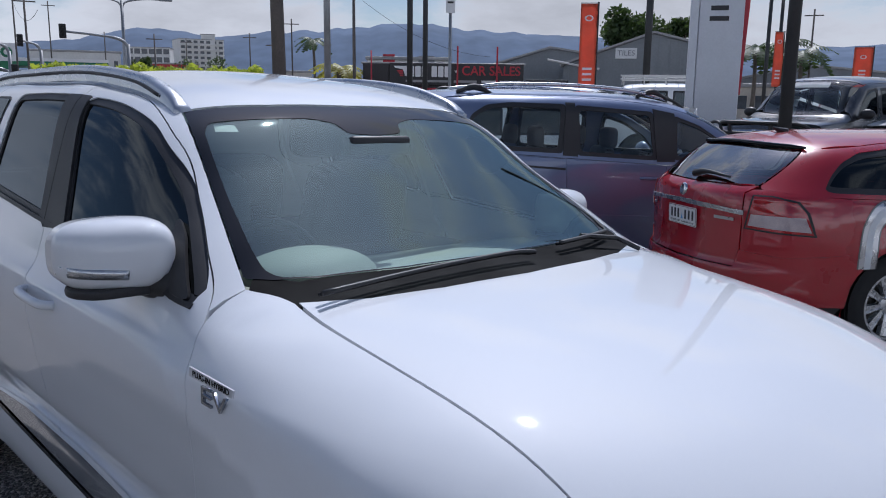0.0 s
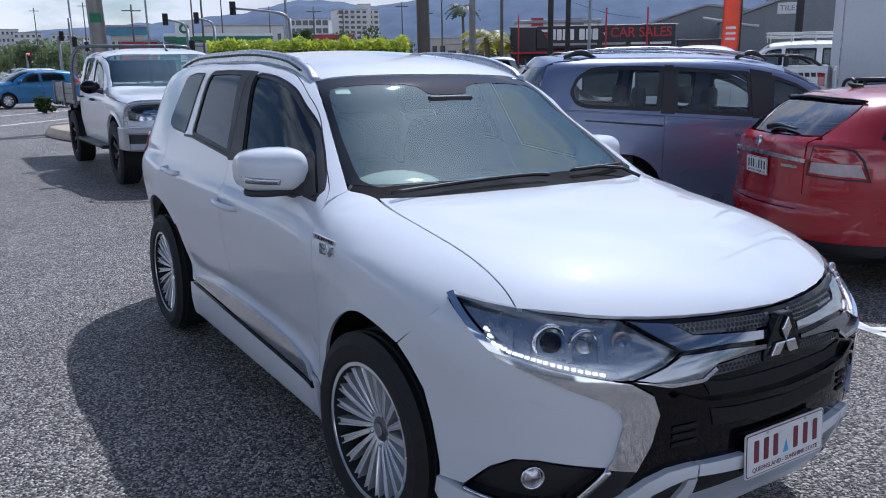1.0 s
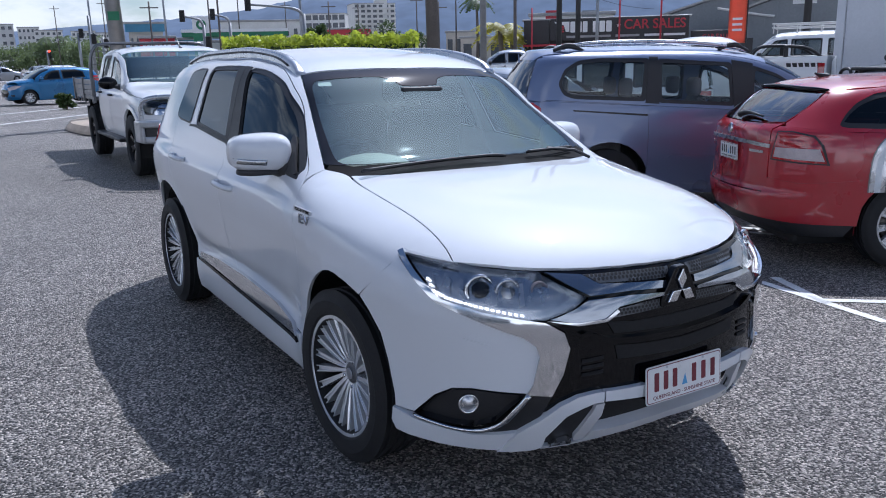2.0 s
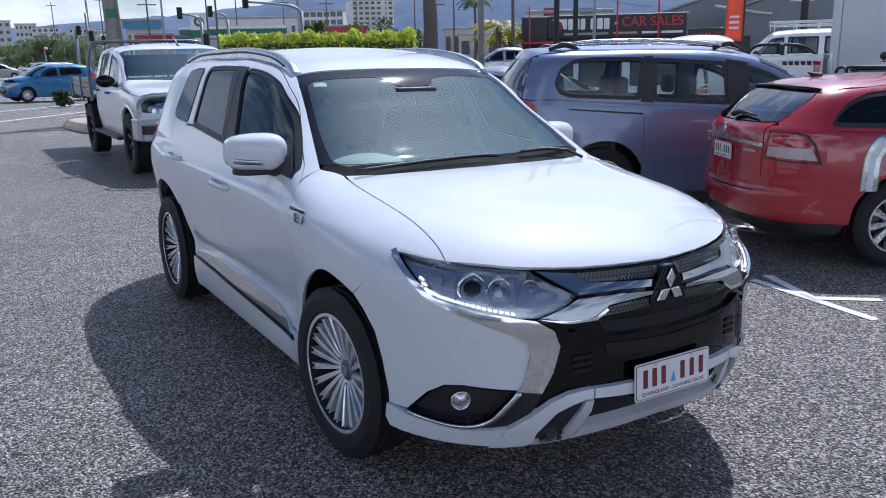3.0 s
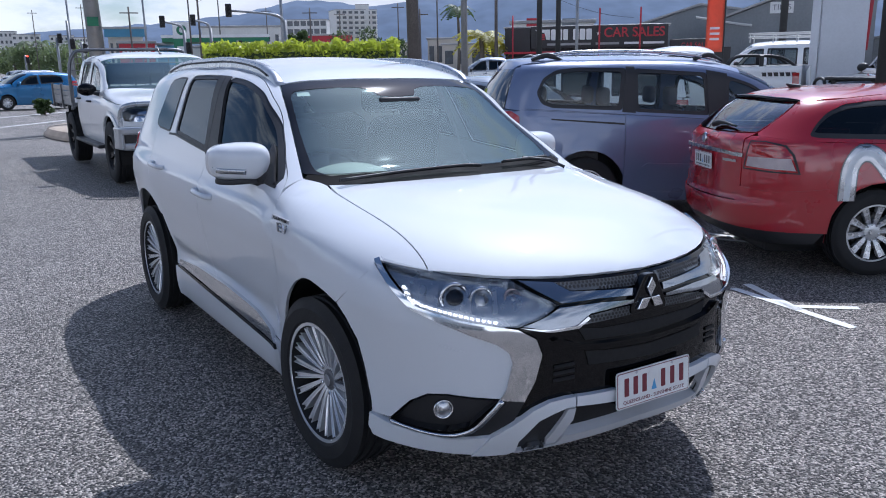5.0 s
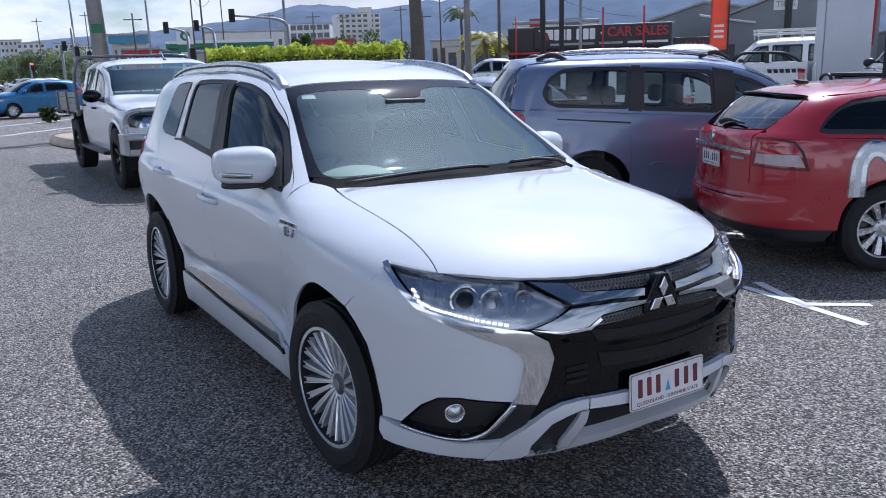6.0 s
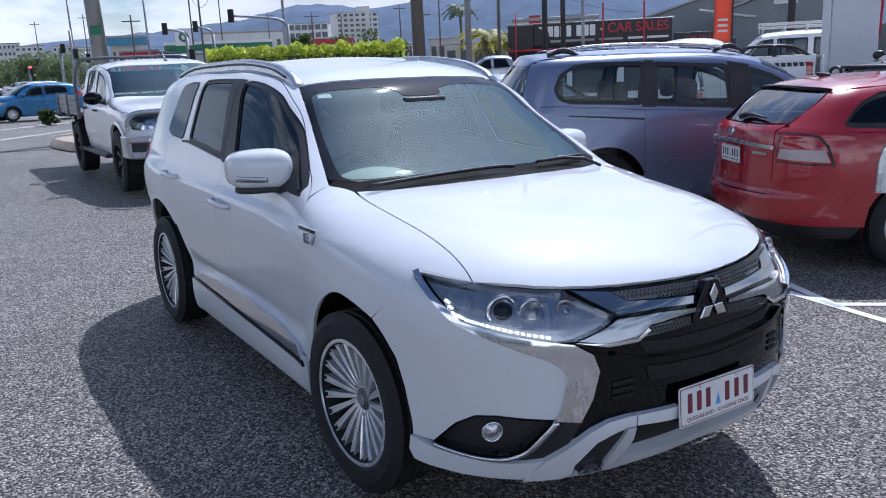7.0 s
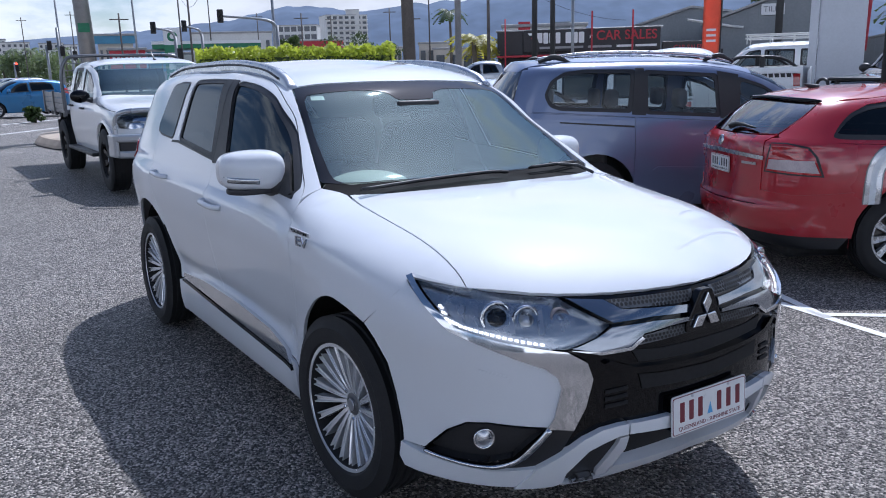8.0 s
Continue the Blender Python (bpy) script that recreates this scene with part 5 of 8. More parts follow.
VAN = CarShape(
    top=[(0.80, 0.70), (0.7, 0.88), (0.4, 1.02), (0.1, 1.08), (-0.1, 1.13), (-0.4, 1.31), (-0.7, 1.50), (-1.0, 1.63), (-1.3, 1.70), (-1.6, 1.73), (-2.2, 1.745), (-2.9, 1.735), (-3.4, 1.71), (-3.6, 1.68), (-3.8, 1.64)],
    belt=[(0.75, 0.72), (0.2, 0.86), (-0.4, 1.0), (-1.0, 1.06), (-3.7, 1.12)],
    width=[(0.8, 0.87), (0.0, 0.90), (-2.0, 0.905), (-2.9, 0.90), (-3.4, 0.885), (-3.8, 0.86)],
    low=[(0.15, 0.90), (0.25, 0.945), (0.4, 0.96), (0.6, 0.985), (0.8, 1.0), (1.0, 0.985), (1.15, 0.965)],
    nose=[(0.2, 0.66), (0.4, 0.78), (0.6, 0.79), (0.8, 0.75), (1.0, 0.66)], tail=[(0.2, -3.66), (0.4, -3.79), (0.7, -3.81), (1.0, -3.79), (1.25, -3.73), (1.62, -3.52), (1.7, -3.46)],
    lean=[(0.3, 0.03), (-0.5, 0.12), (-1.0, 0.16), (-3.7, 0.16)], k=[(0.7, 2.4), (0.0, 4.0), (-0.5, 7.0), (-1.0, 12.0), (-3.7, 12.0)], m=[(0.7, 2.5), (-3.7, 2.2)],
    x0=(0.0, -3.0), rear=(4.0, 3.4), bumps=[flare(0.0, 0.35, 0.012), flare(-2.70, 0.37, 0.018)])
W1 = [(-0.50, 1.10), (-0.68, 1.28), (-0.95, 1.44), (-1.21, 1.525), (-1.23, 1.12)]
W2 = [(-1.40, 1.115), (-1.425, 1.555), (-2.20, 1.60), (-2.20, 1.155)]
W3 = [(-2.335, 1.17), (-2.285, 1.605), (-2.80, 1.61), (-3.03, 1.585), (-3.17, 1.50), (-3.24, 1.35), (-3.19, 1.24), (-3.08, 1.20)]
van = road_car(dict(
    name="people_mover", label="slate blue people mover with black window surrounds and roof rails", m=parked(-2.842, 6.582, 60), shape=VAN, paint=BLUE, wheelbase=2.70, tyre=0.335, rim=0.21, arch=0.42,
    sill=0.30, seams=[0.42, -0.42, -1.31, -2.30, -3.42], belt=[(0.5, 0.93), (-0.4, 1.03), (-1.4, 1.075), (-2.35, 1.13), (-3.3, 1.185), (-3.7, 1.20)], track=0.785,
    cant=[(-0.2, 1.12), (-0.45, 1.25), (-0.7, 1.38), (-1.0, 1.53), (-1.3, 1.605), (-1.7, 1.65), (-2.2, 1.67), (-2.9, 1.665), (-3.5, 1.63)], upper=(-0.22, -3.48), upper_top=(-0.24, -3.38),
    windows=[(W1, None), (W2, None), (W3, None)],
    handles=[(-1.46, 0.95)], mirror=(-0.55, 1.06), length=(0.79, -3.80), dash=-0.4, spokes=10, inner=0.76,
    seats=[(-1.5, -0.38, 0.60), (-1.5, 0.38, 0.60), (-2.25, -0.38, 0.60), (-2.25, 0.38, 0.60), (-2.95, -0.38, 0.62), (-2.95, 0.38, 0.62)],
    each_side=[("slide_rail", "side", [(-2.31, 1.018), (-2.31, 1.042), (-3.09, 1.090), (-3.09, 1.072)], SATIN, 0.002, "black sliding door rail"),
               ("waist_crease", "side", [(-2.31, 1.118), (-2.31, 1.125), (-3.40, 1.182), (-3.40, 1.176)], GAP, 0.001, "dark seam under the window"),
               ("side_moulding", "side", rounded([(-1.40, 0.53), (-1.40, 0.60), (-2.05, 0.62), (-2.11, 0.58), (-2.05, 0.545)], 0.02), BLUE, 0.014, "body-coloured rubbing strip"),
               ("side_moulding", "side", rounded([(-0.50, 0.53), (-0.50, 0.59), (-1.24, 0.60), (-1.24, 0.53)], 0.02), BLUE, 0.014, "body-coloured rubbing strip"),
               ("pillar_cover", "side", [(-2.19, 1.14), (-2.195, 1.62), (-2.29, 1.622), (-2.34, 1.15)], SATIN, 0.003, "black pillar cover"),
               ("pillar_cover", "side", [(-1.22, 1.10), (-1.20, 1.545), (-1.43, 1.585), (-1.41, 1.10)], SATIN, 0.003, "black pillar cover"),
               ("tail_lamp", "rump", [(64, 1.0), (63.5, 1.11), (58, 1.165), (46, 1.165), (48, 0.98)], REDLENS, 0.006, "red tail lamp"),
               ("rear_pillar", "rump", [(66, 1.165), (52.5, 1.19), (54, 1.61), (70, 1.64)], BLUE, 0.0, ""),
               ("headlamp", "nose", [(75, 0.78), (62, 0.86), (34, 0.80), (36, 0.66), (55, 0.66)], PALELENS, 0.004, "clear headlamp")],
    hood=([(0.68, 0), (0.64, 0.3), (0.55, 0.5)], [(-0.10, 0.6), (-0.03, 0.3), (0.0, 0)]), screen=([(-0.03, 0), (-0.06, 0.3), (-0.14, 0.6)], [(-1.0, 0.4), (-0.98, 0)], -1.05), roof=[(-3.50, 0.55), (-3.54, 0.4), (-3.56, 0)],
    middle=[("nose_panel", "nose", [(0, 0.86), (30, 0.84), (75, 0.82), (80, 0.5), (72, 0.25), (0, 0.22)], BLUE, 0, ""),
            ("tailgate", "rump", [(0, 1.19), (45, 1.19), (66, 1.165), (66, 0.5), (64, 0.30), (0, 0.28)], BLUE, 0, ""),
            ("rear_window", "rump", [(0, 1.60), (38, 1.60), (53.5, 1.595), (52, 1.20), (0, 1.20)], BRIGHTGLOSS, 0.0, "rear glass with boosted reflection")]))
for sd in (-1, 1):
    pts = [(-1.20, 0.56, 1.675), (-1.42, 0.565, 1.725), (-1.8, 0.57, 1.765), (-2.3, 0.57, 1.78), (-2.8, 0.565, 1.77), (-3.05, 0.555, 1.74), (-3.22, 0.55, 1.69)]
    part("roof_rail", tube(bent([(x, y * sd, z) for x, y, z in pts], 5), [0.012] * 3 + [0.02] * 25 + [0.012] * 3, 8), SILVER, van, "silver and black roof rail", True)
    for x0, x1 in ((-1.18, -1.5), (-2.92, -3.26)):
        xm = (x0 + x1) / 2
        part("roof_rail_foot", tube(bent([(x0, 0.56 * sd, 1.675), (xm, 0.565 * sd, 1.74), (x1, 0.56 * sd, 1.69)], 4), [0.018] * 3 + [0.03] * 3 + [0.018] * 3, 8), SATIN, van, "", True)
part("rear_wiper", tube([(-3.74, -0.05, 1.25), (-3.74, -0.3, 1.28), (-3.68, -0.5, 1.30)], 0.012, 6), SATIN, van)

# red station wagon seen from behind
WAGON = CarShape(
    top=[(0.93, 0.66), (0.8, 0.80), (0.4, 0.93), (0.0, 0.985), (-0.35, 1.02), (-0.7, 1.18), (-1.1, 1.34), (-1.4, 1.42), (-2.0, 1.465), (-2.7, 1.455), (-3.1, 1.44), (-3.3, 1.42), (-3.5, 1.385), (-3.6, 1.36), (-3.8, 1.33)],
    belt=[(0.9, 0.62), (0.2, 0.76), (-0.3, 0.86), (-0.9, 0.93), (-3.95, 1.02)],
    width=[(0.9, 0.90), (0.0, 0.945), (-1.5, 0.935), (-2.96, 0.95), (-3.4, 0.94), (-4.0, 0.92)],
    low=[(0.15, 0.88), (0.25, 0.93), (0.4, 0.955), (0.6, 0.985), (0.75, 1.0), (0.9, 0.99), (1.0, 0.96)],
    nose=[(0.2, 0.82), (0.4, 0.92), (0.6, 0.91), (0.8, 0.80)],
    tail=[(0.2, -3.80), (0.28, -3.92), (0.36, -3.98), (0.45, -4.01), (0.53, -4.02), (0.60, -3.985), (0.80, -3.985), (0.95, -3.995), (1.01, -3.99), (1.05, -3.965), (1.08, -3.93), (1.20, -3.80), (1.34, -3.62), (1.40, -3.54)],
    lean=[(0.3, 0.03), (-0.5, 0.15), (-1.0, 0.24), (-3.95, 0.26)], k=[(0.9, 2.4), (0.0, 4.0), (-0.6, 6.0), (-1.1, 10.0), (-3.95, 9.0)], m=[(0.9, 2.5), (-3.95, 2.2)],
    x0=(0.1, -3.3), rear=(2.5, 2.9), bumps=[flare(0.0, 0.36, 0.012), flare(-2.96, 0.37, 0.018),
        lambda x, z: ridge(x, z, spline((0.0, 0.90), (-4.0, 1.03)), 0.03, 0.10, 0.012) * np.clip((x + 3.6) / 0.3, 0, 1)])
wagon = road_car(dict(
    name="station_wagon", label="red station wagon with a painted chrome pipe graphic parked nose in", m=parked(0.299, 7.004, 60), shape=WAGON, paint=RED, wheelbase=2.96, tyre=0.338, rim=0.222,
    sill=0.26, seams=[0.5, -0.45, -1.5, -2.50, -3.36], belt=[(0.5, 0.86), (-0.45, 0.93), (-1.5, 0.985), (-3.6, 1.045)], track=0.80, width=0.23, arch=0.40,
    cant=[(-0.4, 0.98), (-0.9, 1.24), (-1.3, 1.355), (-1.9, 1.405), (-2.7, 1.395), (-3.3, 1.345), (-3.42, 1.335)], upper=(-0.45, -3.56), upper_top=(-0.47, -3.42),
    windows=[([(-0.85, 1.0), (-1.15, 1.24), (-1.45, 1.335), (-1.58, 1.34), (-1.54, 1.0)], TINT), ([(-1.64, 1.02), (-1.68, 1.345), (-2.4, 1.345), (-2.55, 1.05)], TINT),
             ([(-2.64, 1.05), (-2.56, 1.345), (-2.95, 1.345), (-3.21, 1.315), (-3.36, 1.25), (-3.45, 1.17), (-3.515, 1.085), (-3.46, 1.072)], TINT)],
    handles=[(-1.35, 0.86), (-2.35, 0.88)], mirror=(-0.75, 0.98), length=(0.92, -3.95), dash=-0.6, dash_top=0.92, spokes=10, spoke=0.030, inner=0.72, wheel_mat=SILVERWHEEL,
    seats=[(-2.45, -0.4, 0.50), (-2.45, 0.4, 0.50)],
    each_side=[("tail_lamp", "rump", [(45.2, 0.822), (47.6, 1.025), (55, 1.028), (64.5, 1.004), (68, 0.94), (71.2, 0.806), (58, 0.812)], REDLENS, 0.008, "red and clear tail lamp"),
               ("lamp_clear", "rump", [(46.4, 0.838), (47.2, 0.915), (67.6, 0.915), (70.2, 0.822), (58, 0.828)], PALELENS, 0.012, "clear lower band of the lamp"),
               ("lamp_rim", "rump", [(44.2, 0.812), (46.9, 1.036), (55, 1.040), (65.3, 1.014), (69.2, 0.945), (72.4, 0.795), (58, 0.80)], SATIN, 0.003, "dark lamp edging"),
               ("rear_quarter", "rump", [(43.4, 1.04), (46.5, 1.068), (58, 1.082), (73.2, 1.05), (87, 1.035), (88, 0.9), (88, 0.64), (60, 0.60), (43.4, 0.62)], RED, 0.0, ""),
               ("rear_pillar", "rump", [(49.4, 1.092), (70.2, 1.325), (73, 1.346), (80, 1.34), (73.4, 1.034), (60, 1.060), (50, 1.072)], RED, 0.0, ""),
               ("headlamp", "nose", [(75, 0.66), (62, 0.74), (34, 0.68), (36, 0.58), (55, 0.58)], PALELENS, 0.004, "clear headlamp")],
    hood=([(0.78, 0), (0.72, 0.35), (0.62, 0.6)], [(-0.36, 0.6), (-0.31, 0.3), (-0.30, 0)]), screen=([(-0.33, 0), (-0.34, 0.3), (-0.40, 0.6)], [(-1.25, 0.3), (-1.22, 0)], -1.31), screen_glass=TINT, roof=[(-3.47, 0.60), (-3.56, 0.4), (-3.59, 0.2), (-3.60, 0)],
    middle=[("nose_panel", "nose", [(0, 0.76), (30, 0.74), (75, 0.70), (80, 0.45), (72, 0.22), (0, 0.20)], RED, 0, ""),
            ("tailgate", "rump", [(0, 1.076), (40, 1.082), (48.8, 1.091), (46, 1.068), (43, 1.045), (43, 0.68), (41, 0.56), (0, 0.55)], RED, 0, ""),
            ("rear_bumper", "rump", [(0, 0.545), (41, 0.555), (43, 0.674), (60, 0.655), (87, 0.695), (88, 0.5), (87, 0.34), (60, 0.34), (0, 0.355)], RED, 0.006, ""),
            ("bumper_base", "rump", [(0, 0.365), (60, 0.345), (86, 0.345), (82, 0.25), (60, 0.23), (0, 0.24)], SATIN, 0.0, "black lower bumper"),
            ("rear_window", "rump", [(0, 1.332), (30, 1.332), (55, 1.332), (69.5, 1.324), (60, 1.215), (49, 1.096), (30, 1.086), (0, 1.08)], BRIGHTGLOSS, 0.0, "pale reflecting rear glass"),
            ("bright_strip", "rump", [(0, 0.952), (30, 0.945), (44.2, 0.932), (44.2, 0.90), (30, 0.912), (0, 0.918)], SILVER, 0.016, "silver strip over the plate")]))


def on_rump(shape, deg, z, lift=0.0):
    o, nn = shape.place("rump", np.array([abs(deg)]), np.array([z]))[0], shape.normal("rump", np.array([abs(deg)]), np.array([z]))[0]
    sd = -1 if deg < 0 else 1
    nn = Vector((nn[0], nn[1] * sd, nn[2]))
    right = Vector((0, 0, 1)).cross(nn).normalized()
    m = Matrix((right, nn.cross(right), nn)).transposed().to_4x4()
    m.translation = Vector((o[0], o[1] * sd, o[2])) + nn * lift
    return m


part("spoiler", tube([on_rump(WAGON, d, 1.345 - 0.00002 * abs(d) ** 1.6, 0.012).translation for d in (-72, -64, -55, -45, -30, -15, 0.5, 15, 30, 45, 55, 64, 72)], [0.008] + [0.017] * 11 + [0.008], 8), BLACK, wagon, "black spoiler lip", True)
plate(wagon, on_rump(WAGON, 0.3, 0.825, 0.014), ink=SATIN)
part("rear_wiper", tube([on_rump(WAGON, d, z, 0.03).translation for d, z in ((1, 1.10), (-6, 1.122), (-14, 1.125), (-24, 1.118), (-33, 1.108))], [0.026, 0.022, 0.016, 0.012, 0.008], 6), SATIN, wagon, "black rear wiper", True)
part("round_badge", lathe([(0, 0.045), (0.008, 0.043), (0.012, 0.03), (0.012, 0.001)], 20, "z"), CHROME, wagon, "plain round chrome badge", True, on_rump(WAGON, 2, 1.01, 0.002))
part("aerial_fin", tube([(-3.22, 0, 1.42), (-3.29, 0, 1.44), (-3.33, 0, 1.455)], [0.035, 0.018, 0.006], 8), SATIN, wagon)
part("name_bar", slab([(-0.085, -0.010), (0.085, -0.010), (0.085, 0.010), (-0.085, 0.010)], 0, 0.003, 0, on_rump(WAGON, -34, 0.865, 0.004)), SILVER, wagon)
part("name_bar", slab([(-0.045, -0.008), (0.045, -0.008), (0.045, 0.008), (-0.045, 0.008)], 0, 0.003, 0, on_rump(WAGON, 38, 0.865, 0.004)), SILVER, wagon)
# painted pipe graphic on the rear wing
for k, (w, mt) in enumerate(((0.135, ALLOYGREY), (0.115, SILVER), (0.045, SIGNPALE))):
    pts = bent([(-3.245, 0.60, 0), (-3.245, 0.74, 0), (-3.225, 0.87, 0), (-3.16, 0.95, 0), (-3.07, 0.955, 0), (-2.99, 0.89, 0), (-2.92, 0.80, 0), (-2.86, 0.77, 0)], 5)
    left, rightp = [], []
    for i, p in enumerate(pts):
        d = (pts[min(i + 1, len(pts) - 1)] - pts[max(i - 1, 0)]).normalized()
        nrm = Vector((-d.y, d.x, 0))
        left.append(((p + nrm * w / 2).x, (p + nrm * w / 2).y))
        rightp.append(((p - nrm * w / 2).x, (p - nrm * w / 2).y))
    part("pipe_graphic", skin(WAGON, "side", left + rightp[::-1], mt, -1, lift=0.0015 + 0.001 * k, lip=0, gap=0, step=0.025), mt, wagon, "painted silver pipe graphic")

# white utility truck with a tray, facing the camera
UTE = CarShape(
    top=[(0.93, 0.80), (0.85, 0.98), (0.6, 1.08), (0.2, 1.14), (-0.25, 1.18), (-0.38, 1.22), (-0.7, 1.43), (-1.05, 1.60), (-1.25, 1.67), (-1.6, 1.705), (-2.1, 1.705), (-2.35, 1.69), (-2.5, 1.65)],
    belt=[(0.9, 0.80), (0.2, 0.95), (-0.4, 1.10), (-0.9, 1.14), (-2.6, 1.16)], width=[(0.9, 0.86), (0.0, 0.91), (-2.6, 0.90)],
    low=[(0.3, 0.94), (0.5, 0.965), (0.8, 1.0), (0.95, 1.0), (1.1, 0.98)],
    nose=[(0.3, 0.75), (0.5, 0.90), (0.7, 0.92), (0.9, 0.88), (1.1, 0.75)], tail=[(0.3, -2.55), (1.1, -2.55), (1.8, -2.42)],
    lean=[(0.3, 0.03), (-0.4, 0.08), (-0.9, 0.15), (-2.6, 0.15)], k=[(0.9, 3.2), (0.0, 6.0), (-0.4, 8.0), (-1.0, 14.0), (-2.6, 14.0)], m=[(0.9, 2.5), (-2.6, 2.2)],
    x0=(0.15, -2.3), front=(3.8, 3.4), rear=(8, 8), bumps=[flare(0.0, 0.42, 0.03)])
ute = road_car(dict(
    name="utility_truck", label="white dual-cab utility truck with bull bar and tray", category="truck", m=pose(-9.35, 1.20, 0, 0, 0, 0) @ Matrix.Scale(1.09, 4), shape=UTE, paint=UTEWHITE, wheelbase=3.085, tyre=0.40, rim=0.225,
    sill=0.48, seams=[0.45, -0.55, -1.50, -2.40, -2.50], belt=[(0.45, 1.02), (-0.5, 1.10), (-2.5, 1.16)], track=0.82, width=0.26, arch=0.47,
    cant=[(-0.42, 1.20), (-0.7, 1.37), (-1.05, 1.54), (-1.4, 1.61), (-2.45, 1.61)], upper=(-0.44, -2.48), upper_top=(-0.44, -2.40),
    windows=[([(-0.66, 1.15), (-0.86, 1.36), (-1.08, 1.49), (-1.42, 1.57), (-1.46, 1.15)], None), ([(-1.55, 1.16), (-1.55, 1.575), (-2.14, 1.57), (-2.24, 1.18)], None)],
    handles=[(-1.36, 1.02), (-2.25, 1.04)], handle_mat=SATIN, mirror=(-0.68, 1.13), mirror_mat=BLACK, length=(0.92, -2.55), dash=-0.6, dash_top=1.12, spokes=6, spoke=0.045, wheel_mat=BLACK, inner=0.9,
    each_side=[("headlamp", "nose", [(70, 0.93), (60, 0.995), (48, 0.985), (31, 0.945), (34, 0.84), (50, 0.815), (64, 0.825)], CLEAR, 0.006, "clear headlamp"),
               ("lamp_bowl", "nose", [(69, 0.928), (60, 0.988), (48, 0.978), (32, 0.94), (35, 0.845), (50, 0.82), (63.5, 0.83)], CHROME, 0.001, ""),
               ("lamp_ring", "nose", rounded([(58, 0.905), (58, 0.955), (51, 0.955), (51, 0.905)], 0.02), BLACK, 0.003, ""),
               ("arch_flare", "side", arc(0, 0.40, 0.535, 15, 165) + arc(0, 0.40, 0.475, 165, 15), UTEWHITE, 0.018, "")],
    hood=([(0.84, 0), (0.80, 0.3), (0.70, 0.5)], [(-0.38, 0.6), (-0.32, 0.3), (-0.30, 0)]), screen=([(-0.33, 0), (-0.34, 0.3), (-0.40, 0.6)], [(-1.10, 0.3), (-1.08, 0)], -1.15), screen_glass=SCREEN, roof=[(-2.42, 0.4), (-2.43, 0)],
    middle=[("nose_panel", "nose", [(0, 0.98), (33, 0.95), (60, 0.98), (77, 0.90), (80, 0.7), (0, 0.62)], UTEWHITE, -0.004, ""),
            ("grille", "nose", [(0, 0.95), (25, 0.94), (33, 0.88), (30, 0.66), (0, 0.62)], BLACK, 0.004, "black grille"),
            ("rear_glass", "back", [(0, 1.55), (0.55, 1.55), (0.62, 1.22), (0, 1.22)], TINT, 0, ""),
            ("cab_back", "back", [(0, 1.20), (0.80, 1.20), (0.85, 0.5), (0, 0.5)], UTEWHITE, 0, "")]))
# bull bar: a curved steel bumper with a hoop over the lamps
for sd in (-1, 1):
    part("bar_hoop", tube(bent([(1.02, 0.30 * sd, 0.72), (1.03, 0.33 * sd, 1.02), (0.98, 0.55 * sd, 1.05), (0.80, 0.84 * sd, 1.03), (0.72, 0.92 * sd, 0.93), (0.72, 0.92 * sd, 0.70)], 5), 0.030, 10), SILVERPAINT, ute, "satin steel bull bar hoop", True)
    part("bar_lamp", box(0.97, 1.005, 0.52 * sd, 0.70 * sd, 0.60, 0.65, 0.010), PALELENS, ute)
    part("mud_guard", box(-3.62, -3.56, 0.68 * sd, 0.92 * sd, 0.30, 0.78, 0.01), SATIN, ute)
    part("side_step", box(-2.45, -0.62, 0.84 * sd, 0.98 * sd, 0.40, 0.45, 0.015), SATIN, ute, "black side step")
BAR = [(0.60, -0.98), (0.80, -0.96), (1.02, -0.62), (1.07, 0.0), (1.02, 0.62), (0.80, 0.96), (0.60, 0.98), (0.60, 0.88), (0.94, 0.0), (0.60, -0.88)]
part("bull_bar", slab(rounded(BAR, 0.06), 0.675, 0.77, 0.025), SILVERPAINT, ute, "steel bull bar")
part("bar_lower", slab(rounded([(x * 0.98, y * 0.98) for x, y in BAR], 0.06), 0.48, 0.575, 0.025), SILVERPAINT, ute, "lower rail of the bull bar")
part("bar_inset", slab(rounded([(x * 0.965, y * 0.965) for x, y in BAR], 0.05), 0.57, 0.68, 0.004), SATIN, ute, "black inset with a lamp strip")
for sd in (-1, 1):
    part("bar_corner", slab(rounded([(0.50, 0.985 * sd), (0.76, 0.97 * sd), (0.80, 0.93 * sd), (0.76, 0.90 * sd), (0.50, 0.90 * sd)], 0.02), 0.49, 0.76, 0.015), SILVERPAINT, ute)
part("bash_plate", box(0.5, 0.95, -0.6, 0.6, 0.34, 0.52, 0.05), SATIN, ute)
tray = part("tray", box(-4.75, -2.62, -0.92, 0.92, 0.90, 0.96, 0.01), ALLOYGREY, ute, "aluminium tray with drop sides")
for sd in (-1, 1):
    for k in range(3):
        part("side_board", box(-4.74, -2.64, 0.90 * sd, 0.925 * sd, 0.965 + 0.085 * k, 1.045 + 0.085 * k, 0.008), ALLOYGREY, tray)
    for x in (-2.66, -3.7, -4.7):
        part("tray_post", box(x - 0.025, x + 0.025, 0.905 * sd, 0.945 * sd, 0.86, 1.24, 0.006), ALLOYGREY, tray)
    for k in range(5):
        part("tray_hook", box(-4.5 + k * 0.4, -4.46 + k * 0.4, 0.90 * sd, 0.93 * sd, 0.84, 0.92, 0.004), ALLOYGREY, tray)
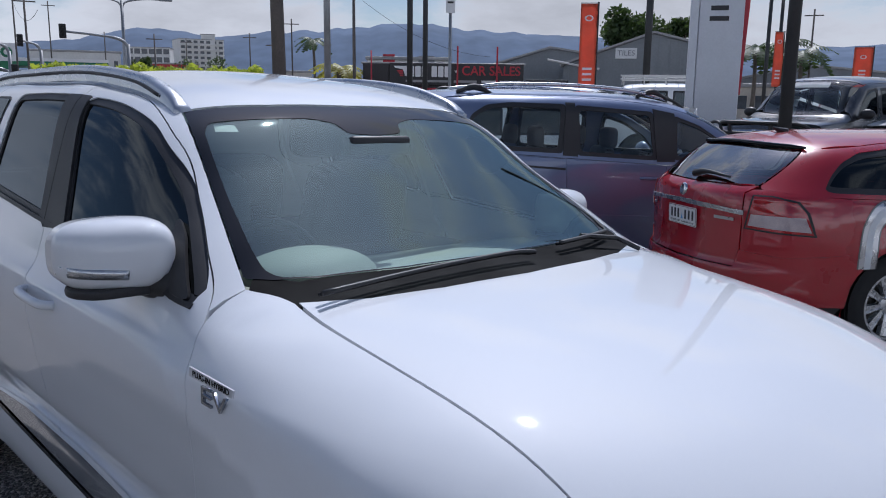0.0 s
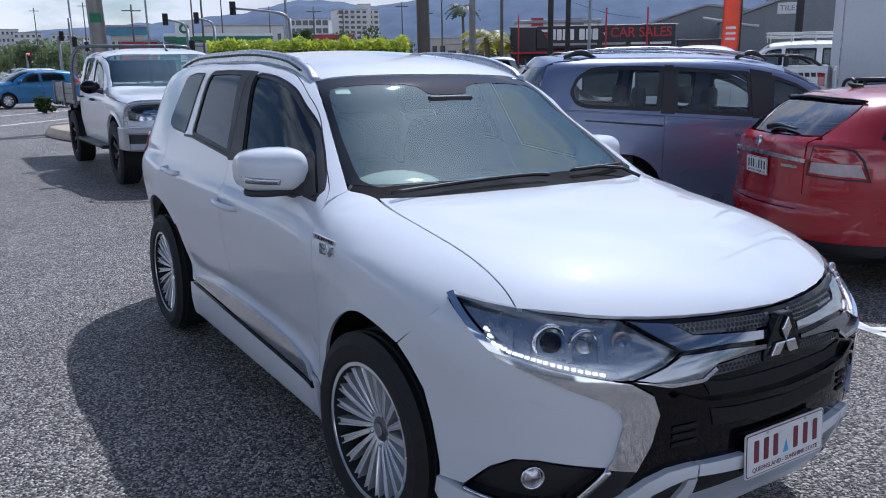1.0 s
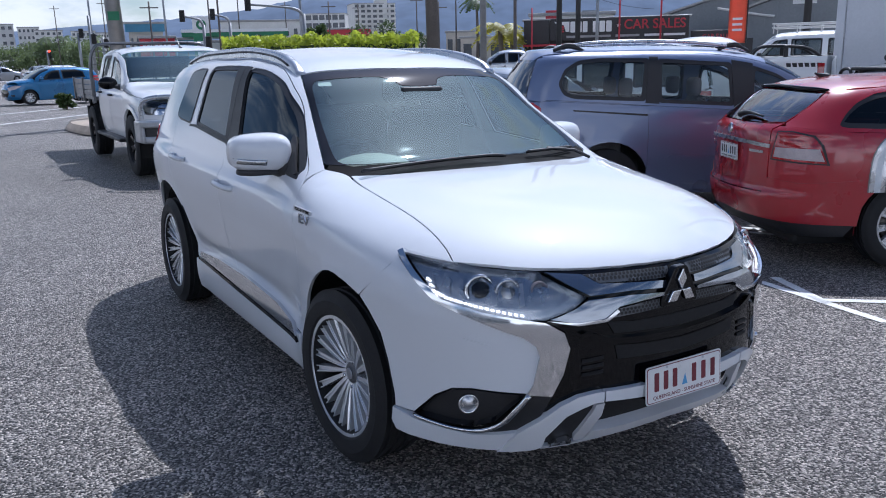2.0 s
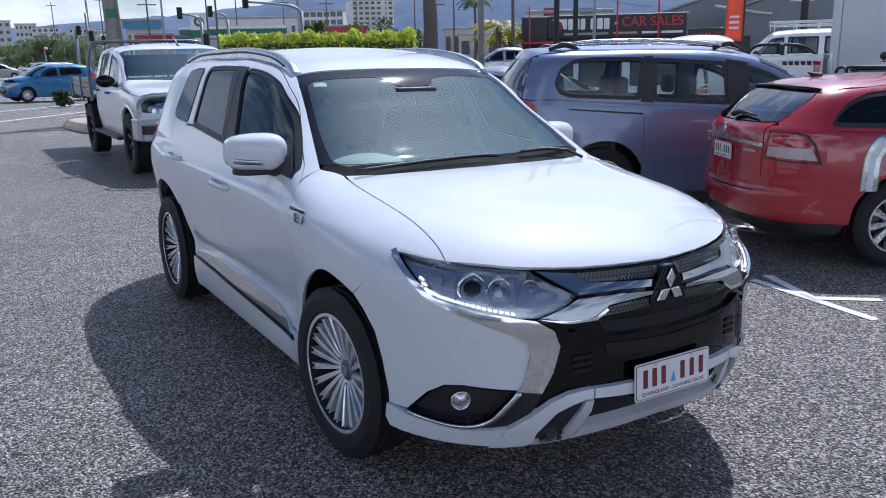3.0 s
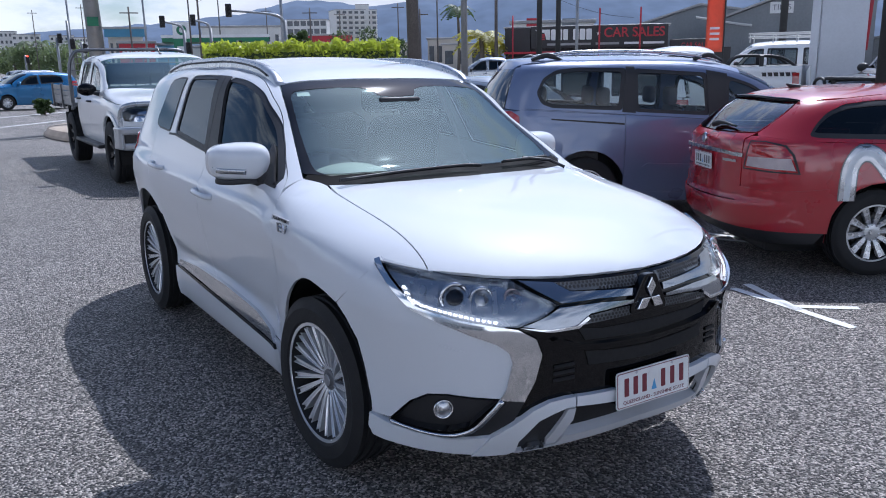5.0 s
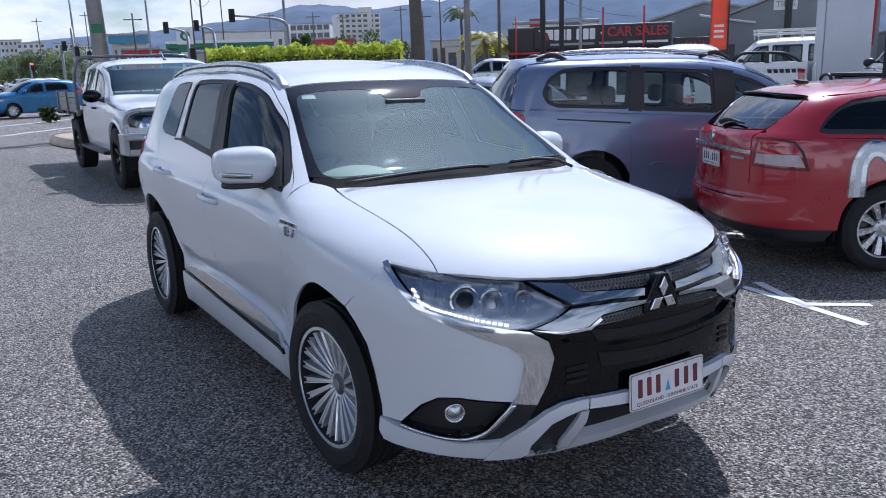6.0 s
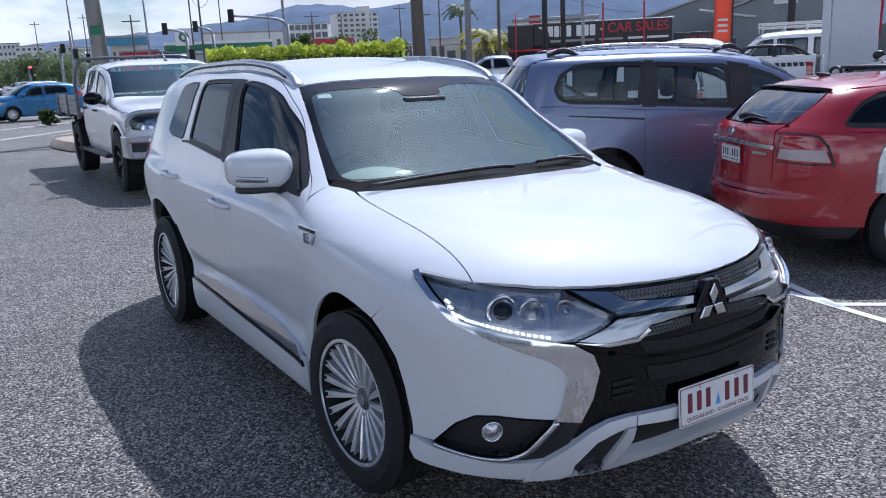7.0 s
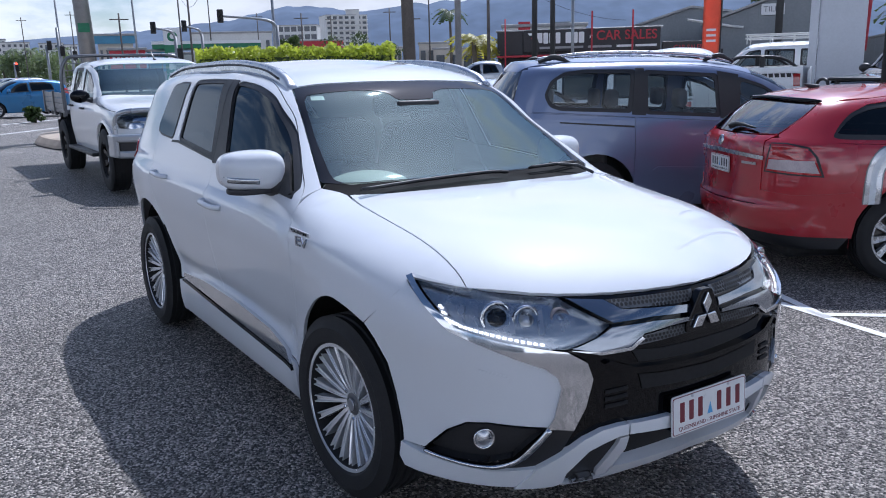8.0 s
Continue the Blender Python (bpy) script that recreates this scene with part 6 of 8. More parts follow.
part("head_board", tube(bent([(-2.66, -0.93, 0.95), (-2.66, -0.93, 1.45), (-2.66, -0.86, 1.68), (-2.66, -0.70, 1.755), (-2.66, 0, 1.76), (-2.66, 0.70, 1.755), (-2.66, 0.86, 1.68), (-2.66, 0.93, 1.45), (-2.66, 0.93, 0.95)], 4), 0.026, 10), ALLOYGREY, tray, "grey tubular cab guard", True)
for y in np.linspace(-0.6, 0.6, 7):
    part("guard_bar", rod((-2.66, y, 0.95), (-2.66, y, 1.755), 0.008, sides=6), ALLOYGREY, tray)
for k in range(5):
    part("guard_bar", rod((-2.66, -0.9, 1.25 + 0.1 * k), (-2.66, 0.9, 1.25 + 0.1 * k), 0.006, sides=6), ALLOYGREY, tray)
part("aerial", tube([(-1.22, 0.12, 1.655), (-1.30, 0.12, 1.70), (-1.42, 0.12, 1.80)], [0.025, 0.010, 0.004], 6), SATIN, ute)


# ---- ground, road and marks ----
ASPHALT = asphalt_material("yard_asphalt", (0.019, 0.0174, 0.0155), (0.70, 0.635, 0.575))
LINE = material("road_paint", (0.72, 0.72, 0.70), 0.7, grain=(0.015, 0.12), stain=(0.3, 0.12))
CONCRETE = material("kerb_concrete", (0.44, 0.36, 0.28), 0.85, grain=(0.01, 0.12), stain=(0.4, 0.15), bump=(0.02, 0.002))
bm = bmesh.new()
grid = [[bm.verts.new((x, y, slope(y))) for x in np.concatenate([np.linspace(-3000, -60, 6), np.linspace(-50, 40, 40), np.linspace(60, 1500, 5)])]
        for y in np.concatenate([np.linspace(-1500, -40, 5), np.linspace(-30, -0.8, 20), np.linspace(0, 6.5, 8), np.linspace(7, 9, 5), np.linspace(9.5, 12, 6), np.linspace(13, 16, 4), np.linspace(18, 60, 22), np.linspace(80, 3000, 6)])]
for a, b in zip(grid, grid[1:]):
    for k in range(len(a) - 1):
        bm.faces.new((a[k], a[k + 1], b[k + 1], b[k]))
tagged(part("ground", bm, ASPHALT), "grey worn asphalt of a car yard and road", "ground", kind="structure")


def stripe(name, a, b, w, label="worn white painted line on the asphalt"):
    a, b = Vector((*a, 0)), Vector((*b, 0))
    d = (b - a).normalized()
    s = Vector((-d.y, d.x, 0)) * w / 2
    n = max(2, int((b - a).length / 0.5))
    bm = bmesh.new()
    rows = []
    for i in range(n + 1):
        p = a + (b - a) * i / n
        wob = 1 + 0.12 * noise.noise(p * 2.1)
        l, r = p + s * wob, p - s * wob
        rows.append((bm.verts.new((l.x, l.y, slope(l.y) + 0.005)), bm.verts.new((r.x, r.y, slope(r.y) + 0.005))))
    for p, q in zip(rows, rows[1:]):
        bm.faces.new((p[0], p[1], q[1], q[0]))
    bmesh.ops.recalc_face_normals(bm, faces=bm.faces)
    return tagged(part(name, bm, LINE), label, "line", kind="structure")


stripe("bay_line", (0.24, 2.68), (-0.78, 2.83), 0.07)
stripe("bay_line", (-0.80, 3.02), (-0.18, 2.74), 0.07)
stripe("bay_line", (-0.24, 2.80), (0.02, 3.12), 0.07)
stripe("bay_line", (-2.1, 4.15), (-1.72, 4.34), 0.07)
stripe("bay_line", (-3.6, 4.0), (-1.6, 4.5), 0.08)
stripe("lane_line", (-21.0, -2.2), (-27.5, 3.0), 0.16)
stripe("lane_line", (-26.5, -2.0), (-34.0, 4.6), 0.18)
stripe("lane_line", (-46.0, -1.0), (-62.0, 6.5), 0.25)
stripe("lane_line", (-38.0, -4.0), (-45.0, 0.0), 0.2)

TAR = material("dark_tar_seam", (0.012, 0.012, 0.012), 0.6, grain=(0.01, 0.2), stain=(0.3, 0.2))
for a, b in (((-18.77, -0.65), (-18.54, -0.08)), ((-18.54, -0.08), (-18.76, 0.47))):
    seam = stripe("tar_seam", a, b, 0.16, "dark tar seam across the asphalt")
    seam.data.materials[0] = TAR

VIEW = Vector((2.85, -2.07, 0))


def spot(bearing, far):
    """A place by its bearing (degrees from ahead of the white car) and distance from the corner of the yard."""
    return VIEW.x + far * math.cos(radians(bearing)), VIEW.y + far * math.sin(radians(bearing))


def facing(bearing, far, turn=0.0, z=None):
    x, y = spot(bearing, far)
    return pose(x, y, slope(y) if z is None else z, 0, 0, bearing - 90 + turn)


# kerbed traffic island beside the truck
island = thing("traffic_island", "pale concrete traffic island with a sloped kerb", "kerb")
line = [(-16.8, 0.95), (-17.6, 0.62), (-19.0, 0.48), (-20.2, 0.62), (-21.0, 1.05), (-21.0, 1.9), (-19.5, 3.0), (-16.5, 4.2), (-14.0, 4.5), (-13.6, 3.2)]
bm = bmesh.new()
rings = []
c = Vector((-17.6, 2.2, 0))
for k, z in ((1.0, 0.0), (0.985, 0.06), (0.93, 0.18), (0.88, 0.20)):
    rings.append([bm.verts.new((c.x + (p.x - c.x) * k, c.y + (p.y - c.y) * k, z)) for p in bent([(x, y, 0) for x, y in line], 4, True)])
for p, q in zip(rings, rings[1:]):
    for i in range(len(p)):
        j = (i + 1) % len(p)
        bm.faces.new((p[i], p[j], q[j], q[i]))
bm.faces.new(rings[-1])
part("kerb", bm, CONCRETE, island)

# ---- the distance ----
# distance haze is put into the hills' blue colour
HILL = material("haze_blue_hill", (0.125, 0.165, 0.235), 1.0, grain=(40.0, 0.12), stain=(220.0, 0.10), spec=0.1)
for name, far, deep, peaks in (("hill", 1500, 500, [(185, 40), (178, 50), (172, 62), (165, 76), (160, 92), (156.2, 112), (152, 101), (148, 112), (145.2, 115), (139, 131), (134, 120), (128, 112), (121, 100), (115.3, 80), (108, 83), (100, 88), (90, 70)]),
                               ("hill", 2300, 500, [(190, 40), (176, 60), (168, 70), (156, 128), (150, 150), (142, 175), (136, 172), (128, 150), (118, 130), (108, 140), (95, 120)])):
    h = spline(*peaks)
    bm = bmesh.new()
    rows = []
    for i, b in enumerate(np.linspace(peaks[-1][0], peaks[0][0], 220)):
        row = []
        for d, k in ((0.80, 0.0), (0.87, 0.45), (0.94, 0.8), (1.0, 1.0), (1.1, 0.6)):
            x, y = spot(b, far * d)
            top = float(h(b)) * k * (1 + 0.05 * noise.noise((b * 0.9, d * 3, far))) + 1.0 * k * noise.noise((b * 5, d * 9, far))
            row.append(bm.verts.new((x, y, top)))
        rows.append(row)
    for p, q in zip(rows, rows[1:]):
        for k in range(4):
            bm.faces.new((p[k], q[k], q[k + 1], p[k + 1]))
    bmesh.ops.recalc_face_normals(bm, faces=bm.faces)
    tagged(part(name, bm, HILL, smooth=True), "long wooded mountain range coloured blue for haze", "hill", kind="structure")

WALLWHITE = material("white_render_wall", (0.62, 0.62, 0.60), 0.85, grain=(0.3, 0.05), stain=(3.0, 0.1))
WALLGREY = material("grey_sheet_wall", (0.22, 0.235, 0.25), 0.7, grain=(0.2, 0.06), stain=(2.5, 0.12))
WALLCREAM = material("cream_wall", (0.50, 0.46, 0.40), 0.85, grain=(0.2, 0.06), stain=(2.0, 0.15))
WINDARK = material("far_window", (0.05, 0.06, 0.075), 0.15, grain=(0.5, 0.3), stain=(3.0, 0.3))
ROOFGREY = material("grey_metal_roof", (0.30, 0.30, 0.30), 0.5, 0.3, grain=(0.2, 0.08), stain=(2.0, 0.15))
SHOPRED = material("red_sign_sheet", (0.42, 0.02, 0.035), 0.5, grain=(0.1, 0.06), stain=(0.8, 0.1))
SHOPBLUE = material("blue_sign_sheet", (0.06, 0.22, 0.35), 0.5, grain=(0.1, 0.06), stain=(0.8, 0.1))
SHOPBLACK = material("black_sign_sheet", (0.018, 0.017, 0.020), 0.45, grain=(0.1, 0.2), stain=(0.8, 0.2))
SIGNWHITE = material("white_sign_paint", (0.72, 0.72, 0.72), 0.5, grain=(0.1, 0.04), stain=(0.8, 0.06))
GREEN = material("green_sign_sheet", (0.015, 0.16, 0.075), 0.45, grain=(0.1, 0.08), stain=(0.8, 0.1))
BANNER = material("orange_red_banner", (0.72, 0.17, 0.10), 0.75, grain=(0.01, 0.06), stain=(0.4, 0.1))
TIMBER = material("weathered_pole_timber", (0.12, 0.105, 0.095), 0.85, grain=(0.03, 0.2), stain=(0.6, 0.2), bump=(0.02, 0.003))
STEEL = material("galvanised_steel", (0.30, 0.31, 0.32), 0.5, 0.6, grain=(0.02, 0.08), stain=(0.3, 0.15))
DARKPOLE = material("dark_painted_pole", (0.03, 0.032, 0.034), 0.55, grain=(0.02, 0.15), stain=(0.4, 0.2))
REDLIGHT = material("red_signal_light", (1.0, 0.06, 0.03), 0.4, emit=3.0)


def block(name, label, b0, b1, far, top, deep, wall, rows=0, cols=0, z0=0.0, category="building", win=None, gap=(0.62, 0.5), balcony=False, turn=0.0, cap=None):
    """A far building between two bearings, with its storeys and windows."""
    mid = (b0 + b1) / 2
    w = 2 * far * math.tan(radians(abs(b0 - b1) / 2))
    ob = thing(name, label, category, facing(mid, far, turn, 0.0))
    part("wall", box(-w / 2, w / 2, 0, deep, z0, top), wall, ob)
    part("roof", box(-w / 2 - 0.2, w / 2 + 0.2, -0.2, deep + 0.2, top, top + (cap or max(0.3, top * 0.012)), 0.05), ROOFGREY, ob)
    if rows:
        ch, cw = (top - z0) / rows, w / cols
        bm = box(-cw * gap[0] / 2, cw * gap[0] / 2, -0.06, 0.04, -ch * gap[1] / 2, ch * gap[1] / 2)
        me = bpy.data.meshes.new("window")
        bm.to_mesh(me)
        bm.free()
        me.materials.append(win or WINDARK)
        slabm = bpy.data.meshes.new("balcony")
        bm = box(-w / 2 + 0.1, w / 2 - 0.1, -1.1, 0, -ch * 0.10, ch * 0.12)
        bm.to_mesh(slabm)
        bm.free()
        slabm.materials.append(wall)
        for i in range(rows):
            z = z0 + ch * (i + 0.55)
            for j in range(cols):
                part("window", me, None, ob, m=pose(-w / 2 + cw * (j + 0.5), 0, z))
            if balcony:
                part("balcony", slabm, None, ob, m=pose(0, 0, z - ch * 0.42))
    return ob


block("apartment_tower", "white apartment tower with rows of balconies", 154.3, 151.4, 420, 27.5, 16, WALLWHITE, 11, 7, balcony=True, turn=14)
block("apartment_tower", "white apartment tower with rows of balconies", 152.9, 152.0, 421, 30.0, 8, WALLWHITE)
block("office_block", "white and grey mid-rise block with large windows", 157.6, 154.9, 390, 21.5, 14, WALLWHITE, 6, 6, gap=(0.8, 0.62), turn=-8)
for b0, b1, top, f in ((177.5, 175.6, 16, 340), (175.4, 174.2, 14.5, 330), (174.5, 172.9, 13.2, 325), (172.4, 171.0, 13.0, 330), (171.0, 170.2, 12.0, 320)):
    block("apartment_block", "cream white apartment block with small dark windows", b0, b1, f, top, 14, WALLWHITE, 6, 5, gap=(0.5, 0.42))
block("shop", "low white shop with a red fascia band", 156.4, 153.3, 160, 5.2, 12, WALLWHITE)
block("fascia", "red sheet metal shop fascia band", 156.5, 153.2, 159.5, 6.8, 0.4, SHOPRED, z0=5.4, category="sign")
block("church_hall", "grey-blue flat-roofed hall with a dark fascia", 169.0, 166.9, 120, 6.0, 14, WALLCREAM, 1, 6, gap=(0.4, 0.5))
block("fascia", "dark blue fascia on the hall", 169.2, 166.7, 119, 6.6, 0.4, SHOPBLUE, z0=5.6, category="sign")
sign = block("hoarding", "red roadside hoarding with pale lettering bars", 168.4, 166.2, 100, 4.2, 0.5, SHOPRED, z0=2.0, category="sign")
for k in range(7):
    part("letter_bar", box(-1.6 + k * 0.45, -1.3 + k * 0.45, -0.06, -0.01, 2.7, 3.5), SIGNWHITE, sign)
block("hoarding", "plain blue sheet roadside hoarding", 166.1, 164.9, 101, 4.0, 0.5, SHOPBLUE, z0=1.8, category="sign")
block("shop", "pale grey low shop front", 166.0, 157.0, 180, 5.5, 12, WALLGREY, 1, 18, gap=(0.5, 0.4))
block("shop", "white flat-roofed two-storey workshop", 163.2, 158.0, 130, 7.2, 10, WALLWHITE, 2, 9, gap=(0.4, 0.3))
for b0, b1, top in ((150.5, 149.2, 4.4), (148.0, 145.8, 5.0), (147.0, 143.2, 4.0)):
    block("shop", "cream low shop with dark openings", b0, b1, 110 + top * 4, top, 12, WALLCREAM, 1, 4, gap=(0.6, 0.5))

# fuel station: canopy and price board
fuel = thing("fuel_station", "green and white fuel station canopy", "building", facing(162.4, 92, 0, 0))
part("canopy", box(-5.2, 5.6, -3, 5, 4.0, 4.7, 0.05), GREEN, fuel)
part("canopy_band", box(-5.25, 5.65, -3.06, -3.0, 4.45, 4.75), SIGNWHITE, fuel)
for x in (-4, 0, 4):
    part("canopy_post", box(x - 0.15, x + 0.15, 0, 0.3, 0, 4.0), WALLWHITE, fuel)
part("shop_wall", box(-4.5, 5, 8, 14, 0, 3.6), WALLWHITE, fuel)
board = thing("price_board", "tall green fuel price board with a white top", "sign", facing(164.45, 80, 0, 0))
part("board", box(-0.78, 0.78, 0, 0.5, 0.3, 4.1, 0.03), GREEN, board)
part("board_top", box(-0.78, 0.78, 0, 0.5, 4.1, 5.6, 0.03), SIGNWHITE, board)
part("board_mark", lathe([(0, 0.45), (-0.04, 0.42), (-0.04, 0.25), (0, 0.22)], 24), GREEN, board, "", False, pose(0, -0.01, 4.85))
for k in range(3):
    part("price_bar", box(-0.5, 0.5, -0.03, 0.0, 1.0 + k * 0.9, 1.6 + k * 0.9), SIGNWHITE, board)

# car-sales building
yard = thing("sales_building", "black low sales building with a long red and white sign", "building", facing(137.15, 62, 0, 0))
part("wall", box(-5.95, 5.95, 0.3, 12, 0, 3.9), SHOPBLACK, yard)
part("roof", box(-6.1, 6.1, 0.2, 12.2, 3.9, 4.05, 0.03), ROOFGREY, yard)
part("awning", box(-5.9, 5.9, -1.2, 0.3, 2.05, 2.2, 0.02), SHOPRED, yard)
fascia = part("sign_board", box(-4.0, 5.9, -0.15, 0.25, 2.42, 4.0, 0.02), SHOPBLACK, yard, "black sign board")
part("sign_base", box(-5.95, -4.05, -0.1, 0.25, 2.2, 3.95, 0.02), SHOPBLACK, yard)
UPR = pose(0, 0, 0, 90, 0, 0)
for x, w in ((-2.35, 0.34), (-1.90, 0.40), (-1.45, 0.34), (-0.70, 0.40), (-0.22, 0.40), (0.26, 0.40)):
    part("letter_block", slab(rounded([(x - w / 2, 3.0), (x + w / 2, 3.0), (x + w / 2, 3.78), (x - w / 2, 3.78)], 0.08), 0, 0.05, 0, pose(0, -0.16, 0) @ UPR), SIGNWHITE, fascia)
part("wing_shape", slab([(-3.7, 3.78), (-2.6, 3.78), (-2.6, 3.05), (-2.85, 3.05), (-3.0, 3.55), (-3.55, 3.62)], 0, 0.05, 0, pose(0, -0.16, 0) @ UPR), SIGNWHITE, fascia)
for k in range(3):
    part("wing_bar", slab([(-3.45 + 0.1 * k, 3.46 - 0.16 * k), (-2.98, 3.46 - 0.16 * k), (-2.98, 3.36 - 0.16 * k), (-3.40 + 0.1 * k, 3.36 - 0.16 * k)], 0, 0.05, 0, pose(0, -0.16, 0) @ UPR), SHOPRED, fascia)
part("star", slab([(0.95 + (0.16 if k % 2 == 0 else 0.07) * math.sin(k * math.pi / 5), 3.42 + (0.16 if k % 2 == 0 else 0.07) * math.cos(k * math.pi / 5)) for k in range(10)], 0, 0.05, 0, pose(0, -0.16, 0) @ UPR), SIGNWHITE, fascia)
lettering("CAR SALES", 0.95, SHOPRED, "sign_text", fascia, pose(3.5, -0.18, 3.45) @ UPR, 0.03, 4.3, 0.012)
for x, w in ((1.6, 1.7), (3.4, 1.2), (4.9, 1.5), (-1.2, 3.2)):
    part("small_line", slab([(x - w / 2, 2.62), (x + w / 2, 2.62), (x + w / 2, 2.78), (x - w / 2, 2.78)], 0, 0.03, 0, pose(0, -0.16, 0) @ UPR), SIGNWHITE if x > 3 else ROOFGREY, fascia)
for x in (1.0, 3.9):
    part("sign_post", box(x - 0.06, x + 0.06, -0.6, -0.48, 0, 5.2), SHOPRED, yard)
part("side_sign", box(6.1, 9.3, 0.2, 0.6, 1.9, 2.9, 0.02), SHOPBLACK, yard)
lettering("CAR SALES", 0.5, SHOPRED, "side_words", yard, pose(7.9, 0.18, 2.45) @ UPR, 0.02, 2.0)
part("side_wall", box(6.0, 10.5, 1.0, 10, 0, 2.3), SHOPBLACK, yard)
back = block("warehouse", "white flat warehouse with a red square sign", 142.2, 136.6, 78, 4.9, 12, WALLWHITE)
part("red_square", box(-2.4, -1.3, -0.1, 0.0, 4.2, 5.4), SHOPRED, back)
part("grey_square", box(0.9, 2.4, -0.1, 0, 4.4, 5.3), WALLGREY, back)

# grey sheds with gabled roofs
def shed(b0, b1, far, eave_l, ridge, eave_r, deep, at=0.5, label="grey steel shed with a low gabled roof"):
    mid = (b0 + b1) / 2
    w = 2 * far * math.tan(radians(abs(b0 - b1) / 2))
    ob = thing("shed", label, "building", facing(mid, far, 0, 0))
    rx = -w / 2 + w * at
    out = [(-w / 2, 0), (w / 2, 0), (w / 2, eave_r), (rx, ridge), (-w / 2, eave_l)]
    part("wall", slab(out, 0, -deep, 0, UPR), WALLGREY, ob)
    for (xa, za), (xb, zb) in (((-w / 2 - 0.3, eave_l - 0.05), (rx, ridge)), ((rx, ridge), (w / 2 + 0.3, eave_r - 0.05))):
        part("roof", slab([(xa, za + 0.02), (xb, zb + 0.02), (xb, zb + 0.22), (xa, za + 0.22)], 0.3, -deep, 0, UPR), ROOFGREY, ob)
    n = int(w / 0.9)
    rib = bpy.data.meshes.new("rib")
    bm = box(-0.03, 0.03, -0.04, 0.0, 0, 1)
    bm.to_mesh(rib)
    bm.free()
    rib.materials.append(WALLGREY)
    for k in range(n):
        x = -w / 2 + (k + 0.5) * w / n
        z = eave_l + (ridge - eave_l) * (x + w / 2) / (rx + w / 2) if x < rx else ridge + (eave_r - ridge) * (x - rx) / (w / 2 - rx)
        part("rib", rib, None, ob, m=pose(x, 0, 0) @ Matrix.Diagonal((1, 1, z, 1)))
    return ob


shed(133.6, 127.4, 82, 4.6, 6.3, 5.8, 20, 0.62)
tiles = shed(128.9, 119.4, 74, 4.4, 7.1, 5.9, 25, 0.62)
part("tile_sign", box(-1.7, 0.1, -0.15, -0.05, 5.0, 5.9, 0.02), SIGNWHITE, tiles)
lettering("TILES", 0.62, WALLGREY, "sign_word", tiles, pose(-0.8, -0.17, 5.45) @ UPR, 0.02, 1.45)
part("gutter", tube([(-7.5, -0.4, 4.9), (-3.8, -0.4, 4.2), (-3.0, -0.4, 4.1)], 0.10, 6), WALLWHITE, tiles)
shed(119.6, 104, 95, 3.0, 5.2, 3.6, 20, 0.4, "long low brown shed with a gabled roof")
block("shop", "low grey shop behind the yard", 118, 100, 70, 2.6, 8, WALLCREAM, 1, 14, gap=(0.6, 0.4))

# banners and the dealer's pylon
def banner(b, far, z0, z1, w, turn=0.0):
    ob = thing("flag_banner", "orange-red feather banner on a dark pole", "banner", facing(b, far, turn, 0))
    bm = bmesh.new()
    rows = []
    for i in range(17):
        t = i / 16
        row = []
        for j in range(7):
            u = j / 6
            row.append(bm.verts.new((-w / 2 + w * u, 0.05 * math.sin(4.2 * t + 3.0 * u) * u, z0 + (z1 - z0) * t)))
        rows.append(row)
    for p, q in zip(rows, rows[1:]):
        for k in range(6):
            bm.faces.new((p[k], p[k + 1], q[k + 1], q[k]))
    bmesh.ops.solidify(bm, geom=bm.faces[:], thickness=0.004)
    cloth = part("cloth", bm, BANNER, ob, "orange-red printed cloth", True)
    part("banner_pole", rod((w / 2 + 0.02, 0, 0), (w / 2 + 0.02, 0, z1 + 0.05), 0.025), SATIN, ob)
    part("banner_arm", rod((w / 2 + 0.02, 0, z1 + 0.02), (-w / 2, 0, z1 + 0.02), 0.012), SATIN, ob)
    part("oval_mark", lathe([(0, 0.13), (-0.01, 0.12), (-0.01, 0.09), (0, 0.08)], 20), SIGNWHITE, cloth, "", False, pose(0, -0.035, z1 - 0.42) @ Matrix.Diagonal((1, 1, 0.7, 1)))
    for k in range(3):
        part("text_bar", box(-0.14, 0.14, -0.045, -0.038, z0 + 0.35 + 0.16 * k, z0 + 0.42 + 0.16 * k), SIGNWHITE, cloth)
    return ob


banner(128.75, 26.5, 1.75, 4.35, 0.50)
banner(116.1, 41, 2.2, 4.6, 0.5, 40)
banner(111.3, 41, 2.2, 3.9, 0.75)
PYLONW = material("pylon_white_panel", (0.60, 0.62, 0.66), 0.35, grain=(0.05, 0.03), stain=(1.0, 0.05))
pylon = thing("sign_pylon", "tall white dealer pylon with a red edge", "sign", facing(121.4, 22.0, 0))
part("front_panel", box(-0.40, 0.62, -0.02, 0.45, 0.15, 7.0, 0.02), PYLONW, pylon)
part("side_panel", box(-0.60, -0.41, -0.08, 0.5, 0.1, 7.0, 0.02), PYLONW, pylon)
part("red_blade", slab([(0.50, 1.6), (0.66, 1.6), (0.86, 7.0), (0.64, 7.0)], 0, 0.3, 0, pose(0, 0.35, 0) @ UPR), SHOPRED, pylon, "slanting red edge")
for z, w in ((3.62, 0.40), (3.38, 0.44)):
    part("name_bar", box(0.06 - w / 2, 0.06 + w / 2, -0.03, -0.021, z - 0.055, z + 0.055), SATIN, pylon)
part("plinth", box(-0.7, 0.75, -0.15, 0.6, 0, 0.16, 0.02), CONCRETE, pylon)

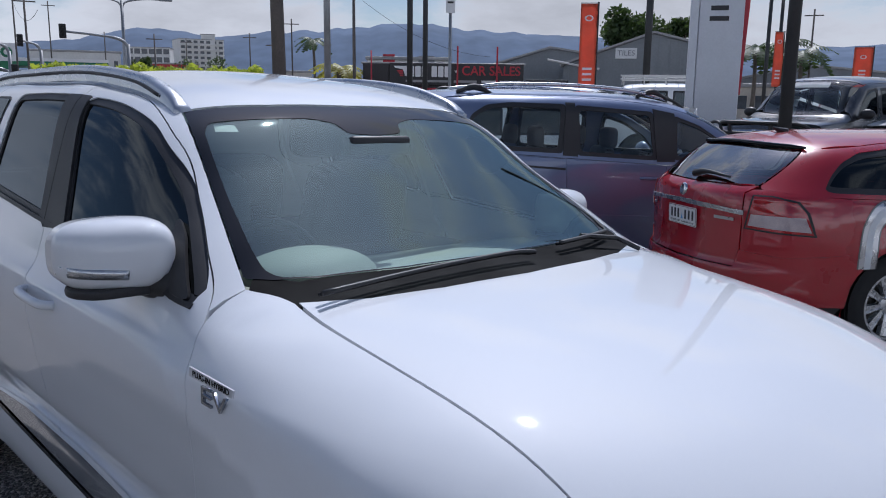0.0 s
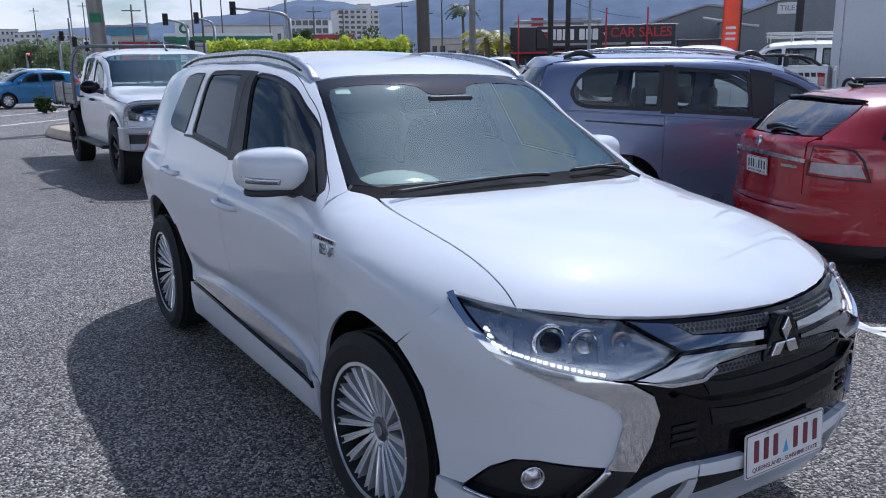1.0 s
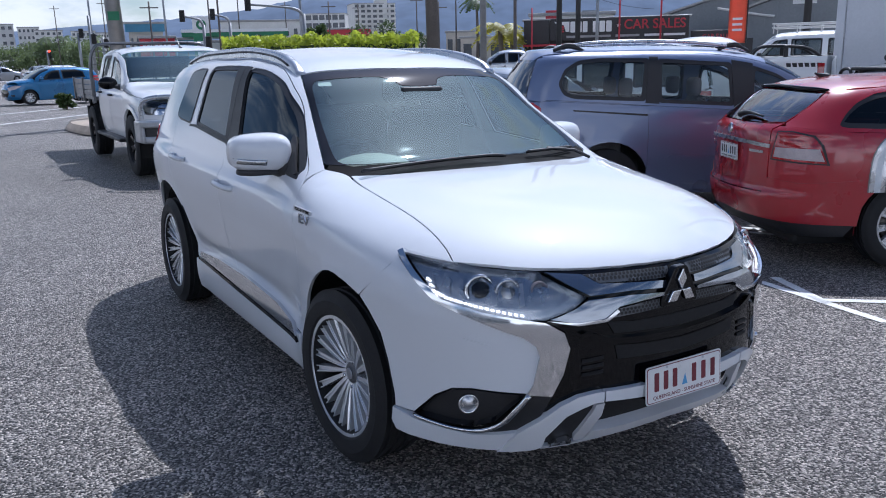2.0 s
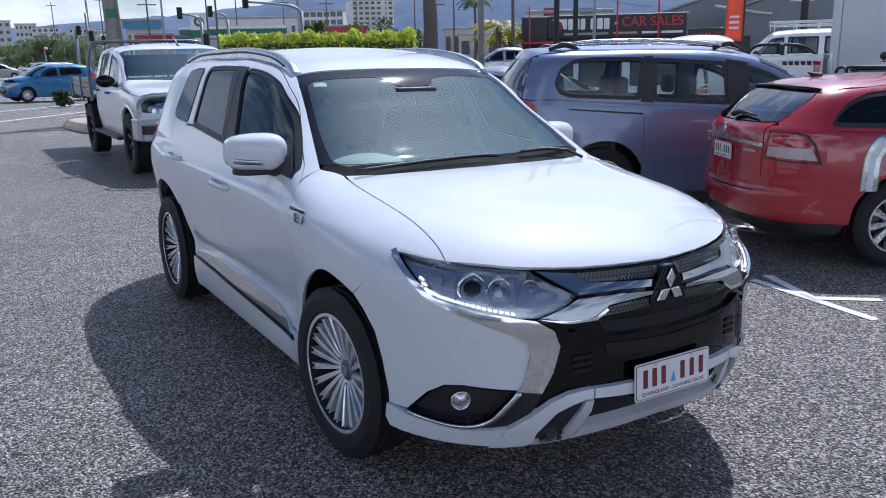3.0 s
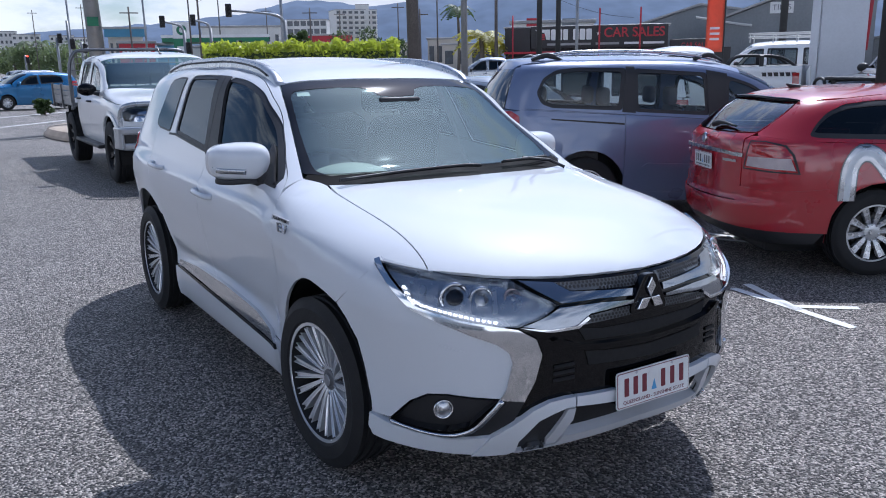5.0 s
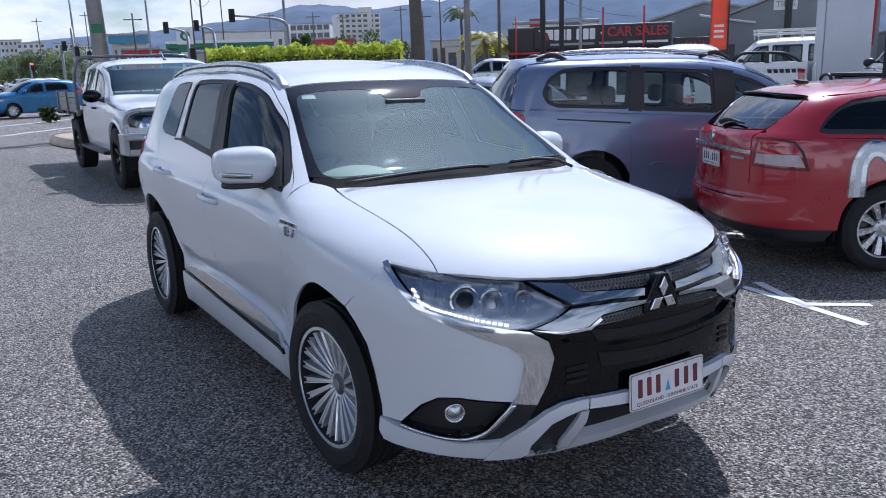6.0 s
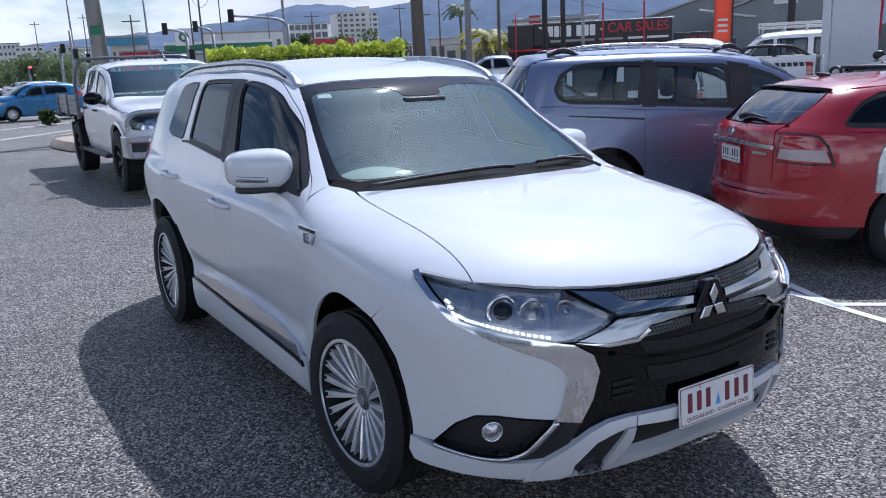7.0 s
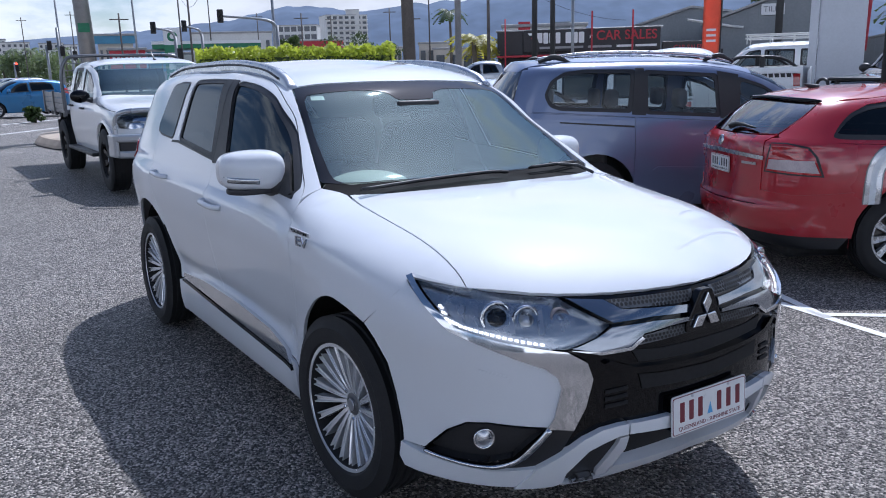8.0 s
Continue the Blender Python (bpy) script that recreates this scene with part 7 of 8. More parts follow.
# ---- poles, signals, wires ----
def pole(b, far, h, r0, r1, mat, label, name="pole", lean=0.0):
    ob = thing(name, label, "pole", facing(b, far))
    part("post", rod((0, 0, 0), (lean, 0, h), r0, r1, 14), mat, ob, "", True)
    return ob


p = pole(148.9, 23, 9.5, 0.18, 0.145, TIMBER, "thick weathered power pole", "power_pole", -0.12)
part("cross_arm", box(-1.1, 1.1, -0.08, 0.04, 8.6, 8.75), TIMBER, p)
p = pole(145.45, 34, 11, 0.14, 0.11, STEEL, "pale slim light pole", "light_pole")
pole(140.28, 28, 8.5, 0.10, 0.085, DARKPOLE, "dark slim steel light pole", "light_pole")
pole(139.0, 34, 9, 0.11, 0.09, DARKPOLE, "dark slim steel light pole", "light_pole")
p = pole(143.25, 60, 9, 0.13, 0.10, TIMBER, "thin grey timber power pole", "power_pole")
pole(142.1, 60, 4.6, 0.05, 0.05, SHOPRED, "slim red sign post", "sign_post")
pole(124.6, 31, 8, 0.13, 0.12, DARKPOLE, "dark square light pole", "light_pole")
p = pole(118.7, 14.5, 8, 0.10, 0.09, DARKPOLE, "dark light pole among parked cars", "light_pole")
pole(117.0, 36, 6, 0.08, 0.07, DARKPOLE, "dark slim steel light pole", "light_pole")
p = pole(115.6, 55, 7.6, 0.12, 0.10, DARKPOLE, "floodlight pole with two lamps", "flood_light")
for x in (-0.45, 0.45):
    part("lamp_head", box(x - 0.28, x + 0.28, -0.2, 0.1, 7.4, 7.75, 0.03), WALLGREY, p)
p = pole(169.6, 24, 10, 0.22, 0.15, STEEL, "thick grey street light pole with a green tag", "street_light_pole", -0.25)
part("tag", box(-0.22, 0.06, -0.205, -0.19, 2.75, 2.98), GREEN, p)
p = pole(137.73, 26.5, 4.3, 0.05, 0.05, STEEL, "parking sign on a steel post", "parking_sign")
part("sign_face", box(-0.14, 0.14, -0.08, -0.06, 3.95, 4.85, 0.01), SIGNWHITE, p)
lettering("P", 0.30, GREEN, "sign_letter", p, pose(0, -0.085, 4.65) @ UPR, 0.004)
for z in (4.38, 4.26):
    part("sign_bar", box(-0.09, 0.09, -0.085, -0.08, z - 0.03, z + 0.03), SATIN, p)

for b, far, h, label in ((166.7, 75, 9, "street light with a curved arm"), (171.2, 80, 9.5, "street light with a long curved arm"), (157.9, 46, 6.0, "double-armed grey steel street light")):
    p = pole(b, far, h, 0.11, 0.07, STEEL, label, "street_light")
    arms = (-1, 1) if "double" in label else (-1,)
    for s in arms:
        part("arm", tube(bent([(0, 0, h - 0.6), (0.15 * s, 0, h - 0.1), (1.0 * s, 0, h + 0.1), (2.0 * s, 0, h + 0.12)], 4), 0.045, 8), STEEL, p, "", True)
        part("lamp_head", box(1.8 * s, 2.4 * s, -0.12, 0.12, h + 0.06, h + 0.18, 0.03), WALLGREY, p)


def signal(b, far, h, arm, head_z, label="traffic signal with a long mast arm"):
    ob = thing("traffic_signal", label, "traffic light", facing(b, far))
    part("mast", rod((0, 0, 0), (0, 0, h), 0.10, 0.08, 12), STEEL, ob, "", True)
    if arm:
        part("mast_arm", tube(bent([(0, 0, h - 0.1), (arm * 0.2, 0, h + 0.25), (arm, 0, h + 0.45)], 6), [0.07] * 7 + [0.05] * 6, 8), STEEL, ob, "", True)
    for x, z in ([(arm, h + 0.45)] if arm else []) + [(0.18, head_z)]:
        head = part("signal_head", box(x - 0.14, x + 0.14, -0.10, 0.02, z - 0.30, z + 0.30, 0.03), SATIN, ob)
        part("signal_box", box(x - 0.08, x + 0.08, 0.02, 0.16, z - 0.26, z + 0.26, 0.03), SATIN, head)
        for k in (-0.18, 0, 0.18):
            part("visor", lathe([(0, 0.07), (-0.12, 0.07)], 12), SATIN, head, "", False, pose(x, -0.10, z + k))
    return ob


signal(164.3, 46, 3.5, -1.05, 2.6)
signal(162.6, 48, 3.6, -0.9, 2.6)
signal(157.7, 40, 3.6, -2.55, 2.3)
signal(172.0, 58, 3.6, 0, 3.6)
signal(171.3, 56, 4.6, 0, 3.2)
signal(170.6, 60, 3.4, 0, 3.0)
signal(160.9, 60, 3.2, 0, 2.9)
s = signal(173.9, 85, 3.0, 0, 2.6)
part("lit_lens", lathe([(0, 0.10), (-0.02, 0.07), (-0.03, 0.001)], 12), REDLIGHT, s, "lit red signal", False, pose(0.18, -0.14, 2.9))
for b, far, h in ((167.6, 60, 5.6), (163.9, 70, 8.5), (163.3, 55, 7), (162.0, 90, 10), (158.9, 100, 8), (156.0, 70, 6), (154.0, 90, 7), (150.0, 80, 7), (147.3, 70, 7.5), (148.5, 60, 5.2), (173.2, 120, 9), (170.4, 110, 9), (109.5, 40, 5.5), (113.6, 62, 7.5)):
    p = pole(b, far, h, 0.075, 0.055, TIMBER, "thin timber power pole", "power_pole")
    part("cross_arm", box(-0.6, 0.6, -0.04, 0.04, h - 0.44, h - 0.37), TIMBER, p)
for k, ((b0, f0, z0), (b1, f1, z1)) in enumerate((((145.45, 34, 9.2), (131, 30, 8.3)), ((131, 30, 8.3), (112, 40, 7.6)), ((143.25, 60, 8.6), (134, 60, 4.4)), ((163.9, 70, 8.1), (162.6, 48, 5.6)), ((148.9, 23, 8.7), (170, 60, 8.5)), ((148.9, 23, 8.7), (131, 34, 9.6)))):
    a, b = Vector((*spot(b0, f0), z0)), Vector((*spot(b1, f1), z1))
    pts = [a.lerp(b, t) - Vector((0, 0, 0.9 * 4 * t * (1 - t))) for t in np.linspace(0, 1, 16)]
    tagged(part("overhead_wire", tube(pts, 0.012, 5), SATIN), "thin black overhead wire", "wire", "overhead wires")

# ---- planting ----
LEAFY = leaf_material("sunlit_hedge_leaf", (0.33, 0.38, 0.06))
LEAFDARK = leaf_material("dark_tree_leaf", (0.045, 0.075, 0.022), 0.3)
PALMLEAF = leaf_material("yellowing_palm_frond", (0.30, 0.28, 0.045), 0.45)
BARK = material("grey_bark", (0.14, 0.12, 0.10), 0.9, grain=(0.05, 0.25), stain=(0.5, 0.2), bump=(0.03, 0.006))
# paler leaf colour carries the haze of distance on far trees
LEAFFAR = leaf_material("haze_lightened_leaf", (0.13, 0.17, 0.10), 0.4)
rng = np.random.default_rng(7)


def leaves(centres, size, mat, name, parent=None, label=""):
    """Many small folded leaves, one at each centre."""
    n = len(centres)
    a = rng.normal(size=(n, 3))
    a /= np.linalg.norm(a, axis=1, keepdims=True)
    b = np.cross(a, rng.normal(size=(n, 3)))
    b /= np.linalg.norm(b, axis=1, keepdims=True)
    s = size * rng.uniform(0.6, 1.3, (n, 1))
    v = np.stack([centres - a * s, centres + b * s * 0.5, centres + a * s, centres - b * s * 0.5], 1).reshape(-1, 3)
    me = mesh_of(v, [(4 * i, 4 * i + 1, 4 * i + 2, 4 * i + 3) for i in range(n)], mat)
    return part(name, me, mat, parent, label)


pts = []
for _ in range(11000):
    b = rng.uniform(150.0, 163.2)
    far = rng.uniform(23.2, 25.6)
    top = 2.22 + 0.16 * noise.noise((b * 1.3, 0, 0)) + 0.08 * noise.noise((b * 5, 3, 0))
    z = top - abs(rng.normal(0, 0.30))
    pts.append((*spot(b, far), max(z, 0.3)))
tagged(leaves(np.array(pts), 0.075, LEAFY, "hedge"), "long sunlit yellow-green hedge with an uneven top", "hedge", kind="stuff")
# a folded dark sheet colours in the shade between the hedge leaves
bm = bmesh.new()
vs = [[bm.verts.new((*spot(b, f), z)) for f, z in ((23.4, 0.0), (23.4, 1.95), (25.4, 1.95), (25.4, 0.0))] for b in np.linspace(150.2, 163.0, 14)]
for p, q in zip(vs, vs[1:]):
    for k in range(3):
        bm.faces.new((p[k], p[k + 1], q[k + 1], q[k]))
tagged(part("hedge_shade_core", bm, LEAFDARK), "dark sheet coloured as the shade inside the hedge", "hedge", kind="stuff")


def tree(b, far, h, w, mat, label, base=0.35, count=2600, size=0.16):
    ob = thing("tree", label, "tree", facing(b, far))
    seed = b * 3.1
    part("trunk", tube(bent([(0, 0, 0), (0.05 * h, 0, h * 0.25), (0.0, 0, h * 0.55), (0.04 * h, 0, h * 0.8)], 4), [0.05 * h * (1 - 0.06 * i) for i in range(13)], 8), BARK, ob, "", True)
    clumps = [(rng.uniform(-w / 2, w / 2) * 0.75, rng.uniform(-w / 2, w / 2) * 0.6, h * rng.uniform(base + 0.1, 0.92), rng.uniform(0.14, 0.24) * w) for _ in range(16)]
    for k, (x, y, z, r) in enumerate(clumps[:6]):
        part("limb", rod((0.02 * h, 0, h * 0.4), (x * 0.9, y * 0.9, z), 0.018 * h, 0.006 * h, 6), BARK, ob)
    pts = []
    for x, y, z, r in clumps:
        d = rng.normal(size=(count // 16, 3))
        d /= np.linalg.norm(d, axis=1, keepdims=True)
        pts.append(np.array((x, y, z)) + d * r * rng.uniform(0.45, 1.1, (len(d), 1)) * (1, 1, 0.75))
    part("crown", leaf_mesh(np.concatenate(pts), size, mat), mat, ob)
    return ob


def leaf_mesh(centres, size, mat):
    ob = leaves(centres, size, mat, "crown")
    me = ob.data
    bpy.data.objects.remove(ob)
    return me


tree(123.4, 92, 11.4, 9.0, LEAFDARK, "dark spreading tree behind the shed", 0.4, 5200, 0.30)
tree(121.3, 94, 10.4, 5.0, LEAFDARK, "dark spreading tree behind the shed", 0.4, 2600, 0.30)
tree(157.0, 72, 4.6, 2.6, LEAFDARK, "small dense dark tree beside the road", 0.2, 2600, 0.12)
tree(152.9, 85, 4.8, 5.5, LEAFDARK, "low olive green tree", 0.1, 2600, 0.16)
tree(150.5, 80, 3.6, 4.0, LEAFDARK, "low olive green tree", 0.1, 1600, 0.16)
tree(151.6, 60, 2.6, 3.2, LEAFY, "low yellow-green bush beside the road", 0.0, 1500, 0.12)
for b, far, h, w in ((174.6, 115, 4.4, 6), (173.8, 112, 3.8, 5), (173.0, 118, 4.6, 6), (172.3, 110, 4.2, 5.5), (171.6, 120, 4.8, 6), (175.6, 120, 3.6, 6), (170.2, 115, 4.0, 6)):
    tree(b, far * 1.7, h * 1.4, w * 1.5, LEAFFAR, "dark rounded street tree by the crossing", 0.1, 1700, 0.3)
for b, far, h, w in ((172.2, 120, 1.5, 6), (171.2, 120, 1.4, 6), (173.2, 33.3, 0.62, 0.7)):
    tree(b, far, h, w, LEAFDARK, "low clipped bush beside the road", 0.0, 900, 0.08 if far < 40 else 0.14)


def palm(b, far, h, fronds, length, mat, label, trunk=0.16):
    ob = thing("palm_tree", label, "tree", facing(b, far))
    part("trunk", tube(bent([(0, 0, 0), (0.1, 0, h * 0.5), (0, 0, h)], 5), [trunk * (1 - 0.03 * i) for i in range(11)], 10), BARK, ob, "", True)
    for k in range(fronds):
        a = 2 * math.pi * k / fronds + rng.uniform(-0.2, 0.2)
        up = rng.uniform(0.1, 0.9)
        n = 12
        stem, tips, faces = [], [], []
        for i in range(n):
            t = i / (n - 1)
            stem.append((length * t * math.cos(a), length * t * math.sin(a), h + length * (up * t - 0.9 * t * t)))
        for i in range(n - 1):
            t = i / (n - 1)
            w = 0.28 * length * math.sin(math.pi * min(t * 0.9 + 0.08, 1)) ** 0.7
            cx, cy, z = stem[i]
            for s in (-1, 1):
                tips.append((cx + length * 0.13 * math.cos(a) - s * w * math.sin(a), cy + length * 0.13 * math.sin(a) + s * w * math.cos(a), z - w * 0.55))
                faces.append((i, i + 1, n + len(tips) - 1))
        verts = stem + tips
        part("frond", mesh_of(verts, faces, mat), mat, ob)
    return ob


palm(144.3, 62, 3.3, 22, 2.1, PALMLEAF, "yellowing bushy palm by the road", 0.22)
palm(143.5, 64, 2.9, 20, 1.9, PALMLEAF, "yellowing bushy palm by the road", 0.22)
palm(145.9, 70, 5.9, 14, 1.5, LEAFDARK, "tall slender palm with drooping fronds", 0.14)
for b, far, h in ((116.9, 60, 4.8), (115.2, 63, 5.2), (114.2, 60, 4.6)):
    palm(b, far, h, 18, 2.2, LEAFDARK, "dark green palm behind the yard")
for b in (172.9, 173.9, 171.0):
    palm(b, 190, 6.8, 14, 2.2, LEAFFAR, "dark palm by the crossing")


# ---- more parked and passing vehicles ----
HATCH = CarShape(
    top=[(0.78, 0.70), (0.65, 0.88), (0.3, 0.99), (-0.05, 1.04), (-0.4, 1.24), (-0.8, 1.43), (-1.2, 1.50), (-1.9, 1.50), (-2.5, 1.44), (-2.9, 1.37)],
    belt=[(0.8, 0.66), (0.0, 0.85), (-0.5, 0.93), (-3, 1.0)], width=[(0.8, 0.80), (0.0, 0.835), (-2.5, 0.83), (-3.1, 0.79)],
    low=[(0.15, 0.90), (0.3, 0.95), (0.6, 0.99), (0.8, 1.0), (1.0, 0.97)], nose=[(0.2, 0.66), (0.4, 0.78), (0.6, 0.77), (0.9, 0.62)],
    tail=[(0.2, -2.9), (0.5, -3.05), (1.0, -3.03), (1.4, -2.8)], lean=[(0.3, 0.03), (-0.7, 0.2), (-3, 0.22)], k=[(0.8, 2.4), (0, 4.0), (-0.8, 10.0), (-3, 10.0)],
    m=[(0.8, 2.5), (-3, 2.2)], x0=(0.1, -2.5), bumps=[flare(0.0, 0.33, 0.012), flare(-2.45, 0.33, 0.014)])


def hatch(name, label, m, pnt, glass_mat=TINT):
    return road_car(dict(
        name=name, label=label, m=m, shape=HATCH, paint=pnt, wheelbase=2.45, tyre=0.29, rim=0.185, sill=0.28, seams=[0.4, -0.4, -1.3, -2.02, -2.9], belt=[(0.4, 0.86), (-0.4, 0.93), (-2.9, 1.0)],
        track=0.71, width=0.18, arch=0.34, cant=[(-0.2, 1.0), (-0.6, 1.27), (-1.0, 1.39), (-1.8, 1.43), (-2.6, 1.38), (-2.9, 1.25)], upper=(-0.25, -2.9), upper_top=(-0.28, -2.75),
        windows=[([(-0.5, 0.98), (-0.75, 1.22), (-1.0, 1.34), (-1.28, 1.37), (-1.28, 0.99)], None), ([(-1.36, 1.0), (-1.36, 1.375), (-1.95, 1.37), (-2.25, 1.28), (-2.3, 1.04)], None)],
        glass=glass_mat, handles=[(-1.2, 0.86), (-2.0, 0.88)], mirror=(-0.45, 0.98), length=(0.77, -3.05), dash=-0.4, dash_top=0.95, spokes=9, spoke=0.028, inner=0.72,
        each_side=[("headlamp", "nose", [(78, 0.76), (60, 0.80), (34, 0.70), (38, 0.60), (58, 0.62)], PALELENS, 0.005, "clear headlamp"),
                   ("fog_lamp", "nose", [(58, 0.42), (46, 0.43), (46, 0.36), (56, 0.35)], SATIN, 0.005, ""),
                   ("tail_lamp", "rump", [(84, 0.9), (80, 1.1), (60, 1.1), (58, 0.85)], REDLENS, 0.005, "red tail lamp")],
        hood=([(0.62, 0), (0.55, 0.35), (0.46, 0.5)], [(-0.12, 0.5), (-0.06, 0.3), (-0.05, 0)]), screen=([(-0.08, 0), (-0.09, 0.3), (-0.16, 0.5)], [(-0.84, 0.3), (-0.83, 0)], -0.9), screen_glass=TINT, roof=[(-2.72, 0.3), (-2.73, 0)],
    middle=[("nose_panel", "nose", [(0, 0.86), (34, 0.82), (78, 0.80), (82, 0.5), (70, 0.22), (0, 0.2)], pnt, 0, ""),
                ("grille", "nose", [(0, 0.64), (34, 0.62), (40, 0.50), (30, 0.34), (0, 0.32)], BLACK, 0.006, "black grille"),
                ("tailgate", "rump", [(0, 1.02), (60, 1.02), (84, 0.98), (84, 0.4), (0, 0.3)], pnt, 0, ""),
                ("rear_window", "rump", [(0, 1.34), (50, 1.32), (66, 1.06), (0, 1.05)], TINT, 0, "")]))


blue = hatch("hatchback", "bright blue small hatchback on the road", pose(-35.2, 0.9, 0, 0, 0, -78), HATCHBLUE)

BOXY = CarShape(
    top=[(0.85, 0.95), (0.7, 1.10), (0.2, 1.18), (-0.3, 1.22), (-0.42, 1.28), (-0.75, 1.62), (-1.0, 1.82), (-1.2, 1.88), (-2.0, 1.92), (-3.5, 1.90), (-3.9, 1.84)],
    belt=[(0.8, 0.95), (0.0, 1.05), (-0.5, 1.15), (-3.9, 1.18)], width=[(0.8, 0.88), (0.0, 0.93), (-3.9, 0.92)], low=[(0.3, 0.95), (0.6, 0.99), (0.9, 1.0), (1.15, 0.985)],
    nose=[(0.3, 0.70), (0.6, 0.85), (0.9, 0.84), (1.1, 0.72)], tail=[(0.3, -3.85), (1.0, -3.95), (1.8, -3.82)], lean=[(0.3, 0.03), (-0.7, 0.12), (-4, 0.12)],
    k=[(0.8, 4.0), (-0.5, 8.0), (-4, 14.0)], m=[(0.8, 2.5), (-4, 2.2)], x0=(0.2, -3.5), front=(4, 4), rear=(5, 5), bumps=[flare(0.0, 0.42, 0.03), flare(-2.85, 0.42, 0.03)])


def boxy(name, label, m, pnt, glass_mat=TINT, category="car"):
    return road_car(dict(
        name=name, label=label, m=m, category=category, shape=BOXY, paint=pnt, wheelbase=2.85, tyre=0.39, rim=0.22, sill=0.48, seams=[0.45, -0.5, -1.45, -2.36, -3.75], belt=[(0.5, 1.08), (-0.5, 1.15), (-3.9, 1.19)],
        track=0.80, width=0.26, arch=0.46, cant=[(-0.45, 1.26), (-0.75, 1.56), (-1.0, 1.72), (-1.3, 1.78), (-3.75, 1.78)], upper=(-0.48, -3.82), upper_top=(-0.5, -3.74),
        windows=[([(-0.66, 1.22), (-0.90, 1.5), (-1.08, 1.66), (-1.4, 1.70), (-1.4, 1.22)], None), ([(-1.5, 1.22), (-1.5, 1.70), (-2.3, 1.70), (-2.3, 1.22)], None), ([(-2.45, 1.23), (-2.45, 1.70), (-3.5, 1.68), (-3.55, 1.24)], None)],
        glass=glass_mat, handles=[(-1.3, 1.05), (-2.2, 1.06)], handle_mat=SATIN, mirror=(-0.65, 1.2), mirror_mat=SATIN, length=(0.84, -3.95), dash=-0.6, dash_top=1.15, spokes=5, spoke=0.05, inner=0.9,
        each_side=[("headlamp", "nose", [(70, 0.98), (52, 1.02), (38, 1.0), (38, 0.84), (56, 0.82), (70, 0.86)], PALELENS, 0.006, "clear headlamp"),
                   ("turn_lamp", "nose", [(76, 0.96), (70, 0.98), (70, 0.86), (76, 0.88)], AMBER, 0.006, "amber turn lamp"),
                   ("tail_lamp", "rump", [(84, 0.95), (80, 1.15), (66, 1.15), (66, 0.92)], REDLENS, 0.006, "red tail lamp")],
        hood=([(0.70, 0), (0.66, 0.4), (0.56, 0.6)], [(-0.40, 0.6), (-0.35, 0.3), (-0.34, 0)]), screen=([(-0.36, 0), (-0.37, 0.3), (-0.42, 0.6)], [(-1.03, 0.4), (-1.02, 0)], -1.07), roof=[(-3.79, 0.4), (-3.8, 0)],
    middle=[("nose_panel", "nose", [(0, 1.08), (40, 1.06), (76, 1.0), (80, 0.7), (74, 0.5), (0, 0.45)], pnt, 0, ""),
                ("grille", "nose", [(0, 1.02), (36, 1.0), (36, 0.84), (0, 0.82)], SATIN, 0.008, "dark slatted grille"),
                ("grille_bar", "nose", [(0, 0.945), (35, 0.935), (35, 0.905), (0, 0.905)], CHROME, 0.016, "bright grille bar"),
                ("grille_bar", "nose", [(0, 1.0), (35, 0.985), (35, 0.965), (0, 0.975)], CHROME, 0.016, "bright grille bar"),
                ("tailgate", "rump", [(0, 1.18), (70, 1.18), (84, 1.1), (84, 0.5), (0, 0.45)], pnt, 0, ""),
                ("rear_window", "rump", [(0, 1.70), (60, 1.68), (70, 1.24), (0, 1.24)], TINT, 0, "")]))


x, y = spot(125.1, 26.3)
troop = boxy("troop_carrier", "white boxy four-wheel drive with a roof rack", pose(x, y, slope(y), 0, 0, 212) @ pose(1.6, 0, 0), UTEWHITE, CARGLASS)
for sd in (-1, 1):
    for z in (2.02, 2.12):
        part("rack_rail", rod((-0.95, 0.70 * sd, z), (-3.6, 0.70 * sd, z), 0.022, sides=8), WALLWHITE, troop, "white roof rack rail")
    for k in range(5):
        part("rack_post", rod((-1.0 - 0.62 * k, 0.74 * sd, 1.86), (-1.0 - 0.62 * k, 0.70 * sd, 2.13), 0.018, sides=6), WALLWHITE, troop)
for k in range(9):
    part("rack_slat", rod((-0.98 - 0.32 * k, -0.7, 2.02), (-0.98 - 0.32 * k, 0.7, 2.02), 0.016, sides=6), WALLWHITE, troop)
x, y = -4.9, 12.4
offroader = boxy("four_wheel_drive", "dark grey four-wheel drive with a black bull bar", pose(x, y, slope(y), 0, 0, 264) @ Matrix.Scale(1.04, 4), DARKGREY)
for z, w in ((0.62, 0.9), (0.95, 0.62), (1.12, 0.62)):
    part("bar_rail", tube(bent([(0.70, -w, z), (0.98, -w * 0.8, z), (1.02, 0, z), (0.98, w * 0.8, z), (0.70, w, z)], 4), 0.032, 8), SATIN, offroader, "black bull bar rail", True)
for sd in (-1, 1):
    part("bar_upright", rod((1.0, 0.36 * sd, 0.5), (1.0, 0.36 * sd, 1.14), 0.032, sides=8), SATIN, offroader)
    part("bar_loop", tube(bent([(0.98, 0.5 * sd, 0.62), (0.98, 0.55 * sd, 1.08), (0.80, 0.88 * sd, 1.05), (0.74, 0.92 * sd, 0.66)], 4), 0.028, 8), SATIN, offroader, "", True)
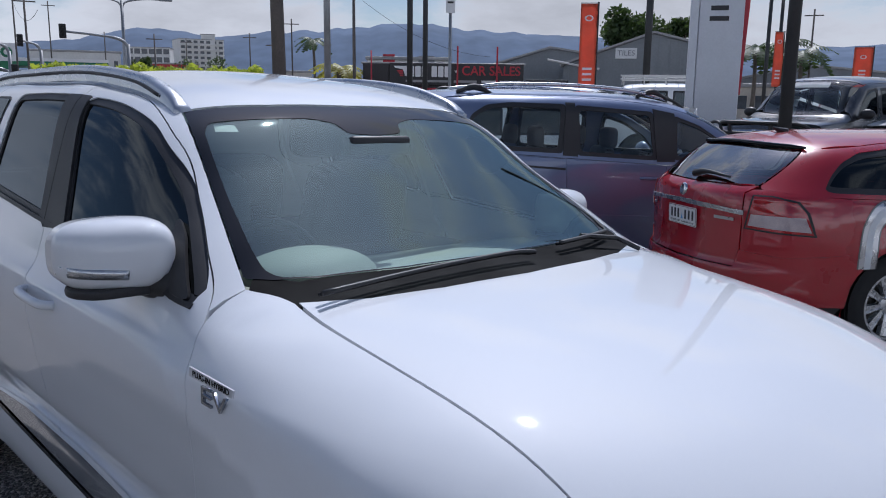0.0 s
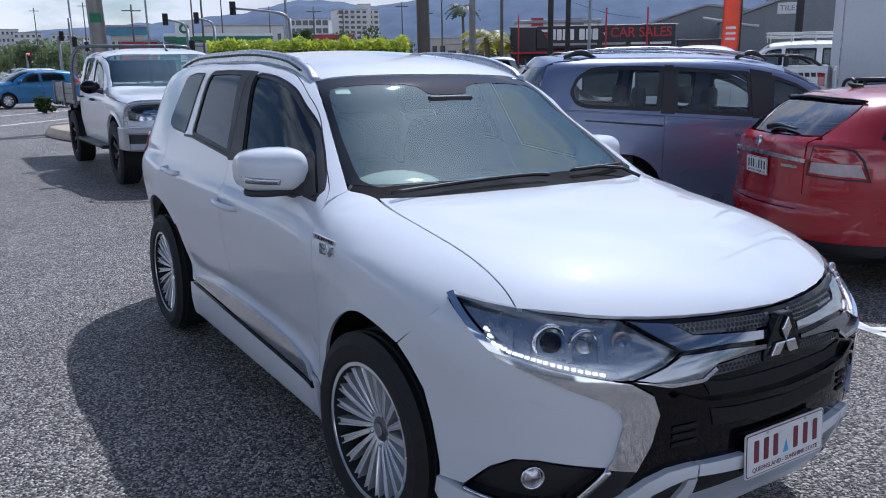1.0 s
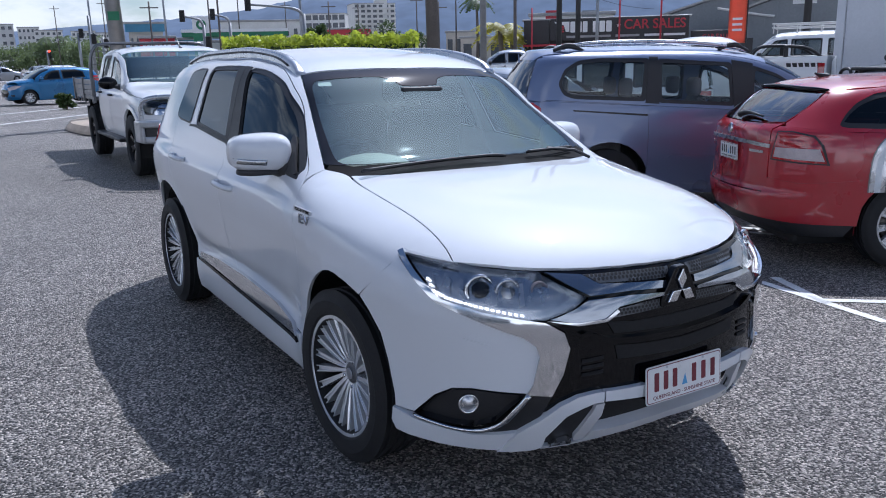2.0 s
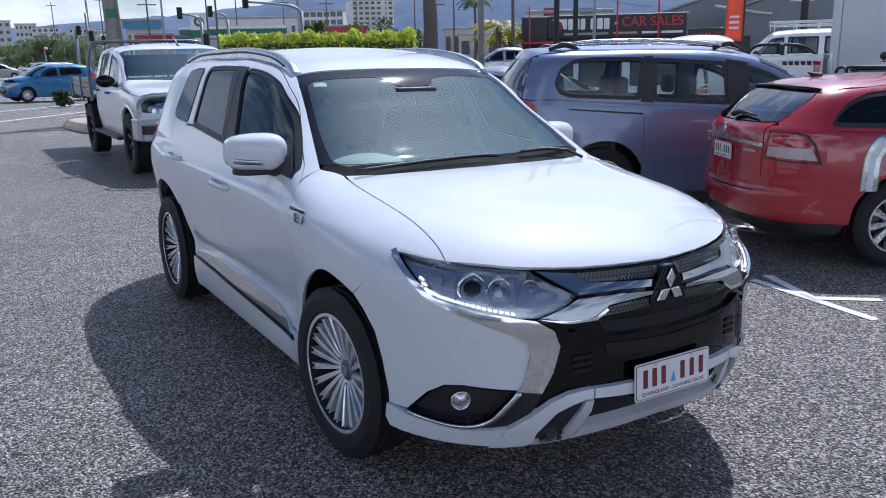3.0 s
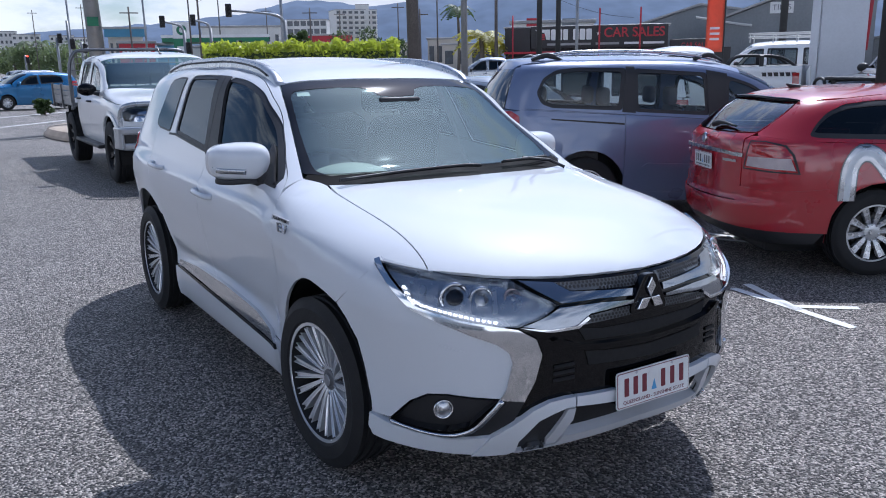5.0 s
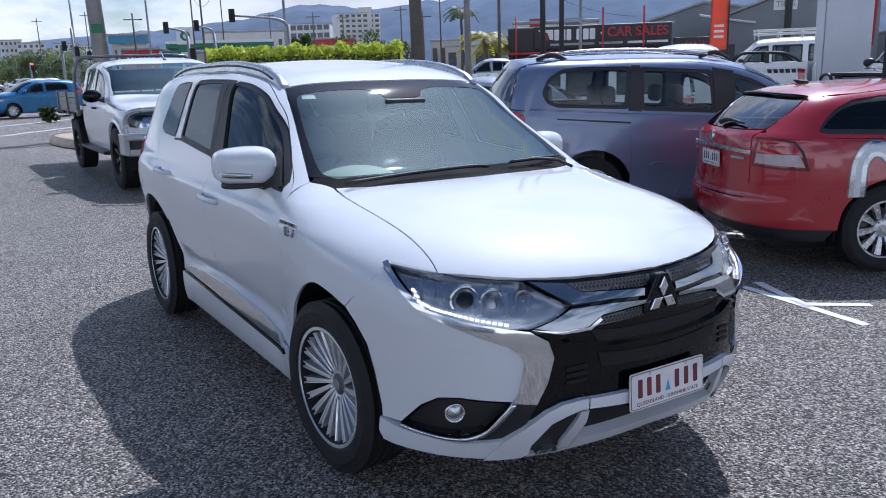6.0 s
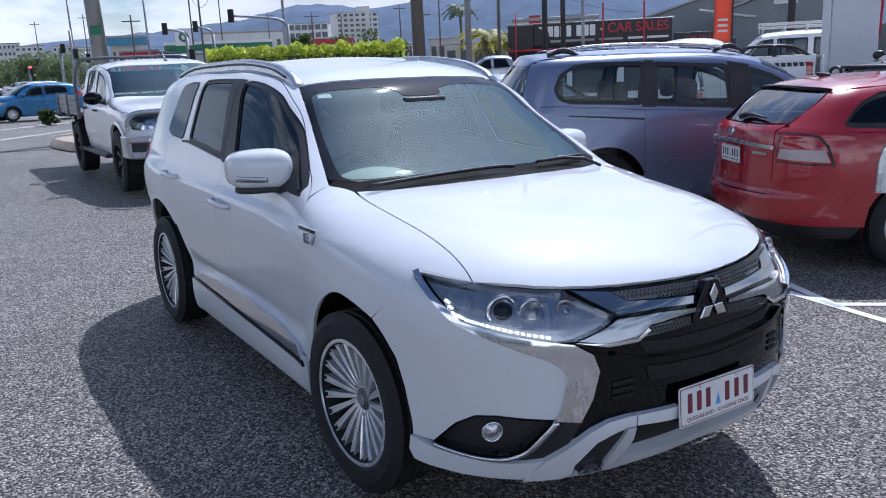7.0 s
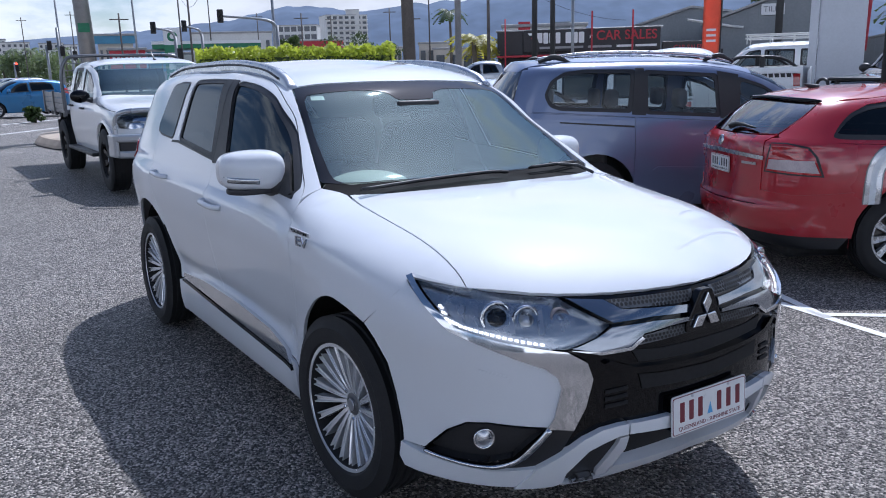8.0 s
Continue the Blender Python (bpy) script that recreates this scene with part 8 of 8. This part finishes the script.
part("bar_base", slab(rounded([(0.5, -0.95), (0.78, -0.92), (1.0, -0.5), (1.03, 0), (1.0, 0.5), (0.78, 0.92), (0.5, 0.95)], 0.06), 0.46, 0.68, 0.03), SATIN, offroader, "black bull bar base")
part("oval_mark", lathe([(0, 0.09), (0.012, 0.08), (0.012, 0.055), (0, 0.05)], 20, "x"), CHROME, offroader, "", True, pose(0.865, 0, 0.925))
price = part("price_bar", slab(rounded([(-0.32, 0), (0.32, 0), (0.32, 0.12), (-0.32, 0.12)], 0.02), 0, 0.003, 0, pose(-0.86, -0.05, 1.70) @ FACE @ pose(0, 0, 0, -42, 0, 0)), SIGNWHITE, offroader)
x, y = spot(113.0, 17.5)
boxy("four_wheel_drive", "white four-wheel drive with amber turn lamps", pose(x, y, slope(y), 0, 0, 255), UTEWHITE)

PICK = CarShape(
    top=[(0.9, 0.90), (0.75, 1.05), (0.3, 1.14), (-0.25, 1.19), (-0.36, 1.22), (-0.7, 1.44), (-1.05, 1.66), (-1.3, 1.75), (-1.7, 1.79), (-2.15, 1.77), (-2.42, 1.68), (-2.55, 1.52), (-2.62, 1.41), (-3.2, 1.39), (-4.3, 1.40)],
    belt=[(0.9, 0.85), (0.0, 1.0), (-0.5, 1.10), (-2.3, 1.12), (-2.7, 1.24), (-4.4, 1.26)], width=[(0.9, 0.88), (0.0, 0.93), (-4.3, 0.92)], low=[(0.3, 0.95), (0.6, 0.99), (0.9, 1.0), (1.15, 0.985)],
    nose=[(0.3, 0.75), (0.6, 0.92), (0.9, 0.90), (1.1, 0.75)], tail=[(0.3, -4.2), (0.8, -4.32), (1.3, -4.30)], lean=[(0.3, 0.03), (-0.7, 0.18), (-2.5, 0.18), (-2.8, 0.02), (-4.3, 0.02)],
    k=[(0.8, 4.0), (-0.5, 7.0), (-1.0, 11.0), (-4.3, 11.0)], m=[(0.8, 2.5), (-4, 2.2)], x0=(0.2, -3.9), front=(3, 3), rear=(6, 6), bumps=[flare(0.0, 0.42, 0.03), flare(-3.22, 0.42, 0.03)])


def pickup(label, m, pnt):
    return road_car(dict(
        name="pickup_truck", label=label, category="truck", m=m, shape=PICK, paint=pnt, wheelbase=3.22, tyre=0.40, rim=0.22, sill=0.48, seams=[0.45, -0.5, -1.45, -2.38, -4.1], belt=[(0.5, 1.03), (-0.5, 1.10), (-2.4, 1.13), (-2.7, 1.24), (-4.2, 1.25)],
        track=0.81, width=0.26, arch=0.47, cant=[(-0.42, 1.20), (-0.7, 1.40), (-1.05, 1.60), (-1.4, 1.68), (-2.2, 1.67), (-2.45, 1.55)], upper=(-0.44, -2.58), upper_top=(-0.44, -2.46),
        windows=[([(-0.72, 1.17), (-0.90, 1.38), (-1.15, 1.56), (-1.42, 1.63), (-1.46, 1.17)], None), ([(-1.56, 1.18), (-1.56, 1.63), (-2.15, 1.60), (-2.35, 1.22)], None)],
        glass=TINT, handles=[(-1.36, 1.02), (-2.25, 1.03)], mirror=(-0.68, 1.13), mirror_mat=SATIN, length=(0.92, -4.3), dash=-0.6, dash_top=1.1, spokes=6, spoke=0.045, wheel_mat=ALLOYGREY, inner=0.9,
        each_side=[("headlamp", "nose", [(77, 0.90), (62, 0.98), (33, 0.93), (36, 0.80), (60, 0.80)], PALELENS, 0.006, "clear headlamp"),
                   ("tail_lamp", "rump", [(88, 0.98), (88, 1.22), (80, 1.22), (80, 0.98)], REDLENS, 0.008, "red tail lamp"),
                   ("tub_top", "side", [(-2.66, 1.235), (-2.66, 1.34), (-4.1, 1.35), (-4.1, 1.245)], pnt, 0.004, "")],
        hood=([(0.78, 0), (0.74, 0.4), (0.62, 0.6)], [(-0.38, 0.6), (-0.31, 0.3), (-0.30, 0)]), screen=([(-0.33, 0), (-0.34, 0.3), (-0.40, 0.6)], [(-1.10, 0.3), (-1.08, 0)], -1.15), screen_glass=TINT, roof=[(-2.44, 0.4), (-2.45, 0)],
    middle=[("tub_cover", "top", [(-2.66, 0), (-2.66, 0.82), (-4.1, 0.82), (-4.2, 0)], SATIN, -0.03, "black tub cover"),
                ("nose_panel", "nose", [(0, 1.0), (33, 0.96), (77, 0.92), (80, 0.6), (70, 0.42), (0, 0.4)], pnt, 0, ""),
                ("grille", "nose", [(0, 0.96), (30, 0.94), (30, 0.66), (0, 0.62)], BLACK, 0.006, "black grille"),
                ("tailgate", "rump", [(0, 1.35), (66, 1.35), (72, 1.25), (72, 0.62), (0, 0.6)], pnt, 0, ""),
                ("rear_bumper", "rump", [(0, 0.6), (70, 0.6), (84, 0.56), (80, 0.42), (0, 0.42)], SATIN, 0.02, "")]))


x, y = -11.05, 11.2
bedded = pickup("white dual-cab pickup with black sports bar and bold side lettering bars", pose(x, y, slope(y), 0, 0, 219) @ Matrix.Scale(1.04, 4), UTEWHITE)
for sd in (-1, 1):
    part("sports_bar", tube(bent([(-2.7, 0.70 * sd, 1.34), (-2.85, 0.70 * sd, 1.52), (-3.1, 0.70 * sd, 1.56), (-3.7, 0.72 * sd, 1.52), (-4.0, 0.74 * sd, 1.34)], 4), 0.03, 8), SATIN, bedded, "black sports bar", True)
    part("rack_foot", box(-3.4, -3.32, 0.66 * sd, 0.78 * sd, 1.32, 1.56, 0.01), SATIN, bedded)
    for k in range(6):
        part("letter_bar", skin(PICK, "side", [(-3.38 - k * 0.11, 1.15), (-3.36 - k * 0.11, 1.23), (-3.45 - k * 0.11, 1.23), (-3.46 - k * 0.11, 1.15)], SATIN, sd, lift=0.003, lip=0), SATIN, bedded)
part("sports_cross", rod((-2.95, -0.7, 1.54), (-2.95, 0.7, 1.54), 0.03, sides=8), SATIN, bedded)
for x in (-3.2, -3.45, -3.7):
    part("rack_bar", rod((x, -0.72, 1.545), (x, 0.72, 1.545), 0.022, sides=8), SATIN, bedded)
x, y = spot(143.6, 40)
pickup("silver-white dual-cab pickup across the road", pose(x, y, 0, 0, 0, 236) @ pose(1.7, 0, 0), SILVERPAINT)
sedan = hatch("sedan", "silver car parked behind the people mover", pose(-7.0, 6.6, slope(6.6), 0, 0, 12), SILVERPAINT)
x, y = spot(138.6, 15.0)
boxy("four_wheel_drive", "white four-wheel drive behind the people mover", pose(x, y, slope(y), 0, 0, 226) @ Matrix.Scale(0.9, 4) @ pose(1.5, 0, 0), UTEWHITE)
for b, far, yaw, ob in ((174.9, 82, -75, sedan), (174.2, 86, -75, sedan), (173.3, 95, 100, sedan), (172.7, 97, 100, sedan), (175.9, 90, 100, sedan)):
    x, y = spot(b, far)
    c = copy_thing(ob, pose(x, y, 0, 0, 0, yaw))
    tagged(c, "small car in distant traffic", "car", "cars in distant traffic")

# ---- the side of the street behind the camera ----
for x0, x1, y, h, mt in ((-30, -8, -26, 4.2, WALLCREAM), (-7, 10, -30, 5.4, WALLWHITE), (12, 34, -24, 4.6, WALLGREY)):
    ob = thing("street_building", "low street building with dark shop windows", "building", pose((x0 + x1) / 2, y, 0))
    w = x1 - x0
    part("wall", box(-w / 2, w / 2, -8, 0, 0, h), mt, ob)
    part("roof", box(-w / 2 - 0.3, w / 2 + 0.3, -8.3, 0.6, h, h + 0.3), ROOFGREY, ob)
    for k in range(int(w / 3.5)):
        part("shop_window", box(-w / 2 + 0.6 + 3.5 * k, -w / 2 + 3.2 + 3.5 * k, -0.05, 0.05, 0.5, 2.6), WINDARK, ob)
